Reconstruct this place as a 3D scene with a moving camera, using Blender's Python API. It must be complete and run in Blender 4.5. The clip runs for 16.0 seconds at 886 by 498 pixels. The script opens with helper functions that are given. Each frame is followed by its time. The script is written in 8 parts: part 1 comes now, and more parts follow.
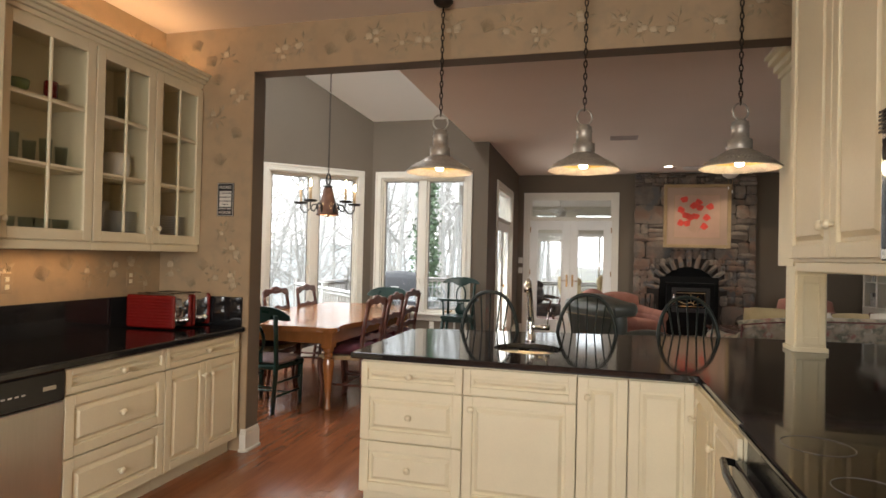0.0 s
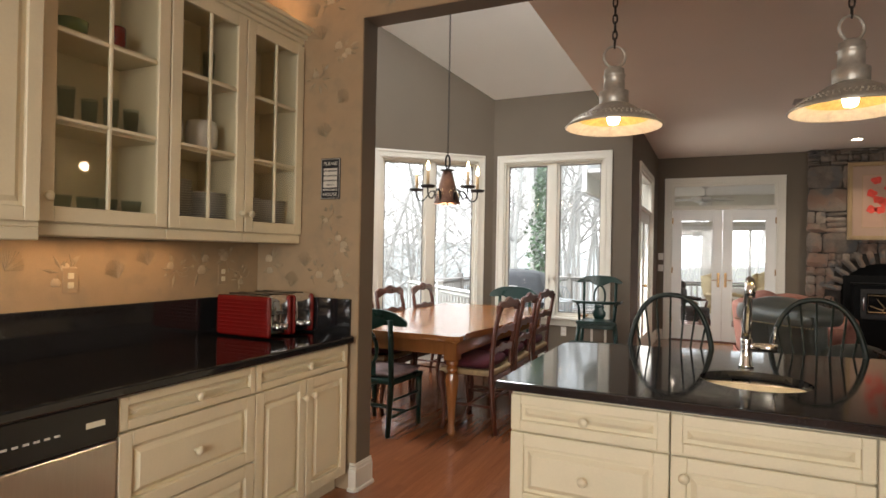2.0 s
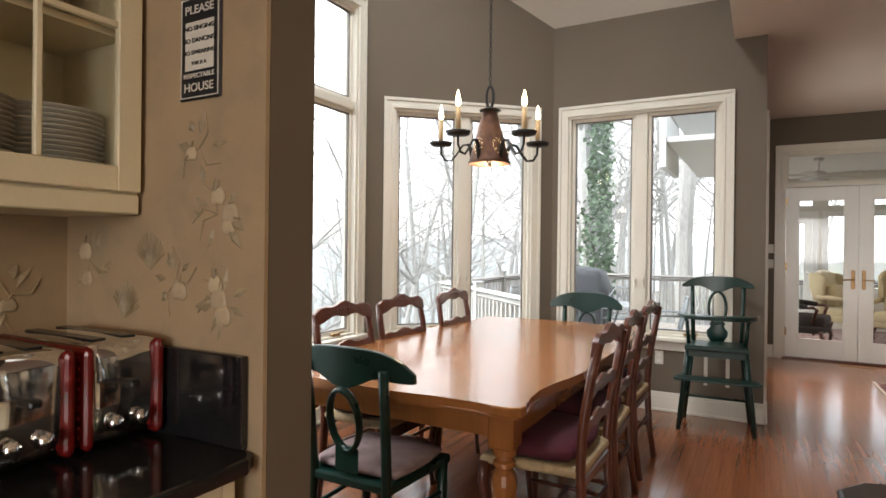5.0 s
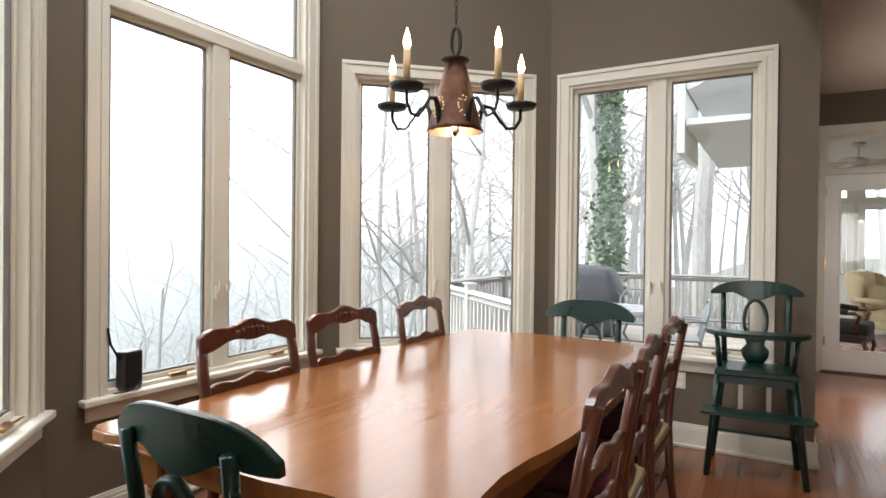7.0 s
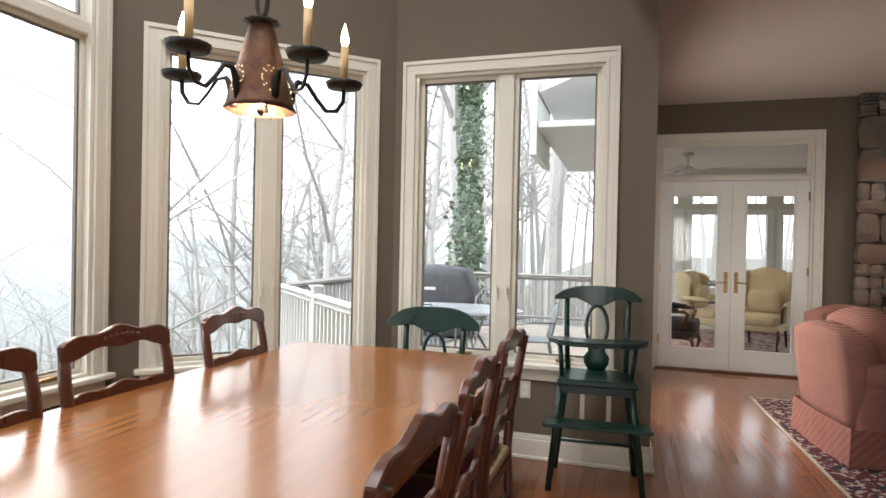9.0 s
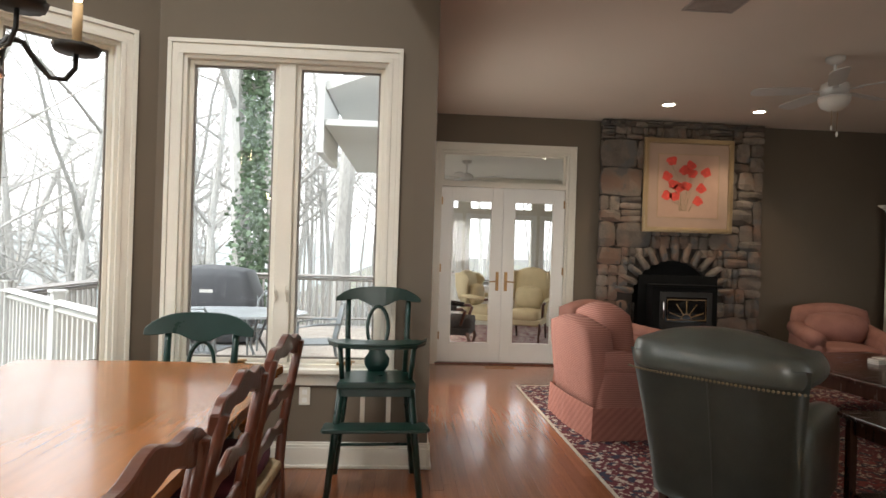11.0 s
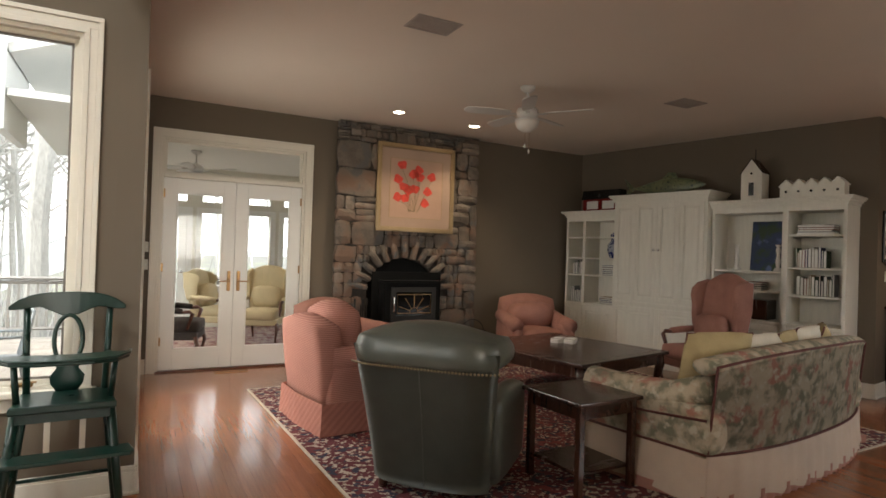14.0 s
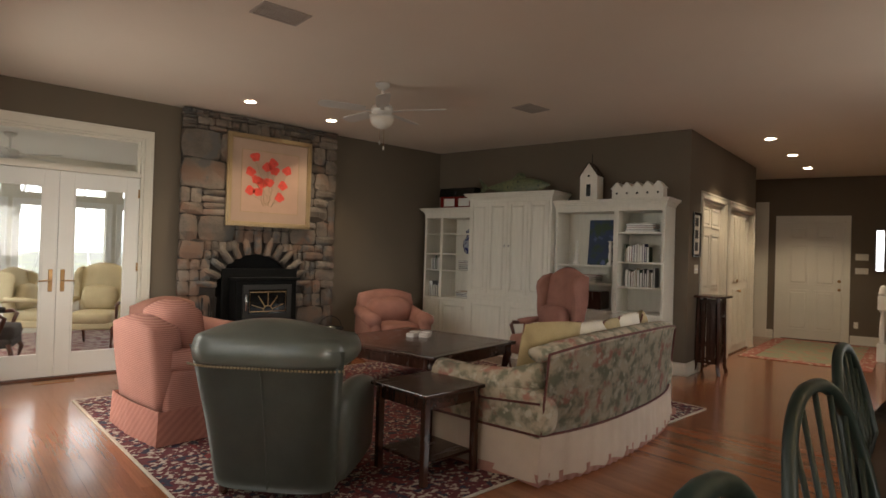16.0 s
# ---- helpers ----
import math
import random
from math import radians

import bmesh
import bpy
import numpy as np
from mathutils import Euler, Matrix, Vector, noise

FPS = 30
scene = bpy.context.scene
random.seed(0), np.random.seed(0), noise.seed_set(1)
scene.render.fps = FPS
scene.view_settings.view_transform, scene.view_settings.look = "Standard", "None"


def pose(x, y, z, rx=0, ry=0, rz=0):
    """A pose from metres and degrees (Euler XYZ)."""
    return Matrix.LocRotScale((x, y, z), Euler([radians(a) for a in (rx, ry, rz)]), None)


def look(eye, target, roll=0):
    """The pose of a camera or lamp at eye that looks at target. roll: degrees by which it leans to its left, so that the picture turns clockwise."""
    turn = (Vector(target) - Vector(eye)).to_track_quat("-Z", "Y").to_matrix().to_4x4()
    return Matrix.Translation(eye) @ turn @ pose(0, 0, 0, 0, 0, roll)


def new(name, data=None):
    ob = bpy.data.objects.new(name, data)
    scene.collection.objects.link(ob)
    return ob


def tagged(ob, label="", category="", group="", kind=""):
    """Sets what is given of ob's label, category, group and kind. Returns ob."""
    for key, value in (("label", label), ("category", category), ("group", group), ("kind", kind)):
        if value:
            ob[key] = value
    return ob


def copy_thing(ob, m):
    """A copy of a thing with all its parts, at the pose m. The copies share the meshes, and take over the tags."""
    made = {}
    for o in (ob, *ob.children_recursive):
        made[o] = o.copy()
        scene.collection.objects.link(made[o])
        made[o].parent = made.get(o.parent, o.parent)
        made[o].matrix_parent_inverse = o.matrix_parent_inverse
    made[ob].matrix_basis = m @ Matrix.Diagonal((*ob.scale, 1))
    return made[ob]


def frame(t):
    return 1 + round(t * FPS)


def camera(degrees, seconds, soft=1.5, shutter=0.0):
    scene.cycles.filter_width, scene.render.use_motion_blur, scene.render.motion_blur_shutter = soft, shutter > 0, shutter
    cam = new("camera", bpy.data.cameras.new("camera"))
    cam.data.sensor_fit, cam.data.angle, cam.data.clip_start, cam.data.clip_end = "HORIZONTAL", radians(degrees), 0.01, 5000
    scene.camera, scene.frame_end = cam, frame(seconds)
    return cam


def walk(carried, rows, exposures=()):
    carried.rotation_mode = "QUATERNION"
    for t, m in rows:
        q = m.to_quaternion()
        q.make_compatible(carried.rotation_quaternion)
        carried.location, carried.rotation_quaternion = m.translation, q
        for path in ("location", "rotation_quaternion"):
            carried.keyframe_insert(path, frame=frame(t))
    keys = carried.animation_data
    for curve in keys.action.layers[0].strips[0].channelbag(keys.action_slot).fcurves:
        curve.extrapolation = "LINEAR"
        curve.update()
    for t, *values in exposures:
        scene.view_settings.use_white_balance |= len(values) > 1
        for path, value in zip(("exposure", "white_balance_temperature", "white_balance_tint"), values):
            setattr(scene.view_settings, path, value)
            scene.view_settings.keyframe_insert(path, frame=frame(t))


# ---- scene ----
cam = camera(74.7, 16.0, soft=1.6)
# seconds, x, y, z, yaw, pitch, roll
ROWS = [
    (0.0, 0.000, -0.000, 1.485, 14.52, 0.67, -1.32),
    (0.5, -0.077, 0.102, 1.470, 17.77, 0.44, -1.23),
    (1.0, -0.230, 0.305, 1.462, 21.31, 0.35, -1.16),
    (1.5, -0.392, 0.552, 1.442, 23.30, 0.30, -1.14),
    (2.0, -0.549, 0.896, 1.434, 25.16, 0.31, -1.07),
    (2.5, -0.706, 1.219, 1.440, 26.25, 0.39, -0.85),
    (3.0, -0.885, 1.528, 1.413, 26.93, 0.24, -0.75),
    (3.5, -1.084, 1.864, 1.396, 27.29, 0.23, -0.75),
    (4.0, -1.244, 2.209, 1.396, 27.68, 0.17, -0.74),
    (6.5, -1.690, 3.660, 1.389, 30.10, -0.45, -0.54),
    (7.0, -1.700, 3.840, 1.399, 29.95, -0.45, -0.61),
    (7.5, -1.715, 4.010, 1.406, 28.30, -0.40, -0.64),
    (8.0, -1.700, 4.135, 1.424, 25.50, -0.38, -0.76),
    (8.5, -1.700, 4.240, 1.429, 21.30, -0.52, -0.93),
    (9.0, -1.690, 4.305, 1.432, 16.95, -0.51, -1.17),
    (9.5, -1.681, 4.348, 1.431, 11.52, -0.37, -1.37),
    (12.0, -1.607, 4.436, 1.439, -12.13, 0.40, -1.85),
    (12.5, -1.587, 4.398, 1.449, -16.40, 0.43, -1.85),
    (13.0, -1.573, 4.397, 1.459, -20.83, 0.45, -1.88),
    (13.5, -1.562, 4.391, 1.460, -24.69, 0.49, -1.88),
    (14.0, -1.527, 4.382, 1.455, -28.11, 0.49, -1.84),
    (14.5, -1.510, 4.356, 1.456, -31.66, 0.48, -1.86),
    (15.0, -1.486, 4.334, 1.461, -35.12, 0.45, -1.84),
    (15.5, -1.459, 4.309, 1.463, -38.23, 0.44, -1.79),
    (16.0, -1.438, 4.296, 1.460, -41.17, 0.48, -1.72),
]
walk(cam, [(t, pose(x, y, z, 90 + pitch, roll, yaw)) for t, x, y, z, yaw, pitch, roll in ROWS],
     exposures=[(0.0, 1.74, 6500, 10), (3.0, 1.74, 6500, 10), (6.5, 1.57, 6350, 10), (9.5, 1.53, 6400, 10), (12.5, 1.74, 6700, 8), (16.0, 1.84, 6850, 8)])

# ---- world and light ----
world = bpy.data.worlds.new("overcast")
scene.world = world
world.use_nodes = True
wn = world.node_tree.nodes
sky = wn.new("ShaderNodeTexSky")
sky.sky_type = "NISHITA"
sky.sun_disc = False
sky.sun_elevation, sky.sun_rotation = radians(38), radians(-60)
sky.air_density, sky.dust_density = 1.0, 4.0
haze = wn.new("ShaderNodeMix")
haze.data_type = "RGBA"
haze.inputs["Factor"].default_value = 0.72
haze.inputs["B"].default_value = (9.0, 9.4, 9.8, 1)
world.node_tree.links.new(sky.outputs[0], haze.inputs["A"])
world.node_tree.links.new(haze.outputs["Result"], wn["Background"].inputs["Color"])
wn["Background"].inputs["Strength"].default_value = 0.15


def lamp(name, kind, m, power, colour, size=0.1, size_y=None, spot=None):
    data = bpy.data.lights.new(name, kind)
    data.energy, data.color = power, colour
    if kind == "AREA":
        data.size = size
        if size_y:
            data.shape, data.size_y = "RECTANGLE", size_y
    elif kind == "SUN":
        data.angle = size
    else:
        data.shadow_soft_size = size
    if spot:
        data.spot_size, data.spot_blend = radians(spot), 0.6
    ob = new(name, data)
    ob.matrix_world = m
    return ob


WARM, TUNGSTEN = (1.0, 0.72, 0.45), (1.0, 0.58, 0.28)
# strips under and above the wall cabinets, downlights, and fill light added behind the walk
lamp("under_cabinet_strip", "AREA", pose(-3.12, 2.55, 1.462), 0.75, TUNGSTEN, 0.04, 1.2)
lamp("cabinet_top_strip", "AREA", pose(-3.06, 2.85, 2.83, 180), 1.6, TUNGSTEN, 0.04, 1.9)
# Added fill at an unseen opening behind the walk; it brightens the kitchen.
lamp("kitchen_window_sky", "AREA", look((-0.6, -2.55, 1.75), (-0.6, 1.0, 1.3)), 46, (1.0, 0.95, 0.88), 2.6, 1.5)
# Added fill at a made-up, unseen south opening, to lift the living room.
lamp("stair_window_sky", "AREA", look((4.2, 4.12, 1.75), (3.6, 9.5, 1.8)), 5, (1.0, 0.95, 0.88), 2.4, 1.5)
lamp("garden_door_sky", "AREA", look((-1.56, 9.87, 1.15), (2.5, 10.0, 0.55)), 10.5, (1.0, 0.96, 0.88), 1.45, 1.9)
lamp("bay_skylight", "AREA", look((-3.0, 5.5, 5.35), (-3.0, 6.1, 0)), 40, (0.97, 0.98, 1.0), 0.8, 1.1)
lamp("sun", "SUN", look((-8, 2, 10), (0, 9, 0)), 0.8, (1.0, 0.97, 0.93), radians(20))

# ---- materials ----


def mat(name, colour, rough=0.5, metal=0.0, vary=0.12, scale=6.0, fine=60.0, bump=0.1, spec=0.5, emit=None, power=0.0, coat=0.0, stretch=None, rand=0.0, hue=None, transmission=0.0):
    """A surface with grain at two scales, a second tint, and fine relief."""
    m = bpy.data.materials.new(name)
    m.use_nodes = True
    n, l = m.node_tree.nodes, m.node_tree.links
    b = n["Principled BSDF"]
    b.inputs["Roughness"].default_value, b.inputs["Metallic"].default_value = rough, metal
    b.inputs["Specular IOR Level"].default_value = spec
    b.inputs["Coat Weight"].default_value = coat
    b.inputs["Coat Roughness"].default_value = 0.08
    b.inputs["Transmission Weight"].default_value = transmission
    co = n.new("ShaderNodeTexCoord")
    mp = n.new("ShaderNodeMapping")
    l.new(co.outputs["Object"], mp.inputs["Vector"])
    if stretch:
        mp.inputs["Scale"].default_value = stretch
    big, small = n.new("ShaderNodeTexNoise"), n.new("ShaderNodeTexNoise")
    big.inputs["Scale"].default_value, small.inputs["Scale"].default_value = scale, fine
    big.inputs["Detail"].default_value, small.inputs["Detail"].default_value = 5, 4
    for q in (big, small):
        l.new(mp.outputs[0], q.inputs["Vector"])
    add = n.new("ShaderNodeMath")
    add.operation = "ADD"
    half = n.new("ShaderNodeMath")
    half.operation = "MULTIPLY"
    half.inputs[1].default_value = 0.5
    l.new(small.outputs[0], half.inputs[0])
    l.new(big.outputs[0], add.inputs[0])
    l.new(half.outputs[0], add.inputs[1])
    ramp = n.new("ShaderNodeMapRange")
    ramp.inputs["From Min"].default_value, ramp.inputs["From Max"].default_value = 0.45, 1.05
    l.new(add.outputs[0], ramp.inputs["Value"])
    mix = n.new("ShaderNodeMix")
    mix.data_type = "RGBA"
    second = hue or tuple(c * (1 + 1.2 * vary) for c in colour)
    first = tuple(c * (1 - vary) for c in colour)
    mix.inputs["A"].default_value, mix.inputs["B"].default_value = (*first, 1), (*(min(1, c) for c in second), 1)
    l.new(ramp.outputs[0], mix.inputs["Factor"])
    out = mix.outputs["Result"]
    if rand:
        info = n.new("ShaderNodeObjectInfo")
        geo = n.new("ShaderNodeNewGeometry")
        pick = n.new("ShaderNodeMath")
        pick.operation = "ADD"
        l.new(info.outputs["Random"], pick.inputs[0])
        l.new(geo.outputs["Random Per Island"], pick.inputs[1])
        wrap = n.new("ShaderNodeMath")
        wrap.operation = "FRACT"
        l.new(pick.outputs[0], wrap.inputs[0])
        val = n.new("ShaderNodeMapRange")
        val.inputs["To Min"].default_value, val.inputs["To Max"].default_value = 1 - rand, 1 + rand
        l.new(wrap.outputs[0], val.inputs["Value"])
        hs = n.new("ShaderNodeHueSaturation")
        l.new(val.outputs[0], hs.inputs["Value"])
        l.new(out, hs.inputs["Color"])
        out = hs.outputs[0]
    l.new(out, b.inputs["Base Color"])
    if bump:
        bp = n.new("ShaderNodeBump")
        bp.inputs["Strength"].default_value, bp.inputs["Distance"].default_value = min(1, bump * 2), 0.004
        l.new(add.outputs[0], bp.inputs["Height"])
        l.new(bp.outputs[0], b.inputs["Normal"])
    rr = n.new("ShaderNodeMapRange")
    rr.inputs["To Min"].default_value, rr.inputs["To Max"].default_value = max(0, rough - 0.08), min(1, rough + 0.08)
    l.new(big.outputs[0], rr.inputs["Value"])
    l.new(rr.outputs[0], b.inputs["Roughness"])
    if emit:
        b.inputs["Emission Color"].default_value, b.inputs["Emission Strength"].default_value = (*emit, 1), power
    return m


def wave_tint(m, scale, colour, amount, direction="X", distortion=4.0, kind="BANDS", detail=2.0):
    """Lays bands or rings of a second colour over a material's base colour."""
    n, l = m.node_tree.nodes, m.node_tree.links
    b = n["Principled BSDF"]
    src = b.inputs["Base Color"].links[0].from_socket
    co = n.new("ShaderNodeTexCoord")
    w = n.new("ShaderNodeTexWave")
    w.wave_type = kind
    w.inputs["Scale"].default_value, w.inputs["Distortion"].default_value, w.inputs["Detail"].default_value = scale, distortion, detail
    if kind == "BANDS":
        w.bands_direction = direction
    l.new(co.outputs["Object"], w.inputs["Vector"])
    f = n.new("ShaderNodeMath")
    f.operation = "MULTIPLY"
    f.inputs[1].default_value = amount
    l.new(w.outputs["Fac"], f.inputs[0])
    mix = n.new("ShaderNodeMix")
    mix.data_type = "RGBA"
    mix.inputs["B"].default_value = (*colour, 1)
    l.new(f.outputs[0], mix.inputs["Factor"])
    l.new(src, mix.inputs["A"])
    l.new(mix.outputs["Result"], b.inputs["Base Color"])
    return m


def blotch_tint(m, scale, colour, low, high, detail=3.0, cells=False):
    """Lays patches of a second colour over a material's base colour."""
    n, l = m.node_tree.nodes, m.node_tree.links
    b = n["Principled BSDF"]
    src = b.inputs["Base Color"].links[0].from_socket
    co = n.new("ShaderNodeTexCoord")
    if cells:
        w = n.new("ShaderNodeTexVoronoi")
        w.inputs["Scale"].default_value = scale
        fac = w.outputs["Distance"]
    else:
        w = n.new("ShaderNodeTexNoise")
        w.inputs["Scale"].default_value, w.inputs["Detail"].default_value = scale, detail
        fac = w.outputs[0]
    l.new(co.outputs["Object"], w.inputs["Vector"])
    r = n.new("ShaderNodeMapRange")
    r.inputs["From Min"].default_value, r.inputs["From Max"].default_value = low, high
    l.new(fac, r.inputs["Value"])
    mix = n.new("ShaderNodeMix")
    mix.data_type = "RGBA"
    mix.inputs["B"].default_value = (*colour, 1)
    l.new(r.outputs[0], mix.inputs["Factor"])
    l.new(src, mix.inputs["A"])
    l.new(mix.outputs["Result"], b.inputs["Base Color"])
    return m


def glass(name, tint=(1, 1, 1), rough=0.0):
    m = bpy.data.materials.new(name)
    m.use_nodes = True
    n, l = m.node_tree.nodes, m.node_tree.links
    for q in list(n):
        if q.type != "OUTPUT_MATERIAL":
            n.remove(q)
    clear, shine, mix, fr = n.new("ShaderNodeBsdfTransparent"), n.new("ShaderNodeBsdfGlossy"), n.new("ShaderNodeMixShader"), n.new("ShaderNodeLayerWeight")
    power, scaled = n.new("ShaderNodeMath"), n.new("ShaderNodeMath")
    power.operation, scaled.operation = "POWER", "MULTIPLY_ADD"
    power.inputs[1].default_value, scaled.inputs[1].default_value, scaled.inputs[2].default_value = 4.0, 0.35, 0.02
    clear.inputs["Color"].default_value = (*tint, 1)
    shine.inputs["Roughness"].default_value = rough
    fr.inputs["Blend"].default_value = 0.5
    l.new(fr.outputs["Facing"], power.inputs[0])
    l.new(power.outputs[0], scaled.inputs[0])
    l.new(scaled.outputs[0], mix.inputs["Fac"])
    l.new(clear.outputs[0], mix.inputs[1])
    l.new(shine.outputs[0], mix.inputs[2])
    l.new(mix.outputs[0], n["Material Output"].inputs["Surface"])
    return m


M_GREY = mat("taupe_wall_paint", (0.145, 0.117, 0.087), 0.75, vary=0.06, scale=1.5, fine=220, bump=0.06, spec=0.25)
M_PAPER = blotch_tint(mat("wallpaper", (0.37, 0.27, 0.165), 0.6, vary=0.10, scale=5, fine=160, bump=0.12, spec=0.3), 9, (0.31, 0.24, 0.155), 0.5, 0.7)
M_MOTIF = mat("wallpaper_relief", (0.46, 0.365, 0.24), 0.5, vary=0.14, scale=14, fine=120, bump=0.1, rand=0.10)
M_LEAF = mat("wallpaper_leaf_relief", (0.315, 0.245, 0.15), 0.5, vary=0.18, scale=12, fine=120, bump=0.1, rand=0.15)
M_CEIL = mat("ceiling_paint", (0.70, 0.62, 0.54), 0.85, vary=0.03, scale=1.2, fine=260, bump=0.05, spec=0.2)
M_VAULT = mat("vault_paint", (0.72, 0.70, 0.66), 0.85, vary=0.03, scale=1.2, fine=260, bump=0.05, spec=0.2)
M_TRIM = mat("cream_trim_paint", (0.68, 0.645, 0.56), 0.40, vary=0.04, scale=3, fine=90, bump=0.03)
M_CAB = mat("cream_cabinet_paint", (0.69, 0.62, 0.44), 0.45, vary=0.05, scale=4, fine=120, bump=0.04)
M_WHITE = mat("white_door_paint", (0.76, 0.75, 0.71), 0.35, vary=0.03, scale=3, fine=90, bump=0.03)
M_GRANITE = blotch_tint(mat("black_granite", (0.012, 0.012, 0.013), 0.07, vary=0.3, scale=30, fine=240, bump=0.0, spec=0.6), 160, (0.05, 0.045, 0.04), 0.62, 0.75)
M_GLASS = glass("window_glass", (0.97, 0.98, 0.98))
M_SEAL = mat("dark_window_sash", (0.16, 0.14, 0.12), 0.5, vary=0.1)
M_STEEL = mat("brushed_steel", (0.55, 0.53, 0.50), 0.28, 1.0, vary=0.08, scale=3, fine=200, bump=0.03, stretch=(1, 1, 0.05))
M_CHROME = mat("chrome", (0.75, 0.75, 0.75), 0.08, 1.0, vary=0.03, bump=0)
M_BRASS = mat("brass", (0.36, 0.22, 0.10), 0.32, 1.0, vary=0.08, bump=0.02)
M_BLACK = mat("black_enamel", (0.012, 0.012, 0.012), 0.25, vary=0.2, bump=0.02)
M_IRON = mat("black_iron", (0.02, 0.018, 0.016), 0.55, 0.3, vary=0.25, scale=20, bump=0.15)
M_FLOOR = wave_tint(mat("red_oak_boards", (0.24, 0.085, 0.035), 0.20, vary=0.22, scale=2.2, fine=40, bump=0.04, stretch=(9, 0.7, 1), rand=0.13, coat=0.25), 14, (0.13, 0.045, 0.02), 0.2, "X", 6)
M_SUB = mat("floor_joint", (0.09, 0.035, 0.016), 0.6)
M_PINE = wave_tint(blotch_tint(mat("honey_pine", (0.25, 0.095, 0.026), 0.22, vary=0.14, scale=2.5, fine=30, bump=0.03, stretch=(10, 0.8, 1), coat=0.3), 3.2, (0.19, 0.065, 0.018), 0.72, 0.80), 7, (0.29, 0.11, 0.035), 0.16, "X", 7)
M_CHERRY = mat("cherry_wood", (0.085, 0.025, 0.013), 0.3, vary=0.3, scale=8, fine=70, bump=0.05, stretch=(3, 3, 0.5), coat=0.25)
M_GREEN = mat("green_paint", (0.005, 0.024, 0.018), 0.3, vary=0.2, scale=10, fine=90, bump=0.05, spec=0.4)
M_DKGREEN = mat("blackish_green_paint", (0.007, 0.013, 0.011), 0.42, vary=0.2, scale=10, fine=90, bump=0.05, spec=0.3)
M_WALNUT = mat("dark_walnut", (0.045, 0.018, 0.012), 0.25, vary=0.3, scale=4, fine=60, bump=0.04, stretch=(1, 6, 1), coat=0.2)

# ---- building blocks ----


def part(name, bm, material, parent=None, label="", smooth=False):
    me = bpy.data.meshes.new(name)
    bmesh.ops.recalc_face_normals(bm, faces=bm.faces)
    if smooth:
        for f in bm.faces:
            f.smooth = True
    bm.to_mesh(me)
    bm.free()
    me.materials.append(material)
    ob = new(name, me)
    if parent is not None:
        ob.parent = parent
    if label:
        ob["label"] = label
    return ob


def thing(name, m, label, category, group="", kind=""):
    ob = new(name)
    ob.matrix_world = m
    ob.empty_display_size = 0.05
    return tagged(ob, label, category, group, kind)


def box(bm, x0, x1, y0, y1, z0, z1, bevel=0.0, seg=1):
    made = bmesh.ops.create_cube(bm, size=1.0)["verts"]
    for v in made:
        v.co = Vector((x0 if v.co.x < 0 else x1, y0 if v.co.y < 0 else y1, z0 if v.co.z < 0 else z1))
    if bevel:
        edges = list({e for v in made for e in v.link_edges})
        bmesh.ops.bevel(bm, geom=edges, offset=bevel, segments=seg, profile=0.5, affect="EDGES")
    return bm


def boxes(*rows, bevel=0.0, seg=1):
    bm = bmesh.new()
    for r in rows:
        box(bm, *r, bevel=bevel, seg=seg)
    return bm


def lathe(profile, n=20, bm=None, centre=(0, 0, 0), flute=0.0, waves=0, ends=True):
    """A turned body from (radius, height) pairs."""
    bm = bm or bmesh.new()
    rings = []
    for r, z in profile:
        ring = []
        for i in range(n):
            a = 2 * math.pi * i / n
            q = r * (1 + flute * math.cos(waves * a))
            ring.append(bm.verts.new((centre[0] + q * math.cos(a), centre[1] + q * math.sin(a), centre[2] + z)))
        rings.append(ring)
    for a, b in zip(rings, rings[1:]):
        for i in range(n):
            bm.faces.new((a[i], a[(i + 1) % n], b[(i + 1) % n], b[i]))
    for ring in (rings[0], rings[-1]) if ends else ():
        if profile[0 if ring is rings[0] else -1][0] > 1e-4:
            bm.faces.new(ring)
    return bm


def tube(points, radius, bm=None, n=8, flat=1.0, closed=False):
    """A bar along points; radius is one number or one for each point."""
    bm = bm or bmesh.new()
    pts = [Vector(p) for p in points]
    rads = radius if isinstance(radius, (list, tuple)) else [radius] * len(pts)
    rings, up = [], None
    count = len(pts)
    for i, p in enumerate(pts):
        if closed:
            d = pts[(i + 1) % count] - pts[i - 1]
        else:
            d = pts[min(i + 1, count - 1)] - pts[max(i - 1, 0)]
        d.normalize()
        if up is None:
            up = Vector((0, 0, 1)) if abs(d.z) < 0.9 else Vector((1, 0, 0))
        side = d.cross(up).normalized()
        up = side.cross(d).normalized()
        rings.append([bm.verts.new(p + (side * math.cos(a) + up * math.sin(a) * flat) * rads[i]) for a in (2 * math.pi * k / n for k in range(n))])
    pairs = list(zip(rings, rings[1:])) + ([(rings[-1], rings[0])] if closed else [])
    for a, b in pairs:
        for i in range(n):
            bm.faces.new((a[i], a[(i + 1) % n], b[(i + 1) % n], b[i]))
    if not closed:
        bm.faces.new(rings[0])
        bm.faces.new(rings[-1])
    return bm


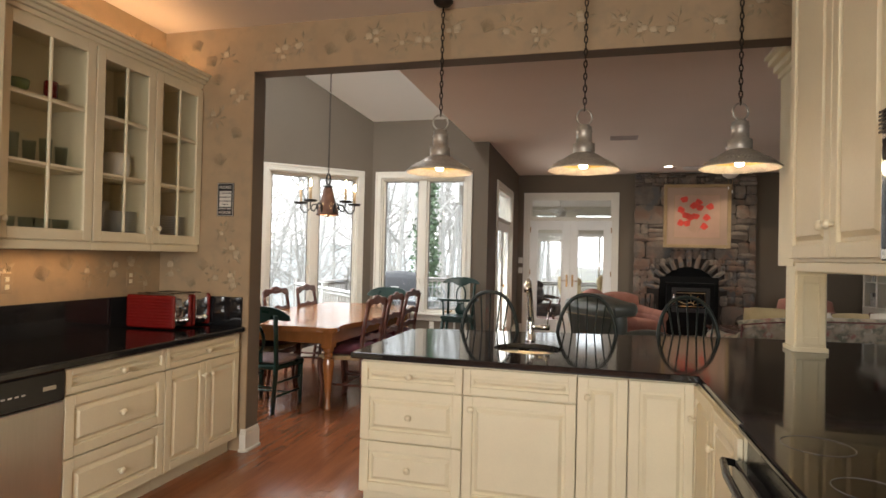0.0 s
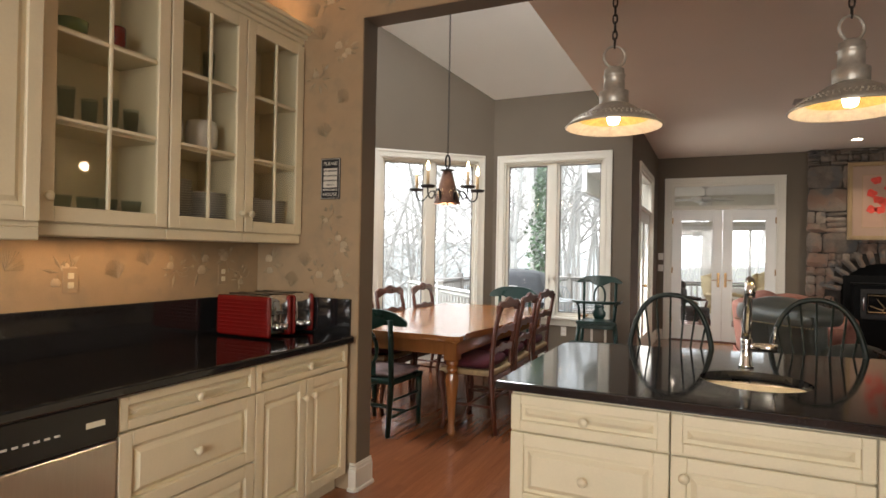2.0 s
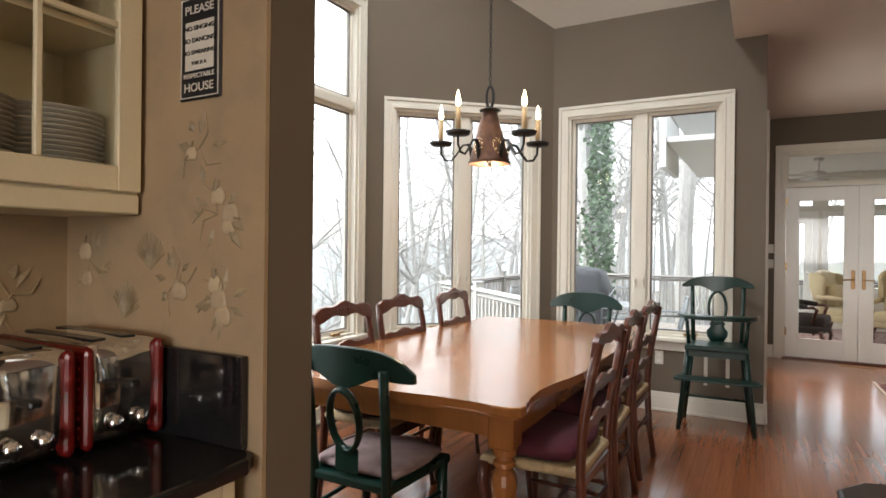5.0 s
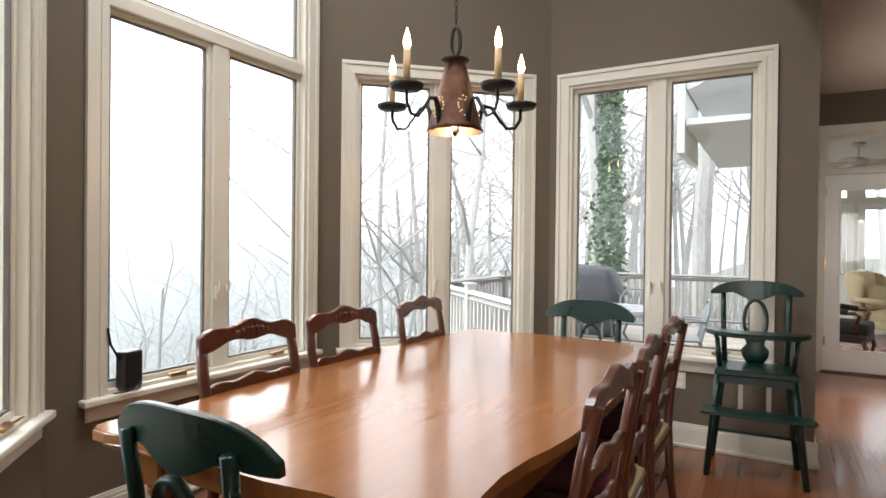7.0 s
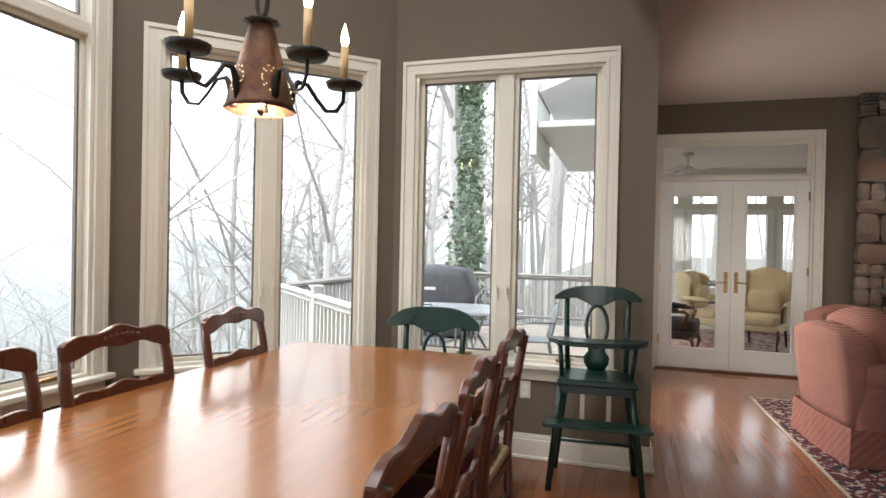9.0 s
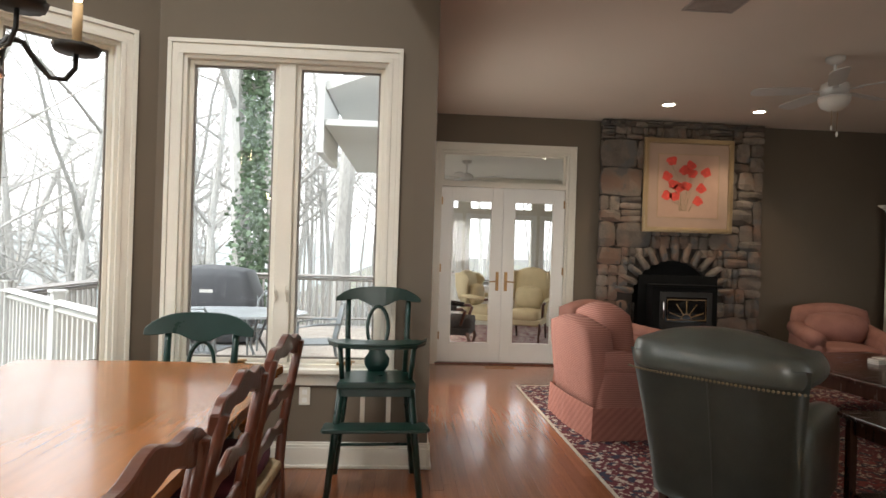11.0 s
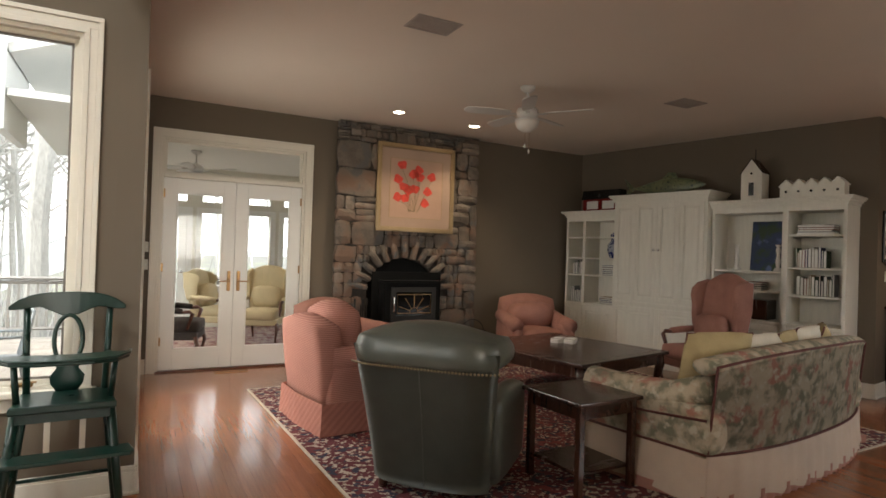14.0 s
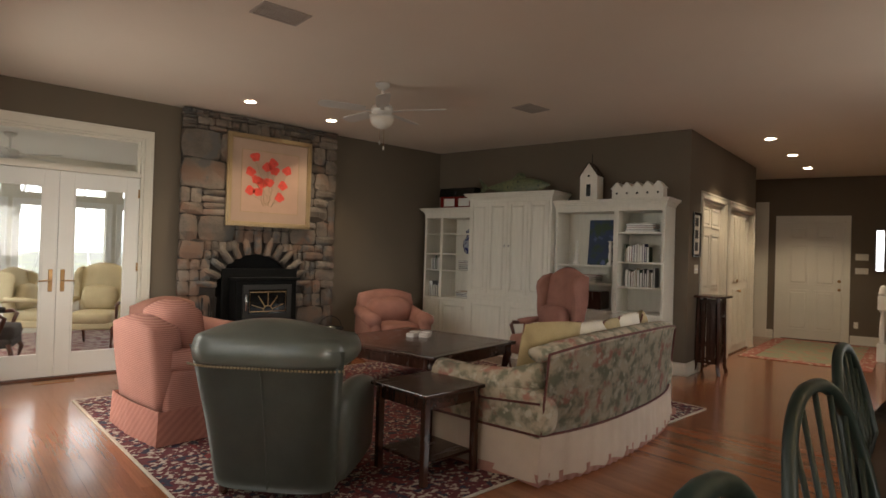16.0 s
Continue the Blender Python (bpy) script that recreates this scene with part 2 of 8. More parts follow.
def slab(outline, z0, z1, bm=None, bevel=0.0, seg=2):
    """A flat plate with that outline in x and y."""
    bm = bm or bmesh.new()
    low = [bm.verts.new((x, y, z0)) for x, y in outline]
    high = [bm.verts.new((x, y, z1)) for x, y in outline]
    n = len(outline)
    f0, f1 = bm.faces.new(low[::-1]), bm.faces.new(high)
    for i in range(n):
        bm.faces.new((low[i], low[(i + 1) % n], high[(i + 1) % n], high[i]))
    if bevel:
        bmesh.ops.bevel(bm, geom=list(f1.edges) + list(f0.edges), offset=bevel, segments=seg, profile=0.5, affect="EDGES")
    return bm


def puff(bm, x0, x1, y0, y1, z0, z1, bulge=0.25, n=8, crown=0.0):
    """A stuffed cushion: a rounded box whose faces swell."""
    before = set(bm.verts)
    made = bmesh.ops.create_cube(bm, size=2.0)["verts"]
    edges = list({e for v in made for e in v.link_edges})
    bmesh.ops.subdivide_edges(bm, edges=edges, cuts=n, use_grid_fill=True)
    verts = [v for v in bm.verts if v not in before]
    cx, cy, cz, hx, hy, hz = (x0 + x1) / 2, (y0 + y1) / 2, (z0 + z1) / 2, (x1 - x0) / 2, (y1 - y0) / 2, (z1 - z0) / 2
    for v in verts:
        p = v.co.copy()
        s = Vector((p.x * math.sqrt(max(0, 1 - p.y**2 / 2 - p.z**2 / 2 + p.y**2 * p.z**2 / 3)), p.y * math.sqrt(max(0, 1 - p.z**2 / 2 - p.x**2 / 2 + p.z**2 * p.x**2 / 3)), p.z * math.sqrt(max(0, 1 - p.x**2 / 2 - p.y**2 / 2 + p.x**2 * p.y**2 / 3))))
        q = p.lerp(s * 1.12, bulge)
        v.co = Vector((cx + q.x * hx, cy + q.y * hy, cz + q.z * hz + crown * (1 - p.x**2) * (1 - p.y**2) * (p.z > 0)))
    return bm


def turn(bm, m):
    bm.transform(m)
    return bm


def wall_mesh(length, z0, z1, thick, holes):
    """A wall along local x with its inner face at y 0, its back at y thick, and holes (x0, x1, z0, z1) right through."""
    xs = sorted({0.0, length, *(v for h in holes for v in h[:2])})
    zs = sorted({z0, z1, *(v for h in holes for v in h[2:])})
    bm = bmesh.new()
    made = {}

    def vert(x, y, z):
        k = (round(x, 4), round(y, 4), round(z, 4))
        if k not in made:
            made[k] = bm.verts.new(k)
        return made[k]

    def solid(i, j):
        if not (0 <= i < len(xs) - 1 and 0 <= j < len(zs) - 1):
            return False
        x, z = (xs[i] + xs[i + 1]) / 2, (zs[j] + zs[j + 1]) / 2
        return not any(h[0] < x < h[1] and h[2] < z < h[3] for h in holes)

    for i in range(len(xs) - 1):
        for j in range(len(zs) - 1):
            if not solid(i, j):
                continue
            a, b, c, d = xs[i], xs[i + 1], zs[j], zs[j + 1]
            bm.faces.new([vert(a, 0, c), vert(b, 0, c), vert(b, 0, d), vert(a, 0, d)])
            bm.faces.new([vert(a, thick, d), vert(b, thick, d), vert(b, thick, c), vert(a, thick, c)])
            for x, k in ((a, i - 1), (b, i + 1)):
                if not solid(k, j):
                    bm.faces.new([vert(x, 0, c), vert(x, 0, d), vert(x, thick, d), vert(x, thick, c)])
            for z, k in ((c, j - 1), (d, j + 1)):
                if not solid(i, k):
                    bm.faces.new([vert(a, 0, z), vert(a, thick, z), vert(b, thick, z), vert(b, 0, z)])
    return bm


def along(p0, p1):
    """The pose whose local x runs from p0 to p1; local y points to its left, out of the room."""
    return pose(p0[0], p0[1], 0, 0, 0, math.degrees(math.atan2(p1[1] - p0[1], p1[0] - p0[0])))


def wall(name, p0, p1, z0, z1, holes=(), thick=0.14, material=None, label="matt taupe painted plaster wall"):
    ob = part(name, wall_mesh(math.dist(p0, p1), z0, z1, thick, holes), material or M_GREY)
    ob.matrix_world = along(p0, p1)
    return tagged(ob, label, "wall", kind="structure")


def moulding(bm, x0, x1, y, z, profile):
    """A strip along x with a stepped section: rows of (depth, from, to)."""
    for depth, a, b in profile:
        box(bm, x0, x1, y - depth, y, z + a, z + b, bevel=0.003)
    return bm


def skirting(p0, p1, x0=0.0, x1=None):
    ln = math.dist(p0, p1)
    bm = bmesh.new()
    moulding(bm, x0, x1 if x1 is not None else ln, 0.001, 0, ((0.018, 0.0, 0.13), (0.012, 0.13, 0.15), (0.007, 0.15, 0.165), (0.030, 0.0, 0.022)))
    ob = part("baseboard", bm, M_TRIM)
    ob.matrix_world = along(p0, p1)
    return tagged(ob, "cream painted wooden baseboard with a shoe moulding", "baseboard", kind="structure")


def casing(bm, x0, x1, z0, z1, w=0.095, sides="ltr", y=0.0):
    """A stepped picture-frame casing round an opening, with mitred-looking overlaps butted end to end."""
    rows = ((0.022, 0.0, 0.30), (0.016, 0.30, 0.72), (0.026, 0.72, 1.0))
    for d, a, b in rows:
        if "l" in sides:
            box(bm, x0 - w * b, x0 - w * a, y - d, y, z0, z1 + w * a, bevel=0.002)
        if "r" in sides:
            box(bm, x1 + w * a, x1 + w * b, y - d, y, z0, z1 + w * a, bevel=0.002)
        if "t" in sides:
            box(bm, x0 - w * b, x1 + w * b, y - d, y, z1 + w * a, z1 + w * b, bevel=0.002)
        if "b" in sides:
            box(bm, x0 - w * b, x1 + w * b, y - d, y, z0 - w * b, z0 - w * a, bevel=0.002)
    return bm


def window(name, p0, p1, x0, x1, z0, z1, transom=None, cranks=True):
    """A pair of casements with a wide post between, set in the hole of a wall; transom is the height of the rail below the fixed light above."""
    win = thing(name, along(p0, p1), "cream framed casement window with clear glass and a bare stool", "window", kind="structure")
    part("window_casing", casing(bmesh.new(), x0, x1, z0, z1), M_TRIM, win)
    bm = bmesh.new()
    t = 0.022
    for r in ((x0, x0 + t, 0, 0.13, z0, z1), (x1 - t, x1, 0, 0.13, z0, z1), (x0 + t, x1 - t, 0, 0.13, z1 - t, z1), (x0 + t, x1 - t, 0, 0.13, z0, z0 + t)):
        box(bm, *r)
    mid = (x0 + x1) / 2
    top = transom or z1 - t
    box(bm, mid - 0.055, mid + 0.055, 0.02, 0.12, z0 + t, top, bevel=0.006)
    if transom:
        box(bm, x0 + t, x1 - t, 0.015, 0.12, transom, transom + 0.075, bevel=0.006)
    part("window_frame", bm, M_TRIM, win)
    bm = bmesh.new()
    box(bm, x0 - 0.12, x1 + 0.12, -0.065, 0.0, z0 - 0.03, z0 + 0.004, bevel=0.008, seg=2)
    box(bm, x0 - 0.09, x1 + 0.09, -0.02, 0.0, z0 - 0.11, z0 - 0.03, bevel=0.005)
    part("window_sill", bm, M_TRIM, win)
    lights = [(x0 + t, mid - 0.055, z0 + t, top), (mid + 0.055, x1 - t, z0 + t, top)]
    if transom:
        lights.append((x0 + t, x1 - t, transom + 0.075, z1 - t))
    for k, (a, b, c, d) in enumerate(lights):
        s = 0.028
        bm = boxes((a, a + s, 0.045, 0.085, c, d), (b - s, b, 0.045, 0.085, c, d), (a + s, b - s, 0.045, 0.085, d - s, d), (a + s, b - s, 0.045, 0.085, c, c + s), bevel=0.003)
        sash = part("sash", bm, M_TRIM, win)
        s2 = s + 0.012
        bm = boxes((a + s, a + s2, 0.055, 0.075, c + s, d - s), (b - s2, b - s, 0.055, 0.075, c + s, d - s), (a + s2, b - s2, 0.055, 0.075, d - s2, d - s), (a + s2, b - s2, 0.055, 0.075, c + s, c + s2))
        part("glazing_bead", bm, M_SEAL, sash, "dark bronze glazing bead")
        pane = part("pane", boxes((a + s2, b - s2, 0.062, 0.068, c + s2, d - s2)), M_GLASS, sash)
        pane.visible_shadow = False
        if k < 2 and cranks:
            h = mid - 0.035 if k == 0 else mid + 0.035
            bm = boxes((h - 0.008, h + 0.008, 0.0, 0.02, z0 + 0.42, z0 + 0.50), bevel=0.003)
            tube([(h, -0.002, z0 + 0.46), (h, -0.022, z0 + 0.49), (h, -0.024, z0 + 0.53)], 0.006, bm)
            part("latch", bm, M_TRIM, win, "small cream painted casement latch")
            cx = (a + b) / 2 + 0.08
            bm = boxes((cx - 0.05, cx + 0.05, -0.01, 0.03, z0 + 0.022, z0 + 0.042), bevel=0.004)
            tube([(cx, -0.01, z0 + 0.04), (cx + 0.04, -0.03, z0 + 0.052), (cx + 0.07, -0.03, z0 + 0.05)], 0.005, bm)
            part("crank", bm, M_BRASS, win, "brass casement crank")
    return win

# ---- structure ----
C = 3.14
KX, HY = -3.26, 3.82
JX, OZ = -2.476, 2.828  # the opening's edge and head
C01, C12, C23 = (-4.55, 5.20), (-4.55, 7.02), (-3.26, 8.22)
S0 = (-3.35, 4.07)
E3 = (-1.48, 8.22)
FY = 11.70
NW, HC, HE = (4.92, FY), (5.75, 7.79), (9.40, 8.38)


def fl(name, x0, x1, y0, y1, z0, z1, material, label, category):
    return tagged(part(name, boxes((x0, x1, y0, y1, z0, z1)), material), label, category, kind="structure")


floor = fl("floor", -3.4, 13.0, -2.8, 12.0, -0.25, -0.012, M_SUB, "reddish oak strip floor with a satin finish", "floor")
sub = part("subfloor_bay", slab([(-3.4, 4.0), (-3.4, 8.4), (-3.3, 8.36), (-4.69, 7.08), (-4.69, 5.14), (-3.45, 3.95)], -0.25, -0.013), M_SUB, floor)

wall("wall_kitchen_west", (KX, -2.6), (KX, HY), 0, 3.17, material=M_PAPER, label="tan wallpaper with raised fruit and leaf relief")
# this hole is out of view, added to go with the kitchen fill
wall("wall_kitchen_south", (2.6, -2.6), (KX - 0.14, -2.6), 0, 3.17, holes=[(1.9, 4.5, 1.0, 2.5)], material=M_PAPER, label="tan wallpaper with raised fruit and leaf relief")
wall("wall_kitchen_range", (1.16, 2.40), (1.16, -2.6), 0, 3.17, material=M_PAPER, label="tan wallpaper with raised fruit and leaf relief")
wall("wall_kitchen_east", (2.6, 4.0), (2.6, -2.74), 0, 3.17, label="taupe painted wall closing the kitchen")
# the second hole is never seen; it is added for the living room fill
header = wall("wall_header", (-3.40, HY + 0.014), (12.8, HY + 0.014), 0, 6.6, holes=[(JX + 3.40, 6.0, 0, OZ), (6.4, 8.8, 1.0, 2.5)], thick=0.146, label="taupe wall with a wide cased-less opening under a beam")
paper = part("wallpaper_sheet", wall_mesh(5.86, 0, 3.17, 0.012, [(JX - KX, 5.86, 0, OZ)]), M_PAPER, header, "tan wallpaper with raised fruit and leaf relief")
paper.matrix_world = pose(KX, HY, 0)
fl("ceiling_kitchen", KX - 0.14, 2.74, -2.74, HY + 0.012, 3.17, 3.32, M_CEIL, "pale painted flat kitchen ceiling", "ceiling")
fl("ceiling_living", -1.72, 13.0, 3.965, 12.0, C, C + 0.14, M_CEIL, "pale painted flat living room ceiling", "ceiling")
tagged(part("wall_loft", boxes((-1.72, -1.60, 3.985, 8.22, C + 0.14, 6.6)), M_VAULT), "white wall above the ceiling's edge beside the vault", "wall", kind="structure")
# the vault rises from the bay's far wall towards the kitchen, with a skylight in it
PITCH = math.degrees(math.atan(0.72))
vlen = 4.3 / math.cos(radians(PITCH))
vault = part("ceiling_vault", wall_mesh(3.25, 0, vlen, 0.14, [(1.35, 2.15, 2.15, 3.35)]), M_VAULT)
vault.matrix_world = Matrix.Translation((-4.8, 8.22, 3.49)) @ pose(0, 0, 0, 90 - PITCH, 0, 0) @ pose(0, 0, 0)
tagged(vault, "white painted sloping vault with a skylight", "ceiling", kind="structure")

wall("wall_bay_south", S0, C01, 0, 6.6, holes=[(0.22, 1.50, 0.64, 3.45)])
fl("wall_bay_return", -3.52, -3.345, 3.982, 4.10, 0, 6.6, M_GREY, "matt taupe painted plaster wall", "wall")
wall("wall_bay_west", C01, C12, 0, 6.0, holes=[(0.27, 1.67, 0.64, 3.45)])
L2 = math.dist(C12, C23)
wall("wall_bay_northwest", C12, C23, 0, 4.6, holes=[(0.235, L2 - 0.225, 0.64, 2.63)])
wall("wall_bay_north", C23, (-1.62, 8.22), 0, 3.7, holes=[(0.155, 1.455, 0.64, 2.63)])
wall("wall_garden_door", E3, (-1.48, FY), 0, C, holes=[(0.85, 2.45, 0.02, 2.60)])
window("window_1", S0, C01, 0.22, 1.50, 0.64, 3.45, transom=2.56)
window("window_2", C01, C12, 0.27, 1.67, 0.64, 3.45, transom=2.56)
window("window_3", C12, C23, 0.235, L2 - 0.225, 0.64, 2.63)
window("window_4", C23, (-1.62, 8.22), 0.155, 1.455, 0.64, 2.63)

wall("wall_north", (-1.62, FY), NW, 0, C, holes=[(0.35, 1.99, 0.0, 2.69)])
wall("wall_hutch", NW, HC, 0, C)
hall_len = math.dist(HC, HE)
wall("wall_hall", HC, HE, 0, C, holes=[(0.58, 1.68, 0.0, 2.31), (2.0, 3.52, 0.0, 2.31)])
wall("wall_hall_return", HE, (9.25, 9.4), 0, C)
wall("wall_hall_north", (9.25, 9.4), (10.8, 9.65), 0, C)
HD0, HD1 = (10.72, 9.65), (12.05, 5.65)
wall("wall_hall_end", HD0, HD1, 0, C, holes=[(1.19, 2.22, 0.0, 2.31), (2.68, 2.84, 1.36, 2.15)])
wall("wall_hall_east", HD1, (12.05, 3.9), 0, C)

for a, b, x0, x1 in ((S0, C01, 0, None), (C01, C12, 0, None), (C12, C23, 0, None), (C23, E3, 0, 1.80), (E3, (-1.48, FY), -0.03, 0.75), (E3, (-1.48, FY), 2.55, 3.45), ((-1.46, FY), NW, 0, 0.09), ((0.47, FY), NW, 0, 0.3), ((2.9, FY), NW, 0, None), (NW, HC, 0, None), (HC, HE, -0.02, 0.45), (HC, HE, 3.63, None), (HD0, HD1, 0, 1.08), (HD0, HD1, 2.33, None)):
    skirting(a, b, x0, x1)
bm = moulding(bmesh.new(), -0.012, 0.172, 0.001, 0, ((0.018, 0.0, 0.13), (0.012, 0.13, 0.15), (0.007, 0.15, 0.165), (0.030, 0.0, 0.022)))
jb = part('baseboard', bm, M_TRIM)
jb.matrix_world = pose(JX + 0.001, HY, 0, 0, 0, 90)
tagged(jb, 'cream painted plinth wrapping the end of the wall', 'baseboard', kind='structure')
bm = moulding(bmesh.new(), 0.0, 0.055, 0.001, 0, ((0.018, 0.0, 0.13), (0.012, 0.13, 0.15), (0.007, 0.15, 0.165), (0.030, 0.0, 0.022)))
jb = part('baseboard', bm, M_TRIM)
jb.matrix_world = pose(JX - 0.037, HY, 0)
tagged(jb, 'cream painted plinth wrapping the end of the wall', 'baseboard', kind='structure')

# ---- kitchen ----
M_PORC = mat("white_porcelain", (0.72, 0.70, 0.66), 0.15, vary=0.04, bump=0.01)
M_RED = mat("red_enamel", (0.14, 0.007, 0.006), 0.22, vary=0.1, bump=0.02)
M_TUMBLER = glass("tumbler_glass", (0.85, 0.9, 0.9), 0.02)
M_DOORGLASS = glass("cabinet_glass", (0.96, 0.96, 0.93), 0.02)
M_PRINT = mat("black_print", (0.015, 0.015, 0.018), 0.5)
M_CREAMINK = mat("cream_print", (0.65, 0.62, 0.55), 0.5)
M_HAMMER = mat("hammered_tin", (0.42, 0.39, 0.34), 0.4, 0.55, vary=0.2, scale=25, fine=60, bump=0.3)
M_GOLD = mat("gilded_inside", (0.50, 0.36, 0.12), 0.35, 0.7, vary=0.25, scale=40, bump=0.3)
M_BULB = mat("lit_bulb", (1, 0.9, 0.7), 0.3, emit=(1.0, 0.8, 0.5), power=14)
M_ROPE = mat("dark_chain", (0.03, 0.025, 0.02), 0.5, 0.6)
M_CLOTH = mat("blue_cloth", (0.03, 0.06, 0.16), 0.9, vary=0.2, fine=200, bump=0.3)
M_CLOTH2 = mat("green_cloth", (0.25, 0.35, 0.10), 0.9, vary=0.2, fine=200, bump=0.3)
M_DARKGLASS = mat("black_glass", (0.006, 0.006, 0.007), 0.06, vary=0.2, bump=0)


def knob(parent, x, z, y=-0.02):
    bm = lathe([(0.007, 0), (0.007, 0.012), (0.017, 0.018), (0.019, 0.026), (0.014, 0.033), (0.0, 0.035)], 14)
    turn(bm, pose(x, y, z, 90, 0, 0))
    return part("knob", bm, M_CAB, parent, smooth=True)


def raised_front(x0, x1, z0, z1, frame=0.055):
    """A door or drawer front with a raised field, its face at y -0.02."""
    f = min(frame, (z1 - z0) * 0.28)
    bm = bmesh.new()
    for r in ((x0, x0 + f, -0.02, 0, z0, z1), (x1 - f, x1, -0.02, 0, z0, z1), (x0 + f, x1 - f, -0.02, 0, z1 - f, z1), (x0 + f, x1 - f, -0.02, 0, z0, z0 + f)):
        box(bm, *r, bevel=0.003)
    box(bm, x0 + f - 0.004, x1 - f + 0.004, -0.005, -0.001, z0 + f - 0.004, z1 - f + 0.004)
    g = f + 0.012
    made = bmesh.ops.create_cube(bm, size=1.0)["verts"]
    for v in made:
        front = v.co.y < 0
        inset = g + (0.022 if front else 0)
        v.co = Vector((x0 + inset if v.co.x < 0 else x1 - inset, -0.019 if front else -0.003, z0 + inset if v.co.z < 0 else z1 - inset))
    return bm


def base_cabinet(m, w, fronts, label, depth=0.6, name="base_cabinet"):
    cab = thing(name, m, label, "cabinet", "kitchen cabinets")
    part("body", boxes((0.002, w - 0.002, 0.002, depth, 0.10, 0.872), (0.002, w - 0.002, 0.06, depth, 0.0, 0.10)), M_CAB, cab)
    for kind, x0, x1, z0, z1, knobs in fronts:
        f = part(kind, raised_front(x0 + 0.003, x1 - 0.003, z0 + 0.003, z1 - 0.003), M_CAB, cab)
        for kx, kz in knobs:
            knob(f, kx, kz)
    return cab


def left_at(y, x=-2.535):
    return pose(x, y, 0, 0, 0, 90) @ Matrix.Diagonal((1, 1.15, 1.018, 1))


D3 = "cream painted base cabinet with three raised-panel drawers"
base_cabinet(left_at(2.32), 0.70, [("drawer", 0, 0.70, 0.735, 0.865, [(0.35, 0.80)]), ("drawer", 0, 0.70, 0.42, 0.732, [(0.35, 0.575)]), ("drawer", 0, 0.70, 0.11, 0.417, [(0.35, 0.26)])], D3)
base_cabinet(left_at(3.02), 0.78, [("drawer", 0, 0.76, 0.735, 0.865, [(0.38, 0.80)]), ("door", 0, 0.38, 0.11, 0.732, [(0.345, 0.64)]), ("door", 0.381, 0.76, 0.11, 0.732, [(0.42, 0.64)])], "cream base cabinet with one drawer over two doors")
base_cabinet(left_at(0.905), 0.82, [("drawer", 0, 0.82, 0.715, 0.865, [(0.41, 0.79)]), ("door", 0, 0.41, 0.11, 0.712, [(0.36, 0.64)]), ("door", 0.41, 0.82, 0.11, 0.712, [(0.46, 0.64)])], "cream base cabinet with one drawer over two doors")
base_cabinet(left_at(-0.49), 1.39, [("door", 0, 0.695, 0.11, 0.865, [(0.65, 0.7)]), ("door", 0.695, 1.39, 0.11, 0.865, [(0.74, 0.7)])], "cream base cabinet with two wide doors")

dish = thing("dishwasher", left_at(1.73), "stainless dishwasher with a black control panel, under the counter", "dishwasher")
part("tub", boxes((0.005, 0.585, 0.01, 0.58, 0.02, 0.868)), M_BLACK, dish)
part("door", boxes((0.005, 0.585, -0.022, 0.008, 0.12, 0.715), bevel=0.006, seg=2), M_STEEL, dish, "brushed stainless door")
pan = part("control_panel", boxes((0.005, 0.585, -0.026, 0.008, 0.72, 0.868), bevel=0.008, seg=2), M_BLACK, dish, "glossy black control panel")
part("badge", boxes((0.46, 0.53, -0.0285, -0.026, 0.785, 0.805)), M_CHROME, pan, "small chrome badge")
bm = bmesh.new()
for k in range(9):
    box(bm, 0.10 + k * 0.032, 0.118 + k * 0.032, -0.0275, -0.026, 0.785, 0.792)
part("button_marks", bm, M_CREAMINK, pan, "row of pale button marks")

ctop = tagged(part("countertop", slab([(KX, -0.5), (-2.475, -0.5), (-2.475, HY - 0.04), (-2.50, HY - 0.002), (KX, HY - 0.002)], 0.8895, 0.928, bevel=0.008), M_GRANITE), "polished black granite countertop with a backsplash", "countertop")
part("backsplash", boxes((KX + 0.001, KX + 0.022, -0.5, HY - 0.022, 0.9285, 1.142), bevel=0.003), M_GRANITE, ctop)
part("end_splash", boxes((KX + 0.001, -2.52, HY - 0.021, HY - 0.001, 0.9285, 1.142), bevel=0.003), M_GRANITE, ctop)

# peninsula
base_cabinet(pose(-1.30, 3.19, 0), 0.61, [("drawer", 0, 0.61, 0.715, 0.865, [(0.30, 0.79)]), ("drawer", 0, 0.61, 0.41, 0.712, [(0.30, 0.56)]), ("drawer", 0, 0.61, 0.11, 0.407, [(0.30, 0.26)])], D3)
base_cabinet(pose(-0.69, 3.19, 0), 0.62, [("false_drawer", 0, 0.62, 0.715, 0.865, []), ("door", 0, 0.62, 0.11, 0.712, [(0.05, 0.64)])], "cream sink cabinet with a false drawer over one door")
base_cabinet(pose(-0.07, 3.19, 0), 0.26, [("door", 0, 0.26, 0.11, 0.865, [(0.055, 0.76)])], "narrow cream cabinet with a tall raised-panel door")
base_cabinet(pose(0.19, 3.19, 0), 0.33, [("door", 0, 0.33, 0.11, 0.865, [])], "narrow cream corner cabinet with a tall raised-panel door")
base_cabinet(pose(0.525, 3.185, 0, 0, 0, -90), 0.93, [("door", 0, 0.46, 0.11, 0.865, [(0.07, 0.70)]), ("door", 0.46, 0.93, 0.11, 0.865, [(0.53, 0.7)])], "cream base cabinet with two tall doors beside the range")
tagged(part("back_panel", boxes((-1.30, 1.16, 3.80, 3.83, 0.0, 0.872)), M_CAB), "cream painted panel closing the peninsula's back", "cabinet panel")
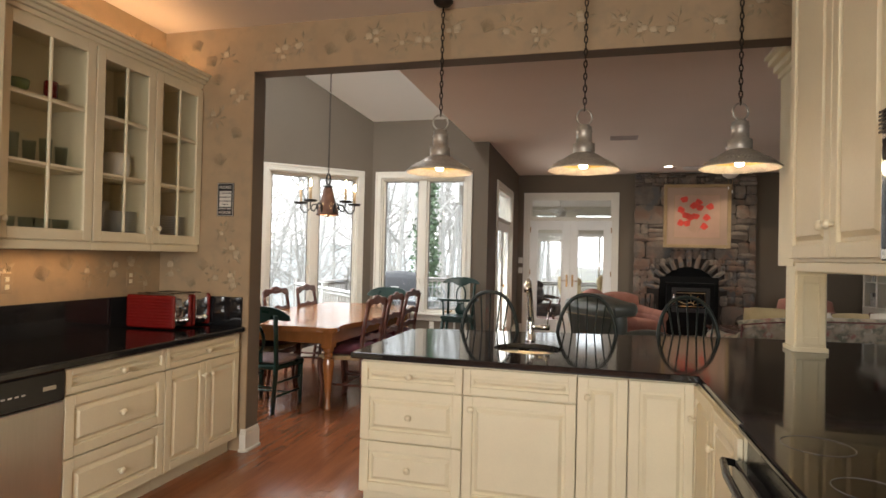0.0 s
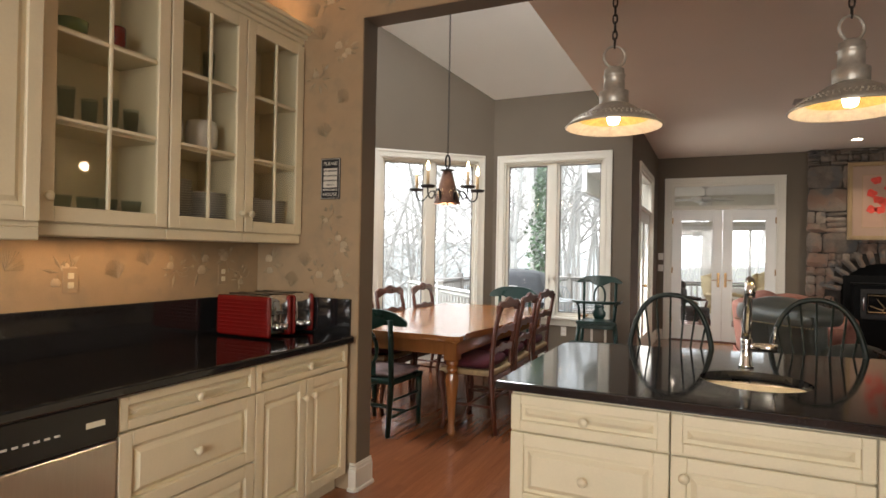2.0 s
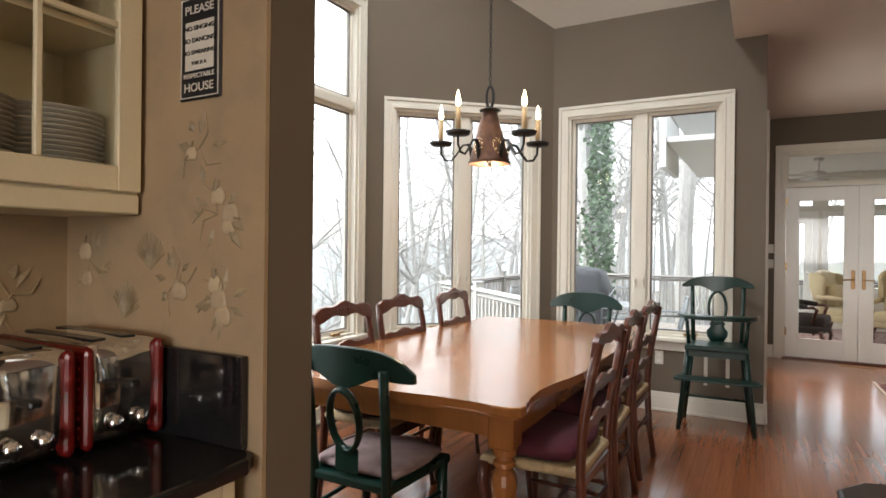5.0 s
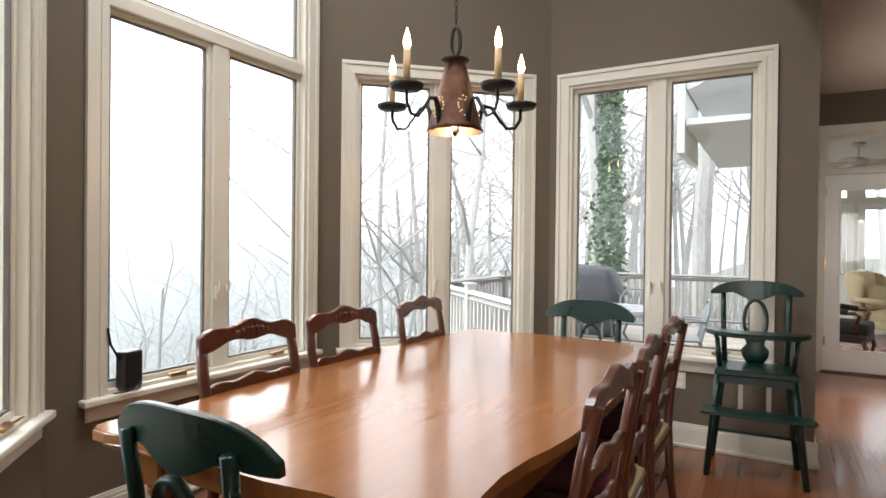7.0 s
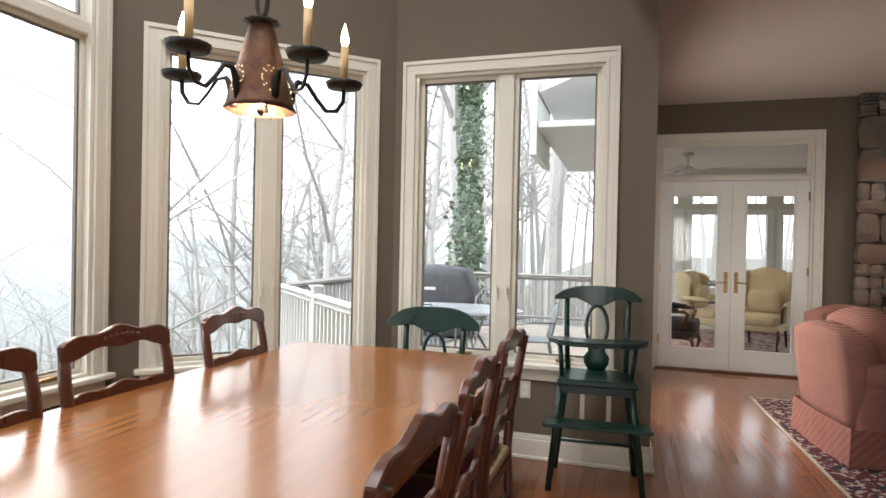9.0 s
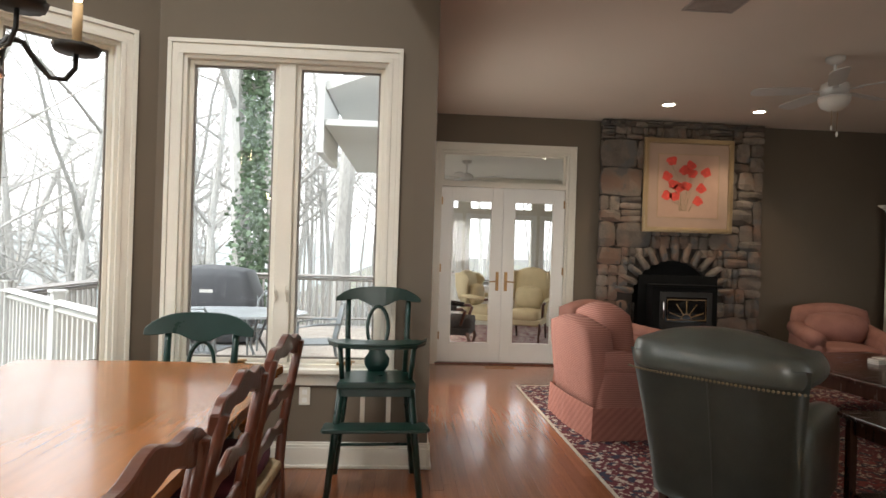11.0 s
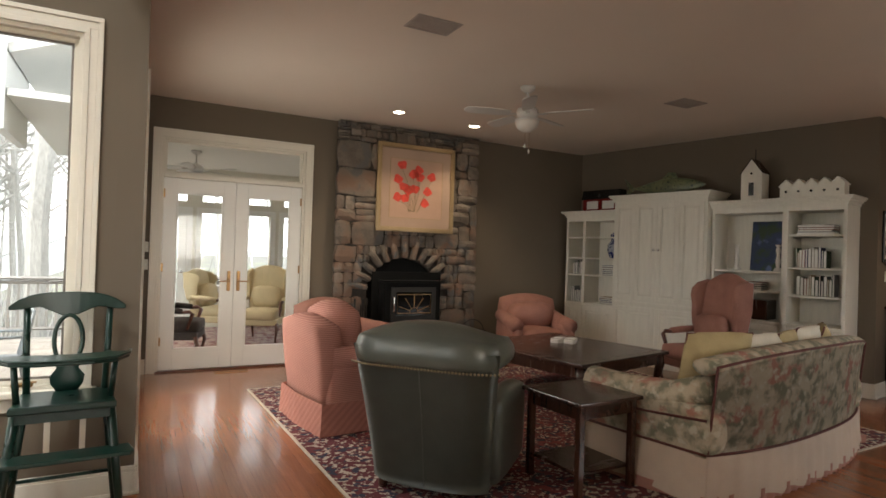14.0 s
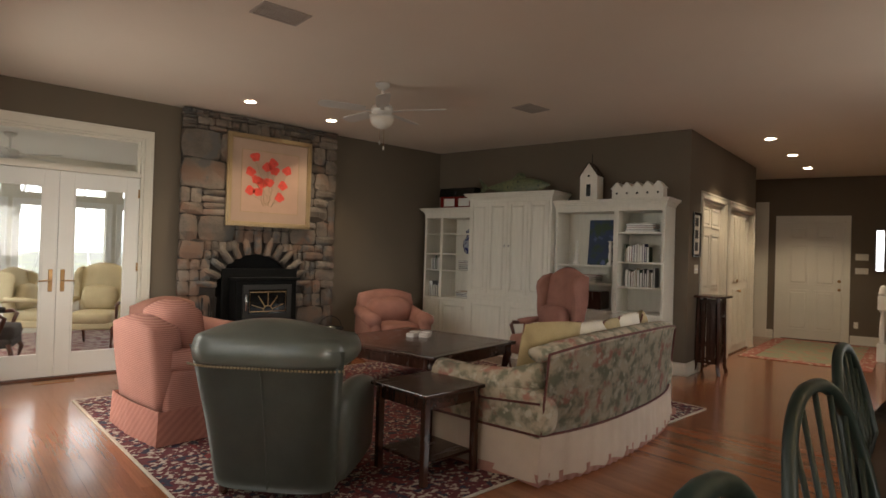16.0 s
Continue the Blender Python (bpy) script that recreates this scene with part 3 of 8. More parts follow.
edge = [(-1.36, 3.155), (0.53, 3.155), (0.53, 2.245), (1.155, 2.245), (1.155, 2.42), (2.58, 2.42), (2.58, 4.98), (1.04, 4.85), (0.2, 4.65), (-0.5, 4.52), (-1.2, 4.41), (-1.31, 4.37), (-1.36, 4.30)]
bm = slab(edge, 0.874, 0.912, bevel=0.008)
penin = tagged(part("peninsula_countertop", bm, M_GRANITE), "polished black granite peninsula top with a rounded bar edge", "countertop")
# small bar sink and tap
cut = lathe([(0.215, -0.2), (0.215, 0.2)], 40)
cutter = part("cutter", cut, M_GRANITE)
cutter.matrix_world = pose(-0.39, 3.70, 0.9)
mod = penin.modifiers.new("hole", "BOOLEAN")
mod.object, mod.operation, mod.solver = cutter, "DIFFERENCE", "EXACT"
dg = bpy.context.evaluated_depsgraph_get()
cutmesh = bpy.data.meshes.new_from_object(penin.evaluated_get(dg))
penin.modifiers.clear()
penin.data = cutmesh
bpy.data.objects.remove(cutter)
sink = thing("bar_sink", pose(-0.39, 3.70, 0.872), "round stainless bar sink set under the granite", "sink")
part("bowl", lathe([(0.245, 0.0), (0.222, 0.0), (0.212, -0.03), (0.20, -0.12), (0.15, -0.15), (0.02, -0.155), (0.0, -0.155)], 40, ends=False), M_STEEL, sink, smooth=True)
part("drain", lathe([(0.035, -0.153), (0.03, -0.148), (0.0, -0.15)], 16), M_CHROME, sink)
tap = thing("faucet", pose(-0.41, 4.03, 0.912), "tall chrome pull-out kitchen faucet with a side lever", "faucet")
part("base", lathe([(0.034, 0), (0.034, 0.010), (0.027, 0.018), (0.026, 0.10), (0.028, 0.13), (0.022, 0.15), (0.0, 0.152)], 20), M_CHROME, tap, smooth=True)
part("spout", tube([(0, 0, 0.12), (0, -0.015, 0.20), (0, -0.055, 0.28), (0, -0.12, 0.36), (0, -0.165, 0.40)], [0.024, 0.022, 0.020, 0.019, 0.018], n=14), M_CHROME, tap, smooth=True)
part("spray_head", tube([(0, -0.165, 0.40), (0, -0.20, 0.42), (0, -0.235, 0.415), (0, -0.26, 0.385), (0, -0.268, 0.35)], [0.018, 0.02, 0.021, 0.023, 0.02], n=14), M_CHROME, tap, "pull-out spray head", smooth=True)
part("lever", tube([(0.02, 0, 0.10), (0.09, -0.005, 0.10), (0.13, -0.01, 0.10)], [0.019, 0.021, 0.020], n=12), M_CHROME, tap, smooth=True)
part("lever_pin", tube([(0.115, -0.01, 0.115), (0.12, -0.012, 0.20)], 0.006, n=8), M_CHROME, tap, smooth=True)

# post and wall cabinet over the end of the peninsula
post = thing("cabinet_post", pose(1.27, 4.25, 0.912), "cream panelled square post standing on the granite", "post")
part("shaft", boxes((0.012, 0.198, 0.012, 0.198, 0.03, 0.558), (0, 0.21, 0, 0.21, 0, 0.03), bevel=0.003), M_CAB, post)
part("panel_frame", boxes((0.02, 0.06, 0.0, 0.011, 0.05, 0.5), (0.15, 0.19, 0.0, 0.011, 0.05, 0.5), (0.06, 0.15, 0.0, 0.011, 0.45, 0.5), (0.06, 0.15, 0.0, 0.011, 0.05, 0.1), bevel=0.002), M_CAB, post)
upr = thing("wall_cabinet", pose(1.265, 4.25, 1.47), "tall cream wall cabinet with raised-panel doors and crown", "cabinet", "kitchen cabinets")
part("body", boxes((0, 1.3, 0.0, 0.32, 0.0, 1.42)), M_CAB, upr)
part("light_rail", boxes((0.02, 1.3, 0.004, 0.03, -0.045, -0.001), bevel=0.004), M_CAB, upr)
bm = bmesh.new()
for d, a, b in ((0.02, 1.32, 1.36), (0.05, 1.36, 1.41), (0.085, 1.41, 1.45), (0.11, 1.45, 1.48)):
    box(bm, -d, 1.3, -d, 0.32, a, b, bevel=0.004)
part("crown", bm, M_CAB, upr)
for a, b, k in ((0.012, 0.25, 0.215), (0.25, 0.55, 0.29), (0.55, 0.9, 0.86)):
    d = part("door", raised_front(a, b, 0.02, 1.31), M_CAB, upr)
    knob(d, k, 0.13)
hung = thing("wall_cabinet", pose(0.82, 2.76, 1.495, 0, 0, -90), "cream ceiling-high wall cabinet with two raised-panel doors", "cabinet", "kitchen cabinets")
part("body", boxes((0, 0.875, 0.002, 0.335, 0.0, 1.44)), M_CAB, hung)
part("light_rail", boxes((0.006, 0.875, 0.006, 0.03, -0.04, -0.001), bevel=0.004), M_CAB, hung)
for a, b, k in ((0.004, 0.448, 0.41500000000000004), (0.452, 0.871, 0.485)):
    d = part("door", raised_front(a, b, 0.012, 1.42), M_CAB, hung)
    knob(d, k, 0.13)
mic = thing("microwave", pose(0.76, 1.87, 1.50, 0, 0, -90), "built-in steel microwave over the range", "microwave")
part("case", boxes((0, 0.75, 0.012, 0.385, 0.0, 0.42), bevel=0.004), M_STEEL, mic)
dr = part("door", boxes((0.06, 0.74, -0.012, 0.011, 0.03, 0.33), bevel=0.004), M_DARKGLASS, mic, "black glass door in a steel frame")
bm = bmesh.new()
for k in range(6):
    box(bm, 0.02, 0.73, -0.004, 0.012, 0.35 + k * 0.011, 0.356 + k * 0.011)
part("vent_louvre", bm, M_BLACK, mic, "black vent louvres")
tagged(part("microwave_cabinet", boxes((0.82, 1.158, 1.1, 1.88, 1.925, 3.0)), M_CAB), "plain cream cabinet above the microwave", "cabinet")
rng = thing("range", pose(0.50, 2.235, 0, 0, 0, -90), "black glass-top kitchen range with a curved handle", "range")
part("body", boxes((0.005, 0.755, 0.03, 0.65, 0.0, 0.895), bevel=0.006), M_BLACK, rng)
part("cooktop", boxes((0.0, 0.76, 0.0, 0.65, 0.897, 0.925), bevel=0.009, seg=2), M_DARKGLASS, rng, "glossy black glass cooktop")
bm = bmesh.new()
for cx, cy, r in ((0.2, 0.18, 0.10), (0.56, 0.18, 0.085), (0.2, 0.46, 0.075), (0.56, 0.46, 0.10)):
    tube([(cx + r * math.cos(a), cy + r * math.sin(a), 0.9255) for a in (2 * math.pi * k / 28 for k in range(28))], 0.0012, bm, n=4, closed=True)
part("burner_ring", bm, mat("burner_print", (0.12, 0.12, 0.12), 0.3), rng, "thin grey burner rings")
od = part("oven_door", boxes((0.01, 0.75, -0.02, 0.028, 0.18, 0.80), bevel=0.01, seg=2), M_DARKGLASS, rng)
part("handle", tube([(0.05, -0.02, 0.80), (0.055, -0.055, 0.805), (0.2, -0.075, 0.805), (0.38, -0.08, 0.805), (0.56, -0.075, 0.805), (0.705, -0.055, 0.805), (0.71, -0.02, 0.80)], 0.013, n=10), M_BLACK, od, "curved black bar handle", smooth=True)

# glazed wall cabinets
ucab = {}


def glazed_cabinet(y0, w, hinge):
    cab = thing("glazed_cabinet", pose(-2.92, y0, 1.47, 0, 0, 90), "cream wall cabinet with a six-pane glass door", "cabinet", "kitchen cabinets")
    h = 1.25
    part("carcass", boxes((0.0, 0.018, 0.002, 0.335, 0.0, h), (w - 0.018, w, 0.002, 0.335, 0.0, h), (0.018, w - 0.018, 0.32, 0.335, 0.0, h), (0.018, w - 0.018, 0.002, 0.32, 0.0, 0.10), (0.018, w - 0.018, 0.002, 0.32, h - 0.02, h)), M_CAB, cab)
    for z in (0.46, 0.84):
        part("shelf", boxes((0.019, w - 0.019, 0.03, 0.318, z - 0.009, z + 0.009)), M_CAB, cab)
    f, m = 0.062, 0.016
    a, b, c, d = 0.004, w - 0.004, 0.055, h - 0.02
    door = part("door", boxes((a, a + f, -0.021, 0.0, c, d), (b - f, b, -0.021, 0.0, c, d), (a + f, b - f, -0.021, 0, d - f, d), (a + f, b - f, -0.021, 0, c, c + f), bevel=0.003), M_CAB, cab)
    mx = w / 2
    z1, z2 = c + f + (d - c - 2 * f) / 3, c + f + 2 * (d - c - 2 * f) / 3
    part("muntin", boxes((mx - m / 2, mx + m / 2, -0.018, -0.003, c + f, d - f), bevel=0.003), M_CAB, door)
    for z in (z1, z2):
        part("muntin", boxes((a + f, mx - m / 2, -0.018, -0.003, z - m / 2, z + m / 2), (mx + m / 2, b - f, -0.018, -0.003, z - m / 2, z + m / 2), bevel=0.003), M_CAB, door)
    for px0, px1 in ((a + f, mx), (mx, b - f)):
        for pz0, pz1 in ((c + f, z1), (z1, z2), (z2, d - f)):
            p = part("pane", boxes((px0, px1, -0.009, -0.006, pz0, pz1)), M_DOORGLASS, door)
            p.visible_shadow = False
    knob(door, 0.035 if hinge == "r" else w - 0.035, c + 0.10)
    part("light_rail", boxes((0, w, -0.008, 0.02, 0.0, 0.05), bevel=0.004), M_CAB, cab)
    return cab


glazed_cabinet(2.24, 0.59, "r")
glazed_cabinet(2.83, 0.49, "l")
glazed_cabinet(3.32, 0.49, "r")
bm = bmesh.new()
for d, a, b in ((0.01, 2.72, 2.75), (0.03, 2.75, 2.775), (0.055, 2.775, 2.80), (0.075, 2.80, 2.82)):
    box(bm, KX + 0.003, -2.92 + d, 2.20 - d, 3.81 + d, a, b, bevel=0.004)
tagged(part("crown_moulding", bm, M_CAB), "cream stepped crown moulding along the cabinet tops", "moulding", kind="structure")
solid = thing("wall_cabinet", pose(-2.86, 1.55, 1.50, 0, 0, 90), "cream wall cabinet with a solid raised-panel door", "cabinet", "kitchen cabinets")
part("body", boxes((0, 0.68, 0.002, 0.395, 0, 1.32), bevel=0.003), M_CAB, solid)
part("door", raised_front(0.01, 0.67, 0.02, 1.30), M_CAB, solid)
part("light_rail", boxes((0, 0.68, 0.0, 0.03, -0.05, -0.001), bevel=0.004), M_CAB, solid)
sol2 = thing("wall_cabinet", pose(-2.86, 0.2, 1.50, 0, 0, 90), "cream wall cabinet with a solid raised-panel door", "cabinet", "kitchen cabinets")
part("body", boxes((0, 1.33, 0.002, 0.395, 0, 1.32), bevel=0.003), M_CAB, sol2)
part("door", raised_front(0.01, 0.66, 0.02, 1.30), M_CAB, sol2)
part("door", raised_front(0.67, 1.32, 0.02, 1.30), M_CAB, sol2)


def plates(x, y, z, n, r=0.125):
    bm = bmesh.new()
    for k in range(n):
        q = z + k * 0.0125
        lathe([(r * 0.55, q), (r * 0.6, q + 0.001), (r * 0.985, q + 0.0055), (r, q + 0.0070), (r * 0.97, q + 0.0078), (r * 0.55, q + 0.004), (0, q + 0.004)], 28, bm, (x, y, 0))
    return tagged(part("plate_stack", bm, M_PORC, smooth=True), "stack of white dinner plates on the shelf", "plates", "plates in the cabinet")


def mug_pile(x, y, z, r, h):
    bm = lathe([(r * 0.7, 0), (r, h * 0.25), (r * 1.03, h * 0.7), (r * 0.92, h), (r * 0.86, h), (r * 0.9, h * 0.5), (0, h * 0.1)], 22, None, (x, y, z))
    return tagged(part("bowl_stack", bm, M_PORC, smooth=True), "white china jar on the cabinet shelf", "jar", "china in the cabinet")


def tumbler(x, y, z, h=0.13, r=0.034):
    bm = lathe([(r * 0.8, 0), (r, h), (r * 0.93, h), (r * 0.74, 0.012), (0, 0.012)], 14, None, (x, y, z))
    return tagged(part("tumbler", bm, M_TUMBLER, smooth=True), "clear drinking glass on the cabinet shelf", "glass", "glasses in the cabinet")


Z0, Z1, Z2 = 1.571, 1.94, 2.32
for x, y in ((-3.09, 2.97), (-3.09, 3.20), (-3.09, 3.47), (-3.09, 3.68)):
    plates(x, y, Z0, 17 if y < 3.1 else 13)
for x, y, r, h in ((-3.07, 2.95, 0.075, 0.17), (-3.07, 3.17, 0.082, 0.17), (-3.07, 3.46, 0.075, 0.15)):
    mug_pile(x, y, Z1, r, h)
for k in range(5):
    tumbler(-3.04, 2.33 + k * 0.1, Z1, 0.16 if k % 2 else 0.13)
for k in range(5):
    tumbler(-3.04 - 0.02 * (k % 2), 2.32 + k * 0.105, Z0, 0.075, 0.045)
tagged(part("bowl", lathe([(0.03, 0), (0.06, 0.03), (0.065, 0.07), (0.06, 0.07), (0.0, 0.02)], 20, None, (-3.05, 2.45, Z2)), mat("teal_glaze", (0.05, 0.2, 0.18), 0.2, hue=(0.3, 0.35, 0.08)), smooth=True), "blue and green glazed bowl on the top shelf", "bowl")
tagged(part("candle", lathe([(0.035, 0), (0.036, 0.11), (0.03, 0.118), (0.0, 0.115)], 18, None, (-3.05, 2.66, Z2)), M_RED, smooth=True), "red pillar candle on the top shelf", "candle")
tagged(part("figurine", lathe([(0.02, 0), (0.035, 0.03), (0.028, 0.10), (0.012, 0.15), (0.018, 0.17), (0.0, 0.19)], 14, None, (-3.06, 2.99, Z2)), M_BLACK, smooth=True), "slim dark figurine on the top shelf", "figurine")
tumbler(-3.06, 3.2, Z2, 0.17)


def toaster(y):
    t = thing("toaster", pose(-2.97, y, 0.928, 0, 0, 90) @ Matrix.Diagonal((1.03, 1.2, 1.26, 1)), "red and chrome ribbed toaster on the granite", "toaster", "toasters")
    bm = bmesh.new()
    puff(bm, -0.085, 0.085, -0.16, 0.16, 0.015, 0.195, 0.18, 6)
    part("body", bm, M_CHROME, t, "polished chrome body", smooth=True)
    for s in (-1, 1):
        bm = boxes((min(s * 0.068, s * 0.094), max(s * 0.068, s * 0.094), -0.165, 0.165, 0.008, 0.19), bevel=0.014, seg=3)
        for k in range(9):
            z = 0.03 + k * 0.017
            box(bm, min(s * 0.093, s * 0.0985), max(s * 0.093, s * 0.0985), -0.15, 0.15, z, z + 0.008, bevel=0.002)
        part("side_panel", bm, M_RED, t, "ribbed red enamel side panel")
    part("slot", boxes((-0.05, -0.02, -0.12, 0.12, 0.1915, 0.197), (0.02, 0.05, -0.12, 0.12, 0.1915, 0.197)), M_BLACK, t, "dark bread slots")
    part("lever", boxes((-0.012, 0.012, -0.192, -0.16, 0.11, 0.125), bevel=0.004), M_BLACK, t)
    for kx in (-0.03, 0.03):
        part("dial", turn(lathe([(0.016, 0), (0.014, 0.014), (0, 0.016)], 14), pose(kx, -0.162, 0.05, 90)), M_CHROME, t, smooth=True)
    return t


toaster(3.487)
toaster(3.694)
for k, (m_, lab) in enumerate(((M_CLOTH, "folded blue dish cloth lying on the granite"), (M_CLOTH2, "folded green dish cloth lying on the granite"))):
    bm = bmesh.new()
    for j in range(3):
        puff(bm, -0.09 + 0.01 * j, 0.09 - 0.012 * j, -0.07, 0.07 - 0.01 * j, j * 0.017, j * 0.017 + 0.024, 0.15, 4)
    tagged(part("dish_cloth", turn(bm, pose(-2.80 + k * 0.12, 1.92 - k * 0.02, 0.928, 0, 0, 20 + 30 * k)), m_, smooth=True), lab, "cloth")

# enamel sign and outlet on the wallpaper
sign = thing("wall_sign", pose(-2.69, HY - 0.001, 1.745, 0, 0, 0) @ Matrix.Diagonal((0.97, 1, 0.84, 1)), "black enamel sign with white lettering on wallpaper", "sign")
part("plate", boxes((-0.075, 0.075, -0.006, 0, 0, 0.30), bevel=0.003), M_PRINT, sign)
part("field", boxes((-0.052, 0.052, -0.0075, -0.006, 0.085, 0.225)), M_CREAMINK, sign, "pale centre field")
bm = boxes((-0.069, -0.066, -0.0075, -0.006, 0.006, 0.294), (0.066, 0.069, -0.0075, -0.006, 0.006, 0.294), (-0.066, 0.066, -0.0075, -0.006, 0.291, 0.294), (-0.066, 0.066, -0.0075, -0.006, 0.006, 0.009))
part("border", bm, M_CREAMINK, sign, "thin pale border")


def words(text, size, m, material, parent, name="lettering"):
    cu = bpy.data.curves.new(name, "FONT")
    cu.offset = 0.0004
    cu.body, cu.size, cu.align_x, cu.align_y, cu.extrude = text, size, "CENTER", "CENTER", 0.0004
    tmp = new(name, cu)
    me = bpy.data.meshes.new_from_object(tmp.evaluated_get(bpy.context.evaluated_depsgraph_get()))
    bpy.data.objects.remove(tmp)
    me.materials.append(material)
    ob = new(name, me)
    ob.parent = parent
    ob.matrix_basis = m
    return ob


for text, size, z, mm in (("PLEASE", 0.034, 0.258, M_CREAMINK), ("NO SINGING", 0.0185, 0.205, M_PRINT), ("NO DANCING", 0.0185, 0.17, M_PRINT), ("NO SWEARING", 0.0175, 0.135, M_PRINT), ("THIS IS A", 0.014, 0.104, M_PRINT), ("RESPECTABLE", 0.0185, 0.068, M_CREAMINK), ("HOUSE", 0.034, 0.034, M_CREAMINK)):
    words(text, size, pose(0, -0.0085, z, 90, 0, 0), mm, sign)

for x, y, z, rz, nm in ((KX + 0.001, 2.60, 1.27, 90, "outlet"), (KX + 0.001, 3.52, 1.27, 90, "outlet")):
    o = thing("wall_outlet", pose(x, y, z, 0, 0, rz), "papered wall outlet plate with cream sockets", "outlet")
    part("plate", boxes((-0.036, 0.036, -0.006, 0, -0.058, 0.058), bevel=0.002), M_PAPER, o)
    part("socket", boxes((-0.014, 0.014, -0.009, -0.006, 0.008, 0.036), (-0.014, 0.014, -0.009, -0.006, -0.036, -0.008), bevel=0.003), M_CAB, o)


def chain(parent, z0, z1, r=0.011, wire=0.0028, name="chain", material=None):
    bm = bmesh.new()
    step = r * 2.35
    n = int((z1 - z0) / step)
    for k in range(n):
        z = z0 + (k + 0.5) * (z1 - z0) / n
        pts = []
        for j in range(8):
            a = 2 * math.pi * j / 8
            u, w = 0.62 * r * math.cos(a), 1.5 * r * math.sin(a)
            pts.append((u, 0, z + w) if k % 2 else (0, u, z + w))
        tube(pts, wire, bm, n=4, closed=True)
    return part(name, bm, material or M_ROPE, parent)


def pendant(x):
    p = thing("pendant_lamp", pose(x, 3.68, 2.03), "hammered tin cone pendant lamp, lit, on a chain", "pendant lamp", "pendant lamps over the peninsula")
    part("shade", lathe([(0.215, 0.0), (0.222, 0.004), (0.20, 0.022), (0.14, 0.062), (0.085, 0.098), (0.062, 0.108), (0.062, 0.104), (0.083, 0.093), (0.138, 0.056), (0.198, 0.016), (0.215, 0.0)], 40, ends=False), M_HAMMER, p, "hammered grey tin shade", smooth=True)
    part("lining", lathe([(0.205, 0.016), (0.136, 0.0545), (0.082, 0.091), (0.05, 0.10)], 40, ends=False), M_GOLD, p, "gilded hammered lining", smooth=True)
    bm = bmesh.new()
    for k in range(54):
        a = 2 * math.pi * k / 54
        bmesh.ops.create_icosphere(bm, subdivisions=1, radius=0.005, matrix=Matrix.Translation((0.16 * math.cos(a), 0.16 * math.sin(a), 0.0515)))
        bmesh.ops.create_icosphere(bm, subdivisions=1, radius=0.005, matrix=Matrix.Translation((0.185 * math.cos(a + 0.05), 0.185 * math.sin(a + 0.05), 0.035)))
    part("hammer_marks", bm, M_HAMMER, p)
    part("socket_cup", lathe([(0.062, 0.105), (0.066, 0.112), (0.066, 0.165), (0.048, 0.175), (0.047, 0.235), (0.052, 0.24), (0.047, 0.247), (0.045, 0.27), (0.02, 0.285), (0.0, 0.287)], 28), M_HAMMER, p, "turned pewter socket cup", smooth=True)
    part("ring", turn(tube([(0.05 * math.cos(a), 0, 0.05 * math.sin(a)) for a in (2 * math.pi * k / 24 for k in range(24))], 0.006, n=8, closed=True), pose(0, 0, 0.33, 0, 0, 25)), M_HAMMER, p, smooth=True)
    part("bulb", lathe([(0.0, 0.0), (0.022, 0.006), (0.03, 0.03), (0.024, 0.055), (0.014, 0.08), (0.014, 0.1)], 16, None, (0, 0, 0.012)), M_BULB, p, "glowing bulb", smooth=True)
    chain(p, 0.375, 1.10, 0.016, 0.004)
    part("canopy", lathe([(0.065, 1.138), (0.065, 1.125), (0.045, 1.105), (0.015, 1.095), (0.0, 1.095)], 24), M_ROPE, p, smooth=True)
    lamp("pendant_light", "POINT", pose(x, 3.68, 2.02), 2.4, WARM, 0.03)
    return p


for x in (-0.99, -0.07, 0.81):
    pendant(x)

# ---- dining bay ----
M_RUSH = mat("woven_rush", (0.34, 0.25, 0.14), 0.8, vary=0.25, scale=30, fine=180, bump=0.4)
M_WINE = mat("wine_velvet", (0.055, 0.004, 0.011), 0.85, vary=0.3, scale=12, fine=140, bump=0.2)
M_PAD = mat("mauve_seat_pad", (0.30, 0.22, 0.22), 0.9, vary=0.25, scale=14, fine=160, bump=0.2)
M_COPPER = mat("punched_copper", (0.11, 0.06, 0.043), 0.45, 0.85, vary=0.3, scale=25, fine=120, bump=0.3)
M_CANDLE = mat("wax_sleeve", (0.55, 0.38, 0.20), 0.6, vary=0.15, bump=0.1)
M_FLAME = mat("lit_flame_bulb", (1, 0.8, 0.5), 0.3, emit=(1.0, 0.72, 0.38), power=14)


def table_outline(hx, hy):
    """A long top whose corners are cut with a wave."""
    pts = []
    quarter = [(hx, 0.0), (hx, hy * 0.42), (hx - 0.022, hy * 0.54), (hx - 0.047, hy * 0.63), (hx - 0.062, hy * 0.74), (hx - 0.062, hy * 0.84), (hx - 0.045, hy * 0.90), (hx - 0.022, hy * 0.94), (hx - 0.03, hy * 0.97), (hx - 0.07, hy - 0.012), (hx - 0.13, hy - 0.012), (hx - 0.21, hy - 0.035), (hx * 0.45, hy - 0.03), (hx * 0.2, hy - 0.008)]
    for sx, sy, order in ((1, 1, 1), (-1, 1, -1), (-1, -1, 1), (1, -1, -1)):
        q = [(sx * x, sy * y) for x, y in quarter][::order]
        pts += q
    out = []
    for p in pts:
        if not out or math.dist(p, out[-1]) > 1e-4:
            out.append(p)
    return out


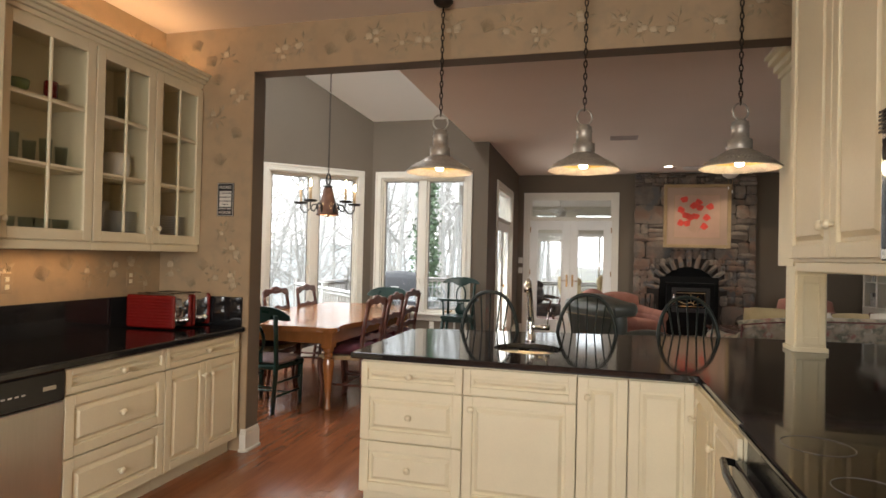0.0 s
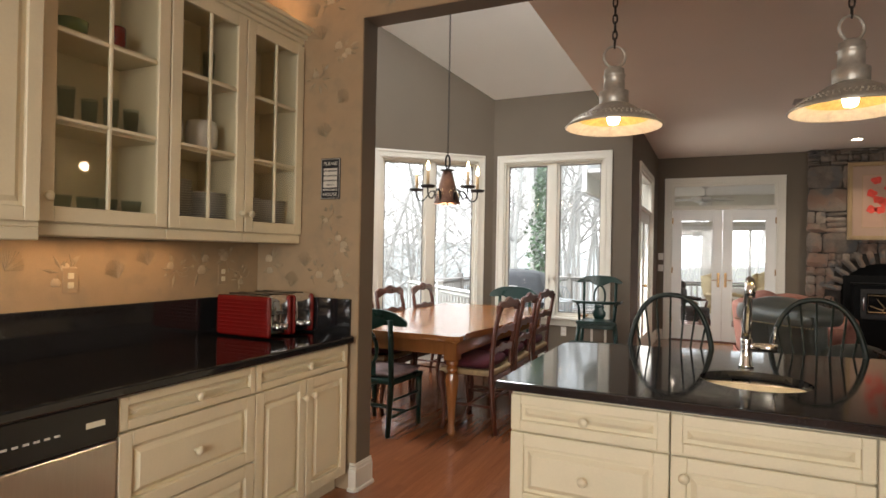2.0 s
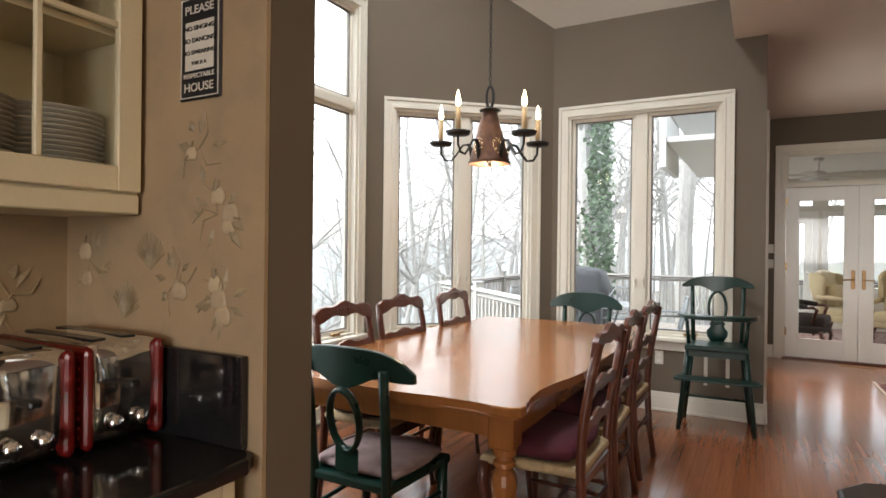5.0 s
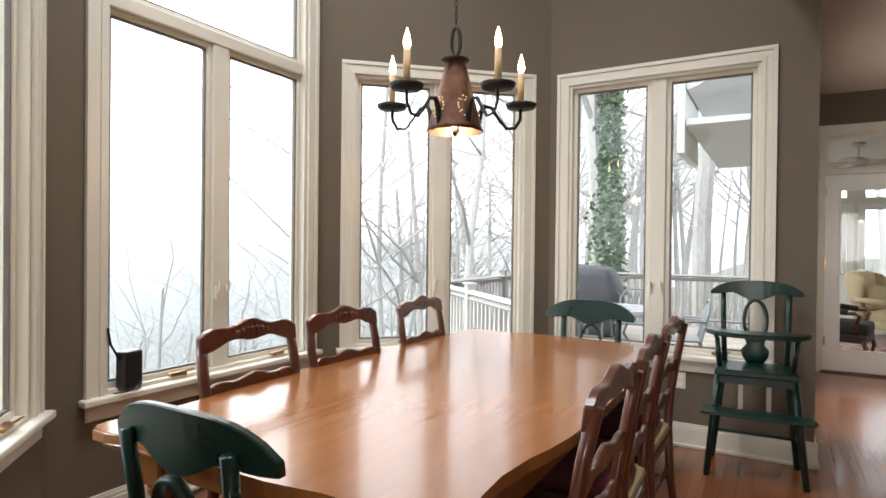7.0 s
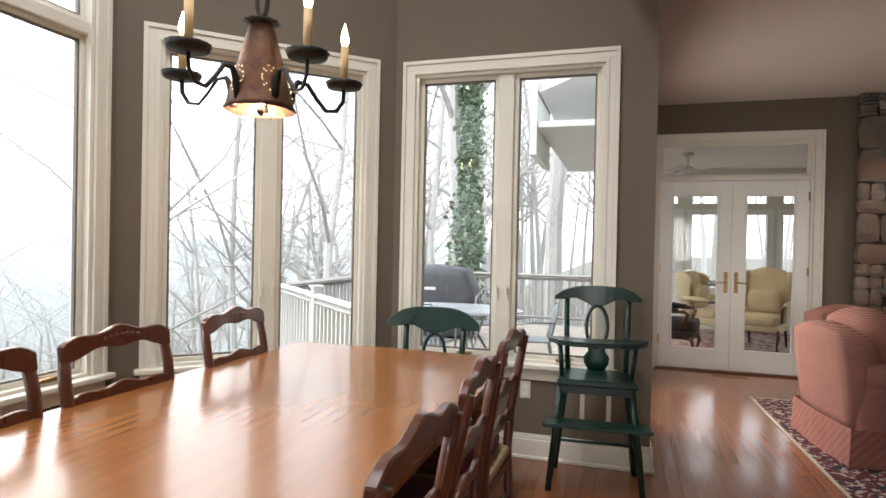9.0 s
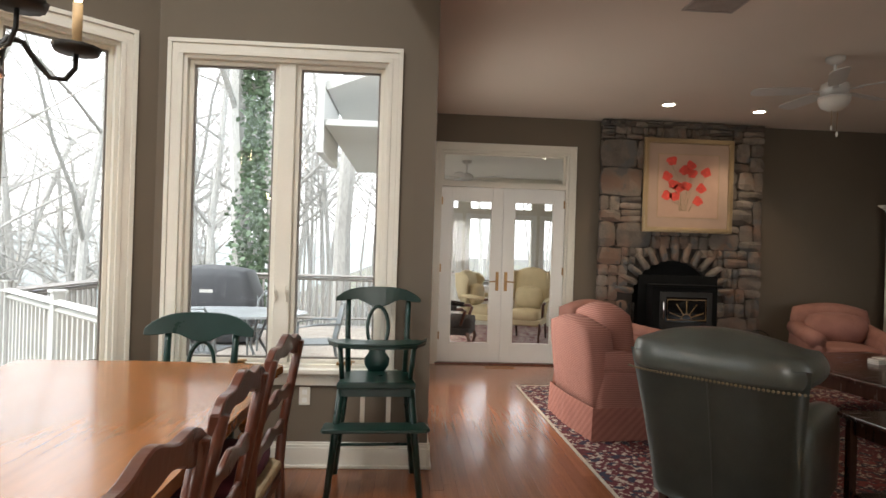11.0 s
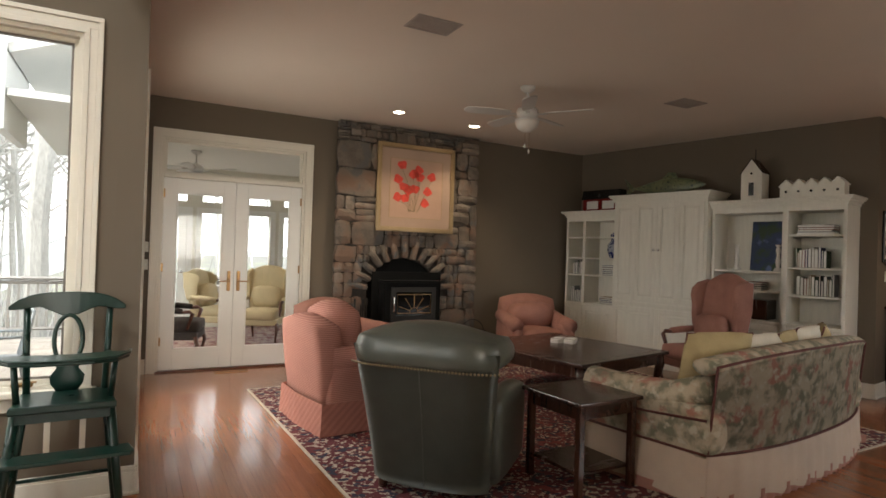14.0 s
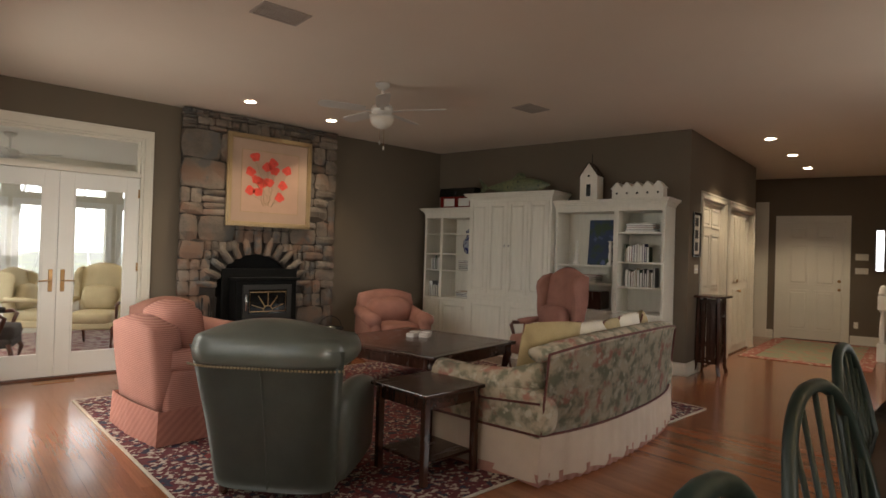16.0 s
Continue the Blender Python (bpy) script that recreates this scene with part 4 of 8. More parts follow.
HX, HYT = 0.70, 1.35
table = thing("dining_table", pose(-2.95, 6.22, 0) @ Matrix.Diagonal((1, 1, 1.045, 1)), "long honey-pine farmhouse table with a shaped edge", "dining table")
part("tabletop", slab(table_outline(HX, HYT), 0.728, 0.765, bevel=0.008, seg=3), M_PINE, table)
part("edge_bead", slab(table_outline(HX - 0.02, HYT - 0.02), 0.712, 0.727, bevel=0.004), M_PINE, table)
part("apron", boxes((-0.56, 0.56, -1.18, -1.155, 0.60, 0.711), (-0.56, 0.56, 1.155, 1.18, 0.60, 0.711), (-0.585, -0.56, -1.18, 1.18, 0.60, 0.711), (0.56, 0.585, -1.18, 1.18, 0.60, 0.711)), M_PINE, table)
for sx in (-1, 1):
    for sy in (-1, 1):
        bm = lathe([(0.022, 0.0), (0.034, 0.02), (0.028, 0.05), (0.026, 0.10), (0.034, 0.22), (0.050, 0.36), (0.056, 0.42), (0.048, 0.46), (0.034, 0.475), (0.046, 0.49), (0.046, 0.505), (0.034, 0.515), (0.050, 0.535), (0.052, 0.56)], 18)
        box(bm, -0.055, 0.055, -0.055, 0.055, 0.56, 0.711, bevel=0.008)
        part("leg", turn(bm, pose(sx * 0.54, sy * 1.15, 0)), M_PINE, table, smooth=False)


def arch_pts(w, z, rise, n=9, wave=0.0):
    return [(w * (2 * k / (n - 1) - 1), 0, z + rise * (1 - (2 * k / (n - 1) - 1) ** 2) + wave * math.cos(math.pi * 2.5 * (2 * k / (n - 1) - 1))) for k in range(n)]


def band(points_top, points_low, y0, y1):
    """A shaped board between two curves, y0 to y1 thick."""
    bm = bmesh.new()
    rows = []
    for (xa, ya, za), (xb, yb, zb) in zip(points_top, points_low):
        rows.append([bm.verts.new((xa, y0 + ya, za)), bm.verts.new((xb, y0 + yb, zb)), bm.verts.new((xb, y1 + yb, zb)), bm.verts.new((xa, y1 + ya, za))])
    for a, b in zip(rows, rows[1:]):
        for i in range(4):
            bm.faces.new((a[i], b[i], b[(i + 1) % 4], a[(i + 1) % 4]))
    bm.faces.new(rows[0])
    bm.faces.new(rows[-1])
    bmesh.ops.bevel(bm, geom=list(bm.edges), offset=0.004, segments=1, affect="EDGES", profile=0.5)
    return bm


def ladder_chair(m, cushion):
    """A French ladder-back: it faces local -y, the back stands at y 0.2."""
    c = thing("ladder_back_chair", m, "carved cherry ladder-back chair with a rush seat" + (" and wine cushion" if cushion else ""), "chair", "chairs round the table")
    for s in (-1, 1):
        pts = [(s * 0.19, 0.235, 0.0), (s * 0.19, 0.205, 0.2), (s * 0.19, 0.19, 0.45), (s * 0.20, 0.20, 0.62), (s * 0.205, 0.235, 0.82), (s * 0.195, 0.262, 0.95)]
        part("back_post", tube(pts, [0.019, 0.02, 0.022, 0.021, 0.02, 0.02], n=8), M_CHERRY, c, smooth=True)
        fl_ = [(s * 0.22, -0.215, 0.0), (s * 0.225, -0.20, 0.06), (s * 0.205, -0.205, 0.20), (s * 0.225, -0.225, 0.36), (s * 0.22, -0.22, 0.44)]
        part("front_leg", tube(fl_, [0.015, 0.014, 0.017, 0.026, 0.026], n=8), M_CHERRY, c, smooth=True)
        part("side_stretcher", tube([(s * 0.205, -0.2, 0.2), (s * 0.195, 0.2, 0.2)], 0.010), M_CHERRY, c, smooth=True)
    part("stretcher", tube([(-0.2, 0.2, 0.26), (0.2, 0.2, 0.26)], 0.010), M_CHERRY, c, smooth=True)
    part("stretcher", tube([(-0.2, 0.0, 0.2), (0.2, 0.0, 0.2)], 0.010), M_CHERRY, c, smooth=True)
    top = [(x, 0.252, z) for x, _, z in arch_pts(0.216, 0.955, 0.042, 19, 0.010)]
    low = [(x, 0.244, z) for x, _, z in arch_pts(0.216, 0.895, 0.034, 19, -0.008)]
    crest = part("crest_rail", band(top, low, -0.014, 0.014), M_CHERRY, c)
    bm = bmesh.new()
    for k in range(-3, 4):
        bmesh.ops.create_icosphere(bm, subdivisions=1, radius=0.011, matrix=Matrix.Translation((k * 0.022, 0.235, 0.967 - 0.001 * k * k)) @ Matrix.Diagonal((1, 0.6, 1, 1)))
    part("carving", bm, M_CHERRY, crest, smooth=True)
    for z, y in ((0.745, 0.218), (0.60, 0.197)):
        t = [(x, y + 0.004, q) for x, _, q in arch_pts(0.20, z + 0.022, 0.022, 13, 0.009)]
        l = [(x, y, q) for x, _, q in arch_pts(0.20, z - 0.022, 0.012, 13, -0.007)]
        part("ladder_slat", band(t, l, -0.009, 0.009), M_CHERRY, c)
    seat = slab([(-0.235, -0.235), (0.235, -0.235), (0.205, 0.205), (-0.205, 0.205)], 0.425, 0.468, bevel=0.016, seg=2)
    part("seat", seat, M_RUSH, c, "woven rush seat")
    for r in ((-0.22, 0.22, -0.238, -0.215, 0.37, 0.424), (-0.205, 0.205, 0.185, 0.205, 0.38, 0.424)):
        part("seat_rail", boxes(r, bevel=0.006), M_CHERRY, c)
    if cushion:
        bm = bmesh.new()
        puff(bm, -0.22, 0.22, -0.24, 0.17, 0.470, 0.545, 0.5, 6, 0.015)
        part("cushion", bm, M_WINE, c, "wine-red velvet cushion", smooth=True)
    return c


first = ladder_chair(pose(-2.33, 5.45, 0, 0, 0, -90), True)
first.scale = (1.20, 1.0, 1.07)
for x, y, rz in ((-2.35, 6.08, -88), (-2.37, 6.77, -91), (-3.40, 5.58, 90), (-3.40, 6.19, 88), (-3.40, 6.96, 92)):
    copy_thing(first, pose(x, y, 0, 0, 0, rz))


def splat_chair(m, material, label, pad=True):
    """A painted chair with a curled crest and a pierced splat; faces local -y."""
    c = thing("splat_back_chair", m, label, "chair", "chairs round the table")
    for s in (-1, 1):
        part("back_post", tube([(s * 0.19, 0.24, 0.0), (s * 0.19, 0.20, 0.44), (s * 0.195, 0.225, 0.75), (s * 0.20, 0.25, 0.93)], [0.021, 0.023, 0.021, 0.021], n=8), material, c, smooth=True)
        part("front_leg", tube([(s * 0.215, -0.22, 0.0), (s * 0.215, -0.215, 0.44)], [0.019, 0.028], n=8), material, c, smooth=True)
        for z in (0.15, 0.28):
            part("side_stretcher", tube([(s * 0.215, -0.21, z), (s * 0.19, 0.21, z)], 0.011), material, c, smooth=True)
    part("stretcher", tube([(-0.2, -0.02, 0.15), (0.2, -0.02, 0.15)], 0.011), material, c, smooth=True)
    part("stretcher", tube([(-0.19, 0.21, 0.24), (0.19, 0.21, 0.24)], 0.011), material, c, smooth=True)
    n = 15
    top, low = [], []
    for k in range(n):
        u = 2 * k / (n - 1) - 1
        top.append((0.315 * u, 0.245 - 0.05 * u * u, 1.015 - 0.075 * u**4 - 0.02 * u * u))
        low.append((0.315 * u, 0.240 - 0.05 * u * u, 0.868 + 0.012 * abs(u) - 0.03 * math.exp(-(u * 3.2) ** 2) + 0.02 * math.exp(-((abs(u) - 0.5) * 5) ** 2)))
    part("crest_rail", band(top, low, -0.013, 0.013), material, c)
    oval = [(0.075 * math.cos(a), 0.235 + 0.025 * math.sin(a), 0.70 + 0.135 * math.sin(a)) for a in (2 * math.pi * k / 22 for k in range(22))]
    part("splat", tube(oval, 0.021, n=8, flat=0.55, closed=True), material, c, smooth=True)
    part("splat_foot", slab([(-0.04, -0.010), (0.04, -0.010), (0.06, 0.01), (-0.06, 0.01)], 0.47, 0.58, bevel=0.004), material, c).matrix_basis = pose(0, 0.208, 0)
    part("seat_frame", slab([(-0.24, -0.245), (0.24, -0.245), (0.21, 0.215), (-0.21, 0.215)], 0.405, 0.452, bevel=0.012), material, c)
    if pad:
        bm = bmesh.new()
        puff(bm, -0.225, 0.225, -0.235, 0.18, 0.452, 0.498, 0.35, 6, 0.01)
        part("seat_pad", bm, M_PAD, c, "faded mauve tie-on seat pad", smooth=True)
        part("tie", tube([(0.20, 0.2, 0.45), (0.215, 0.23, 0.40), (0.19, 0.235, 0.34)], 0.004), M_PAD, c)
    return c


splat_chair(pose(-3.00, 5.01, 0, 0, 0, 180) @ Matrix.Diagonal((1, 1, 0.97, 1)), M_GREEN, "dark green painted splat-back chair with a mauve pad")
splat_chair(pose(-2.85, 7.72, 0, 0, 0, 0), M_GREEN, "green painted splat-back chair at the table's end", False)

hc = thing("high_chair", pose(-1.81, 7.955, 0, 0, 0, 3), "dark green painted wooden high chair with a tray", "high chair")
for s in (-1, 1):
    part("front_leg", tube([(s * 0.265, -0.20, 0.0), (s * 0.20, -0.13, 0.62)], [0.018, 0.024], n=8), M_GREEN, hc, smooth=True)
    part("back_leg", tube([(s * 0.245, 0.17, 0.0), (s * 0.185, 0.10, 0.62)], [0.018, 0.024], n=8), M_GREEN, hc, smooth=True)
    part("back_post", tube([(s * 0.175, 0.10, 0.66), (s * 0.185, 0.14, 0.90), (s * 0.19, 0.165, 1.12)], 0.017, n=8), M_GREEN, hc, smooth=True)
    part("arm_post", tube([(s * 0.20, -0.10, 0.66), (s * 0.215, -0.10, 0.84)], 0.015, n=8), M_GREEN, hc, smooth=True)
    part("arm", tube([(s * 0.185, 0.13, 0.85), (s * 0.215, 0.0, 0.855), (s * 0.22, -0.13, 0.855)], 0.016, n=8), M_GREEN, hc, smooth=True)
    part("side_stretcher", tube([(s * 0.245, -0.17, 0.22), (s * 0.23, 0.145, 0.22)], 0.010), M_GREEN, hc, smooth=True)
part("stretcher", tube([(-0.24, 0.15, 0.19), (0.24, 0.15, 0.19)], 0.010), M_GREEN, hc, smooth=True)
part("seat", slab([(-0.225, -0.20), (0.225, -0.20), (0.20, 0.14), (-0.20, 0.14)], 0.62, 0.66, bevel=0.01, seg=2), M_GREEN, hc)
for r in ((-0.2, 0.2, -0.165, -0.15, 0.57, 0.619), (-0.18, 0.18, 0.09, 0.105, 0.57, 0.619)):
    part("apron", boxes(r), M_GREEN, hc)
part("footrest", slab([(-0.29, -0.29), (0.29, -0.29), (0.31, -0.26), (0.29, -0.14), (-0.29, -0.14), (-0.30, -0.27)], 0.395, 0.417, bevel=0.006, seg=2), M_GREEN, hc)
tray = [(-0.285, -0.10), (-0.275, -0.20), (-0.22, -0.30), (-0.12, -0.345), (0.12, -0.345), (0.22, -0.30), (0.275, -0.20), (0.285, -0.10), (0.2, -0.09), (0.0, -0.13), (-0.2, -0.09)]
part("tray", slab(tray, 0.873, 0.892, bevel=0.006, seg=2), M_GREEN, hc)
part("tray_lip", tube([(x, y, 0.897) for x, y in tray[:8]], 0.007, n=6), M_GREEN, hc, smooth=True)
top, low = [], []
for k in range(13):
    u = 2 * k / 12 - 1
    top.append((0.265 * u, 0.165 - 0.04 * u * u, 1.185 - 0.055 * u**4 - 0.015 * u * u))
    low.append((0.265 * u, 0.16 - 0.04 * u * u, 1.085 + 0.01 * abs(u) - 0.03 * math.exp(-(u * 3) ** 2) + 0.02 * math.exp(-((abs(u) - 0.5) * 5) ** 2)))
part("crest_rail", band(top, low, -0.012, 0.012), M_GREEN, hc)
part("splat", tube([(0.065 * math.cos(a), 0.135 + 0.02 * math.sin(a), 0.93 + 0.13 * math.sin(a)) for a in (2 * math.pi * k / 20 for k in range(20))], 0.021, n=8, flat=0.55, closed=True), M_GREEN, hc, smooth=True)
bm = lathe([(0.05, 0.66), (0.075, 0.70), (0.08, 0.74), (0.05, 0.78), (0.06, 0.81), (0.03, 0.83)], 14)
part("splat_foot", turn(bm, Matrix.Translation((0, 0.115, 0)) @ Matrix.Diagonal((1, 0.18, 1, 1))), M_GREEN, hc, smooth=True)
for s in (-1, 1):
    part("strap", boxes((s * 0.08 - 0.014, s * 0.08 + 0.014, 0.085, 0.088, 0.30, 0.615)), M_TRIM, hc, "white hanging webbing strap")

# chandelier
CH = thing("chandelier", pose(-3.02, 6.23, 1.925) @ Matrix.Diagonal((1.09, 1.09, 1.06, 1)), "punched copper cone chandelier with five lit candle arms", "chandelier")
part("cone", lathe([(0.118, 0.0), (0.124, 0.004), (0.116, 0.02), (0.10, 0.085), (0.078, 0.17), (0.057, 0.25), (0.042, 0.31), (0.036, 0.315), (0.05, 0.24), (0.072, 0.165), (0.095, 0.08), (0.112, 0.012), (0.118, 0.0)], 36, ends=False), M_COPPER, CH, "dark punched copper cone", smooth=True)
# emissive dots on the closed cone stand in for lamplight through punched holes
bm = bmesh.new()
for k in range(5):
    a0 = 2 * math.pi * (k + 0.5) / 5
    for j in range(18):
        b = 2 * math.pi * j / 18
        da, z = 0.30 * math.cos(b), 0.10 + 0.045 * math.sin(b) * (1.0 if j % 2 else 0.6)
        r = 0.119 - 0.26 * z * 0.98
        bmesh.ops.create_icosphere(bm, subdivisions=1, radius=0.002, matrix=Matrix.Translation(((r + 0.004) * math.cos(a0 + da), (r + 0.004) * math.sin(a0 + da), z)))
part("hole_glow_dots", bm, mat("painted_hole_glow", (0.8, 0.55, 0.25), 0.4, emit=(1.0, 0.72, 0.38), power=1.2), CH, "small glowing dots standing for lamplight through punched holes")
part("ruffle", lathe([(0.036, 0.31), (0.062, 0.318), (0.06, 0.323), (0.034, 0.325), (0.022, 0.335), (0.0, 0.336)], 40, flute=0.06, waves=12), M_IRON, CH, "scalloped iron collar", smooth=True)
part("finial", lathe([(0.0, -0.02), (0.012, -0.012), (0.012, 0.0), (0.004, 0.02)], 10), M_IRON, CH, smooth=True)
part("inner_bulb", lathe([(0.0, 0.02), (0.024, 0.03), (0.03, 0.055), (0.014, 0.09)], 14), M_BULB, CH, "glowing bulb", smooth=True)
part("hanger", tube([(0.022 * math.cos(a), 0, 0.40 + 0.065 * math.sin(a)) for a in (2 * math.pi * k / 16 for k in range(16))], 0.009, n=6, closed=True), M_IRON, CH, smooth=True)
for k in range(5):
    a = radians(44 + 72 * k)
    cx, cy = math.cos(a), math.sin(a)
    arm = part("arm", tube([(r * cx, r * cy, z) for r, z in ((0.10, 0.02), (0.112, 0.09), (0.13, 0.125), (0.165, 0.12), (0.20, 0.07), (0.235, 0.03), (0.275, 0.035), (0.30, 0.075), (0.302, 0.125))], [0.018, 0.018, 0.012, 0.009, 0.008, 0.008, 0.008, 0.008, 0.008], n=6, flat=0.7), M_IRON, CH, "curved black iron arm", smooth=True)
    arm2 = lathe([(0.0, 0.122), (0.06, 0.126), (0.068, 0.146), (0.064, 0.147), (0.055, 0.131), (0.0, 0.129)], 30, None, (0.302 * cx, 0.302 * cy, 0), 0.03, 15)
    part("drip_pan", arm2, M_IRON, arm, smooth=True)
    part("candle_sleeve", lathe([(0.014, 0.13), (0.014, 0.285), (0.0, 0.287)], 12, None, (0.302 * cx, 0.302 * cy, 0)), M_CANDLE, arm, "cream wax candle sleeve", smooth=True)
    part("flame_bulb", lathe([(0.007, 0.285), (0.0145, 0.305), (0.0135, 0.325), (0.006, 0.355), (0.0, 0.375)], 10, None, (0.302 * cx, 0.302 * cy, 0)), M_FLAME, arm, "lit flame-shaped bulb", smooth=True)
chain(CH, 0.47, 2.82, 0.012, 0.003)
lamp("chandelier_light", "POINT", pose(-3.04, 6.24, 1.905), 4, WARM, 0.04)

# radio on the stool of the window
rad = thing("radio", along(C01, C12) @ pose(0.40, 0.0, 0.648, 0, 0, 12) @ Matrix.Diagonal((1.25, 1.1, 1.2, 1)), "small black radio with a bent aerial on the sill", "radio")
part("case", boxes((-0.045, 0.045, -0.035, 0.03, 0.0, 0.165), bevel=0.012, seg=2), M_BLACK, rad)
part("aerial", tube([(-0.04, 0.0, 0.12), (-0.08, 0.01, 0.2), (-0.09, 0.015, 0.27)], 0.005), M_BLACK, rad)
part("cable", tube([(0.03, -0.036, 0.03), (-0.02, -0.06, 0.01), (-0.06, -0.055, 0.006), (-0.1, -0.03, 0.006)], 0.003), M_BLACK, rad)


def plate(name, m, label, w=0.07, h=0.115, toggles=1, material=None):
    o = thing(name, m, label, name.replace("wall_", ""))
    part("plate", boxes((-w / 2, w / 2, -0.006, 0, -h / 2, h / 2), bevel=0.002), material or M_TRIM, o)
    for k in range(toggles):
        x = (k - (toggles - 1) / 2) * 0.045
        if "outlet" in name:
            part("socket", boxes((x - 0.016, x + 0.016, -0.008, -0.006, 0.01, 0.042), (x - 0.016, x + 0.016, -0.008, -0.006, -0.042, -0.01), bevel=0.003), M_WHITE, o)
        else:
            part("toggle", boxes((x - 0.005, x + 0.005, -0.016, -0.006, -0.012, 0.012), bevel=0.002), M_WHITE, o)
    return o


plate("wall_outlet", along(C23, E3) @ pose(0.98, 0, 0.46), "cream wall outlet below the window")

# ---- living room ----
M_STONE = blotch_tint(blotch_tint(mat("field_stone", (0.15, 0.122, 0.10), 0.85, vary=0.35, scale=6, fine=50, bump=0.6, rand=0.45), 3.0, (0.17, 0.105, 0.075), 0.50, 0.66), 5.0, (0.10, 0.095, 0.09), 0.55, 0.65)
M_SOOT = mat("sooty_iron", (0.006, 0.006, 0.006), 0.8, vary=0.3, scale=12, bump=0.1, spec=0.15)
M_MORTAR = mat("dark_mortar", (0.045, 0.036, 0.03), 0.9, vary=0.3, scale=20, bump=0.4)
M_GILT = mat("gilt_frame", (0.34, 0.24, 0.13), 0.35, 0.6, vary=0.12, bump=0.05)
M_MAT = mat("salmon_mount", (0.36, 0.25, 0.19), 0.8, vary=0.05)
M_POPPY = mat("poppy_red", (0.62, 0.06, 0.04), 0.7, vary=0.2, scale=30)
M_STEM = mat("olive_stem", (0.14, 0.15, 0.06), 0.7, vary=0.2)
M_PAINTPAPER = mat("warm_paper", (0.42, 0.27, 0.20), 0.8, vary=0.06)
M_LEATHER = mat("green_leather", (0.075, 0.082, 0.070), 0.32, vary=0.18, scale=5, fine=150, bump=0.15, coat=0.1)
M_STUD = mat("brass_stud", (0.30, 0.24, 0.15), 0.35, 0.8)
M_CORAL = mat("coral_chenille", (0.32, 0.15, 0.115), 0.9, vary=0.2, scale=6, fine=140, bump=0.3)
M_CORD = wave_tint(mat("striped_corduroy", (0.42, 0.20, 0.155), 0.9, vary=0.12, scale=6, fine=140, bump=0.3), 22, (0.20, 0.065, 0.05), 0.75, "Z", 1.2)
M_QUILT = wave_tint(wave_tint(mat("quilted_coral", (0.40, 0.17, 0.13), 0.9, vary=0.15, scale=8, fine=140, bump=0.3), 9, (0.20, 0.07, 0.055), 0.45, "DIAGONAL", 1.0), 30, (0.24, 0.085, 0.065), 0.4, "Z", 1.0)
M_FLORAL = blotch_tint(blotch_tint(blotch_tint(mat("floral_linen", (0.40, 0.33, 0.24), 0.9, vary=0.12, scale=10, fine=180, bump=0.2), 11, (0.17, 0.165, 0.115), 0.44, 0.60, 5), 6.5, (0.33, 0.15, 0.115), 0.55, 0.64, 6), 19, (0.44, 0.385, 0.30), 0.55, 0.66, 4)
M_SKIRT = mat("cream_linen_skirt", (0.47, 0.37, 0.29), 0.9, vary=0.08, scale=6, fine=180, bump=0.2)
M_PIPE = mat("maroon_piping", (0.09, 0.02, 0.015), 0.7)
M_PILLOW = mat("straw_pillow", (0.36, 0.275, 0.14), 0.9, vary=0.2, scale=8, fine=180, bump=0.2)
M_PILLOW2 = mat("cream_pillow", (0.58, 0.52, 0.42), 0.9, vary=0.1, fine=180, bump=0.2)
M_HUTCH = mat("distressed_white", (0.72, 0.69, 0.61), 0.55, vary=0.06, scale=5, fine=70, bump=0.06, stretch=(6, 6, 0.7))
M_RUG = blotch_tint(blotch_tint(blotch_tint(mat("oriental_rug", (0.105, 0.016, 0.018), 0.95, vary=0.3, scale=20, fine=260, bump=0.35), 16, (0.018, 0.018, 0.03), 0.53, 0.56, 4), 34, (0.40, 0.32, 0.25), 0.57, 0.60, 3), 9, (0.18, 0.028, 0.026), 0.60, 0.63, 2)
M_RUGEDGE = blotch_tint(blotch_tint(mat("rug_border", (0.10, 0.014, 0.02), 0.95, vary=0.3, scale=20, fine=260, bump=0.35), 26, (0.45, 0.38, 0.31), 0.54, 0.57, 3), 15, (0.02, 0.02, 0.045), 0.58, 0.61, 2)
M_FRINGE = mat("rug_fringe", (0.48, 0.42, 0.34), 0.95, vary=0.15, fine=200)
M_FAN = mat("white_fan_enamel", (0.55, 0.53, 0.50), 0.35, vary=0.04)
M_FROST = mat("frosted_bowl", (0.62, 0.58, 0.52), 0.4, vary=0.04)
M_LAMP = mat("lit_downlight", (1, 0.9, 0.75), 0.4, emit=(1.0, 0.86, 0.66), power=9)
M_VENT = mat("vent_grille", (0.36, 0.32, 0.29), 0.6)

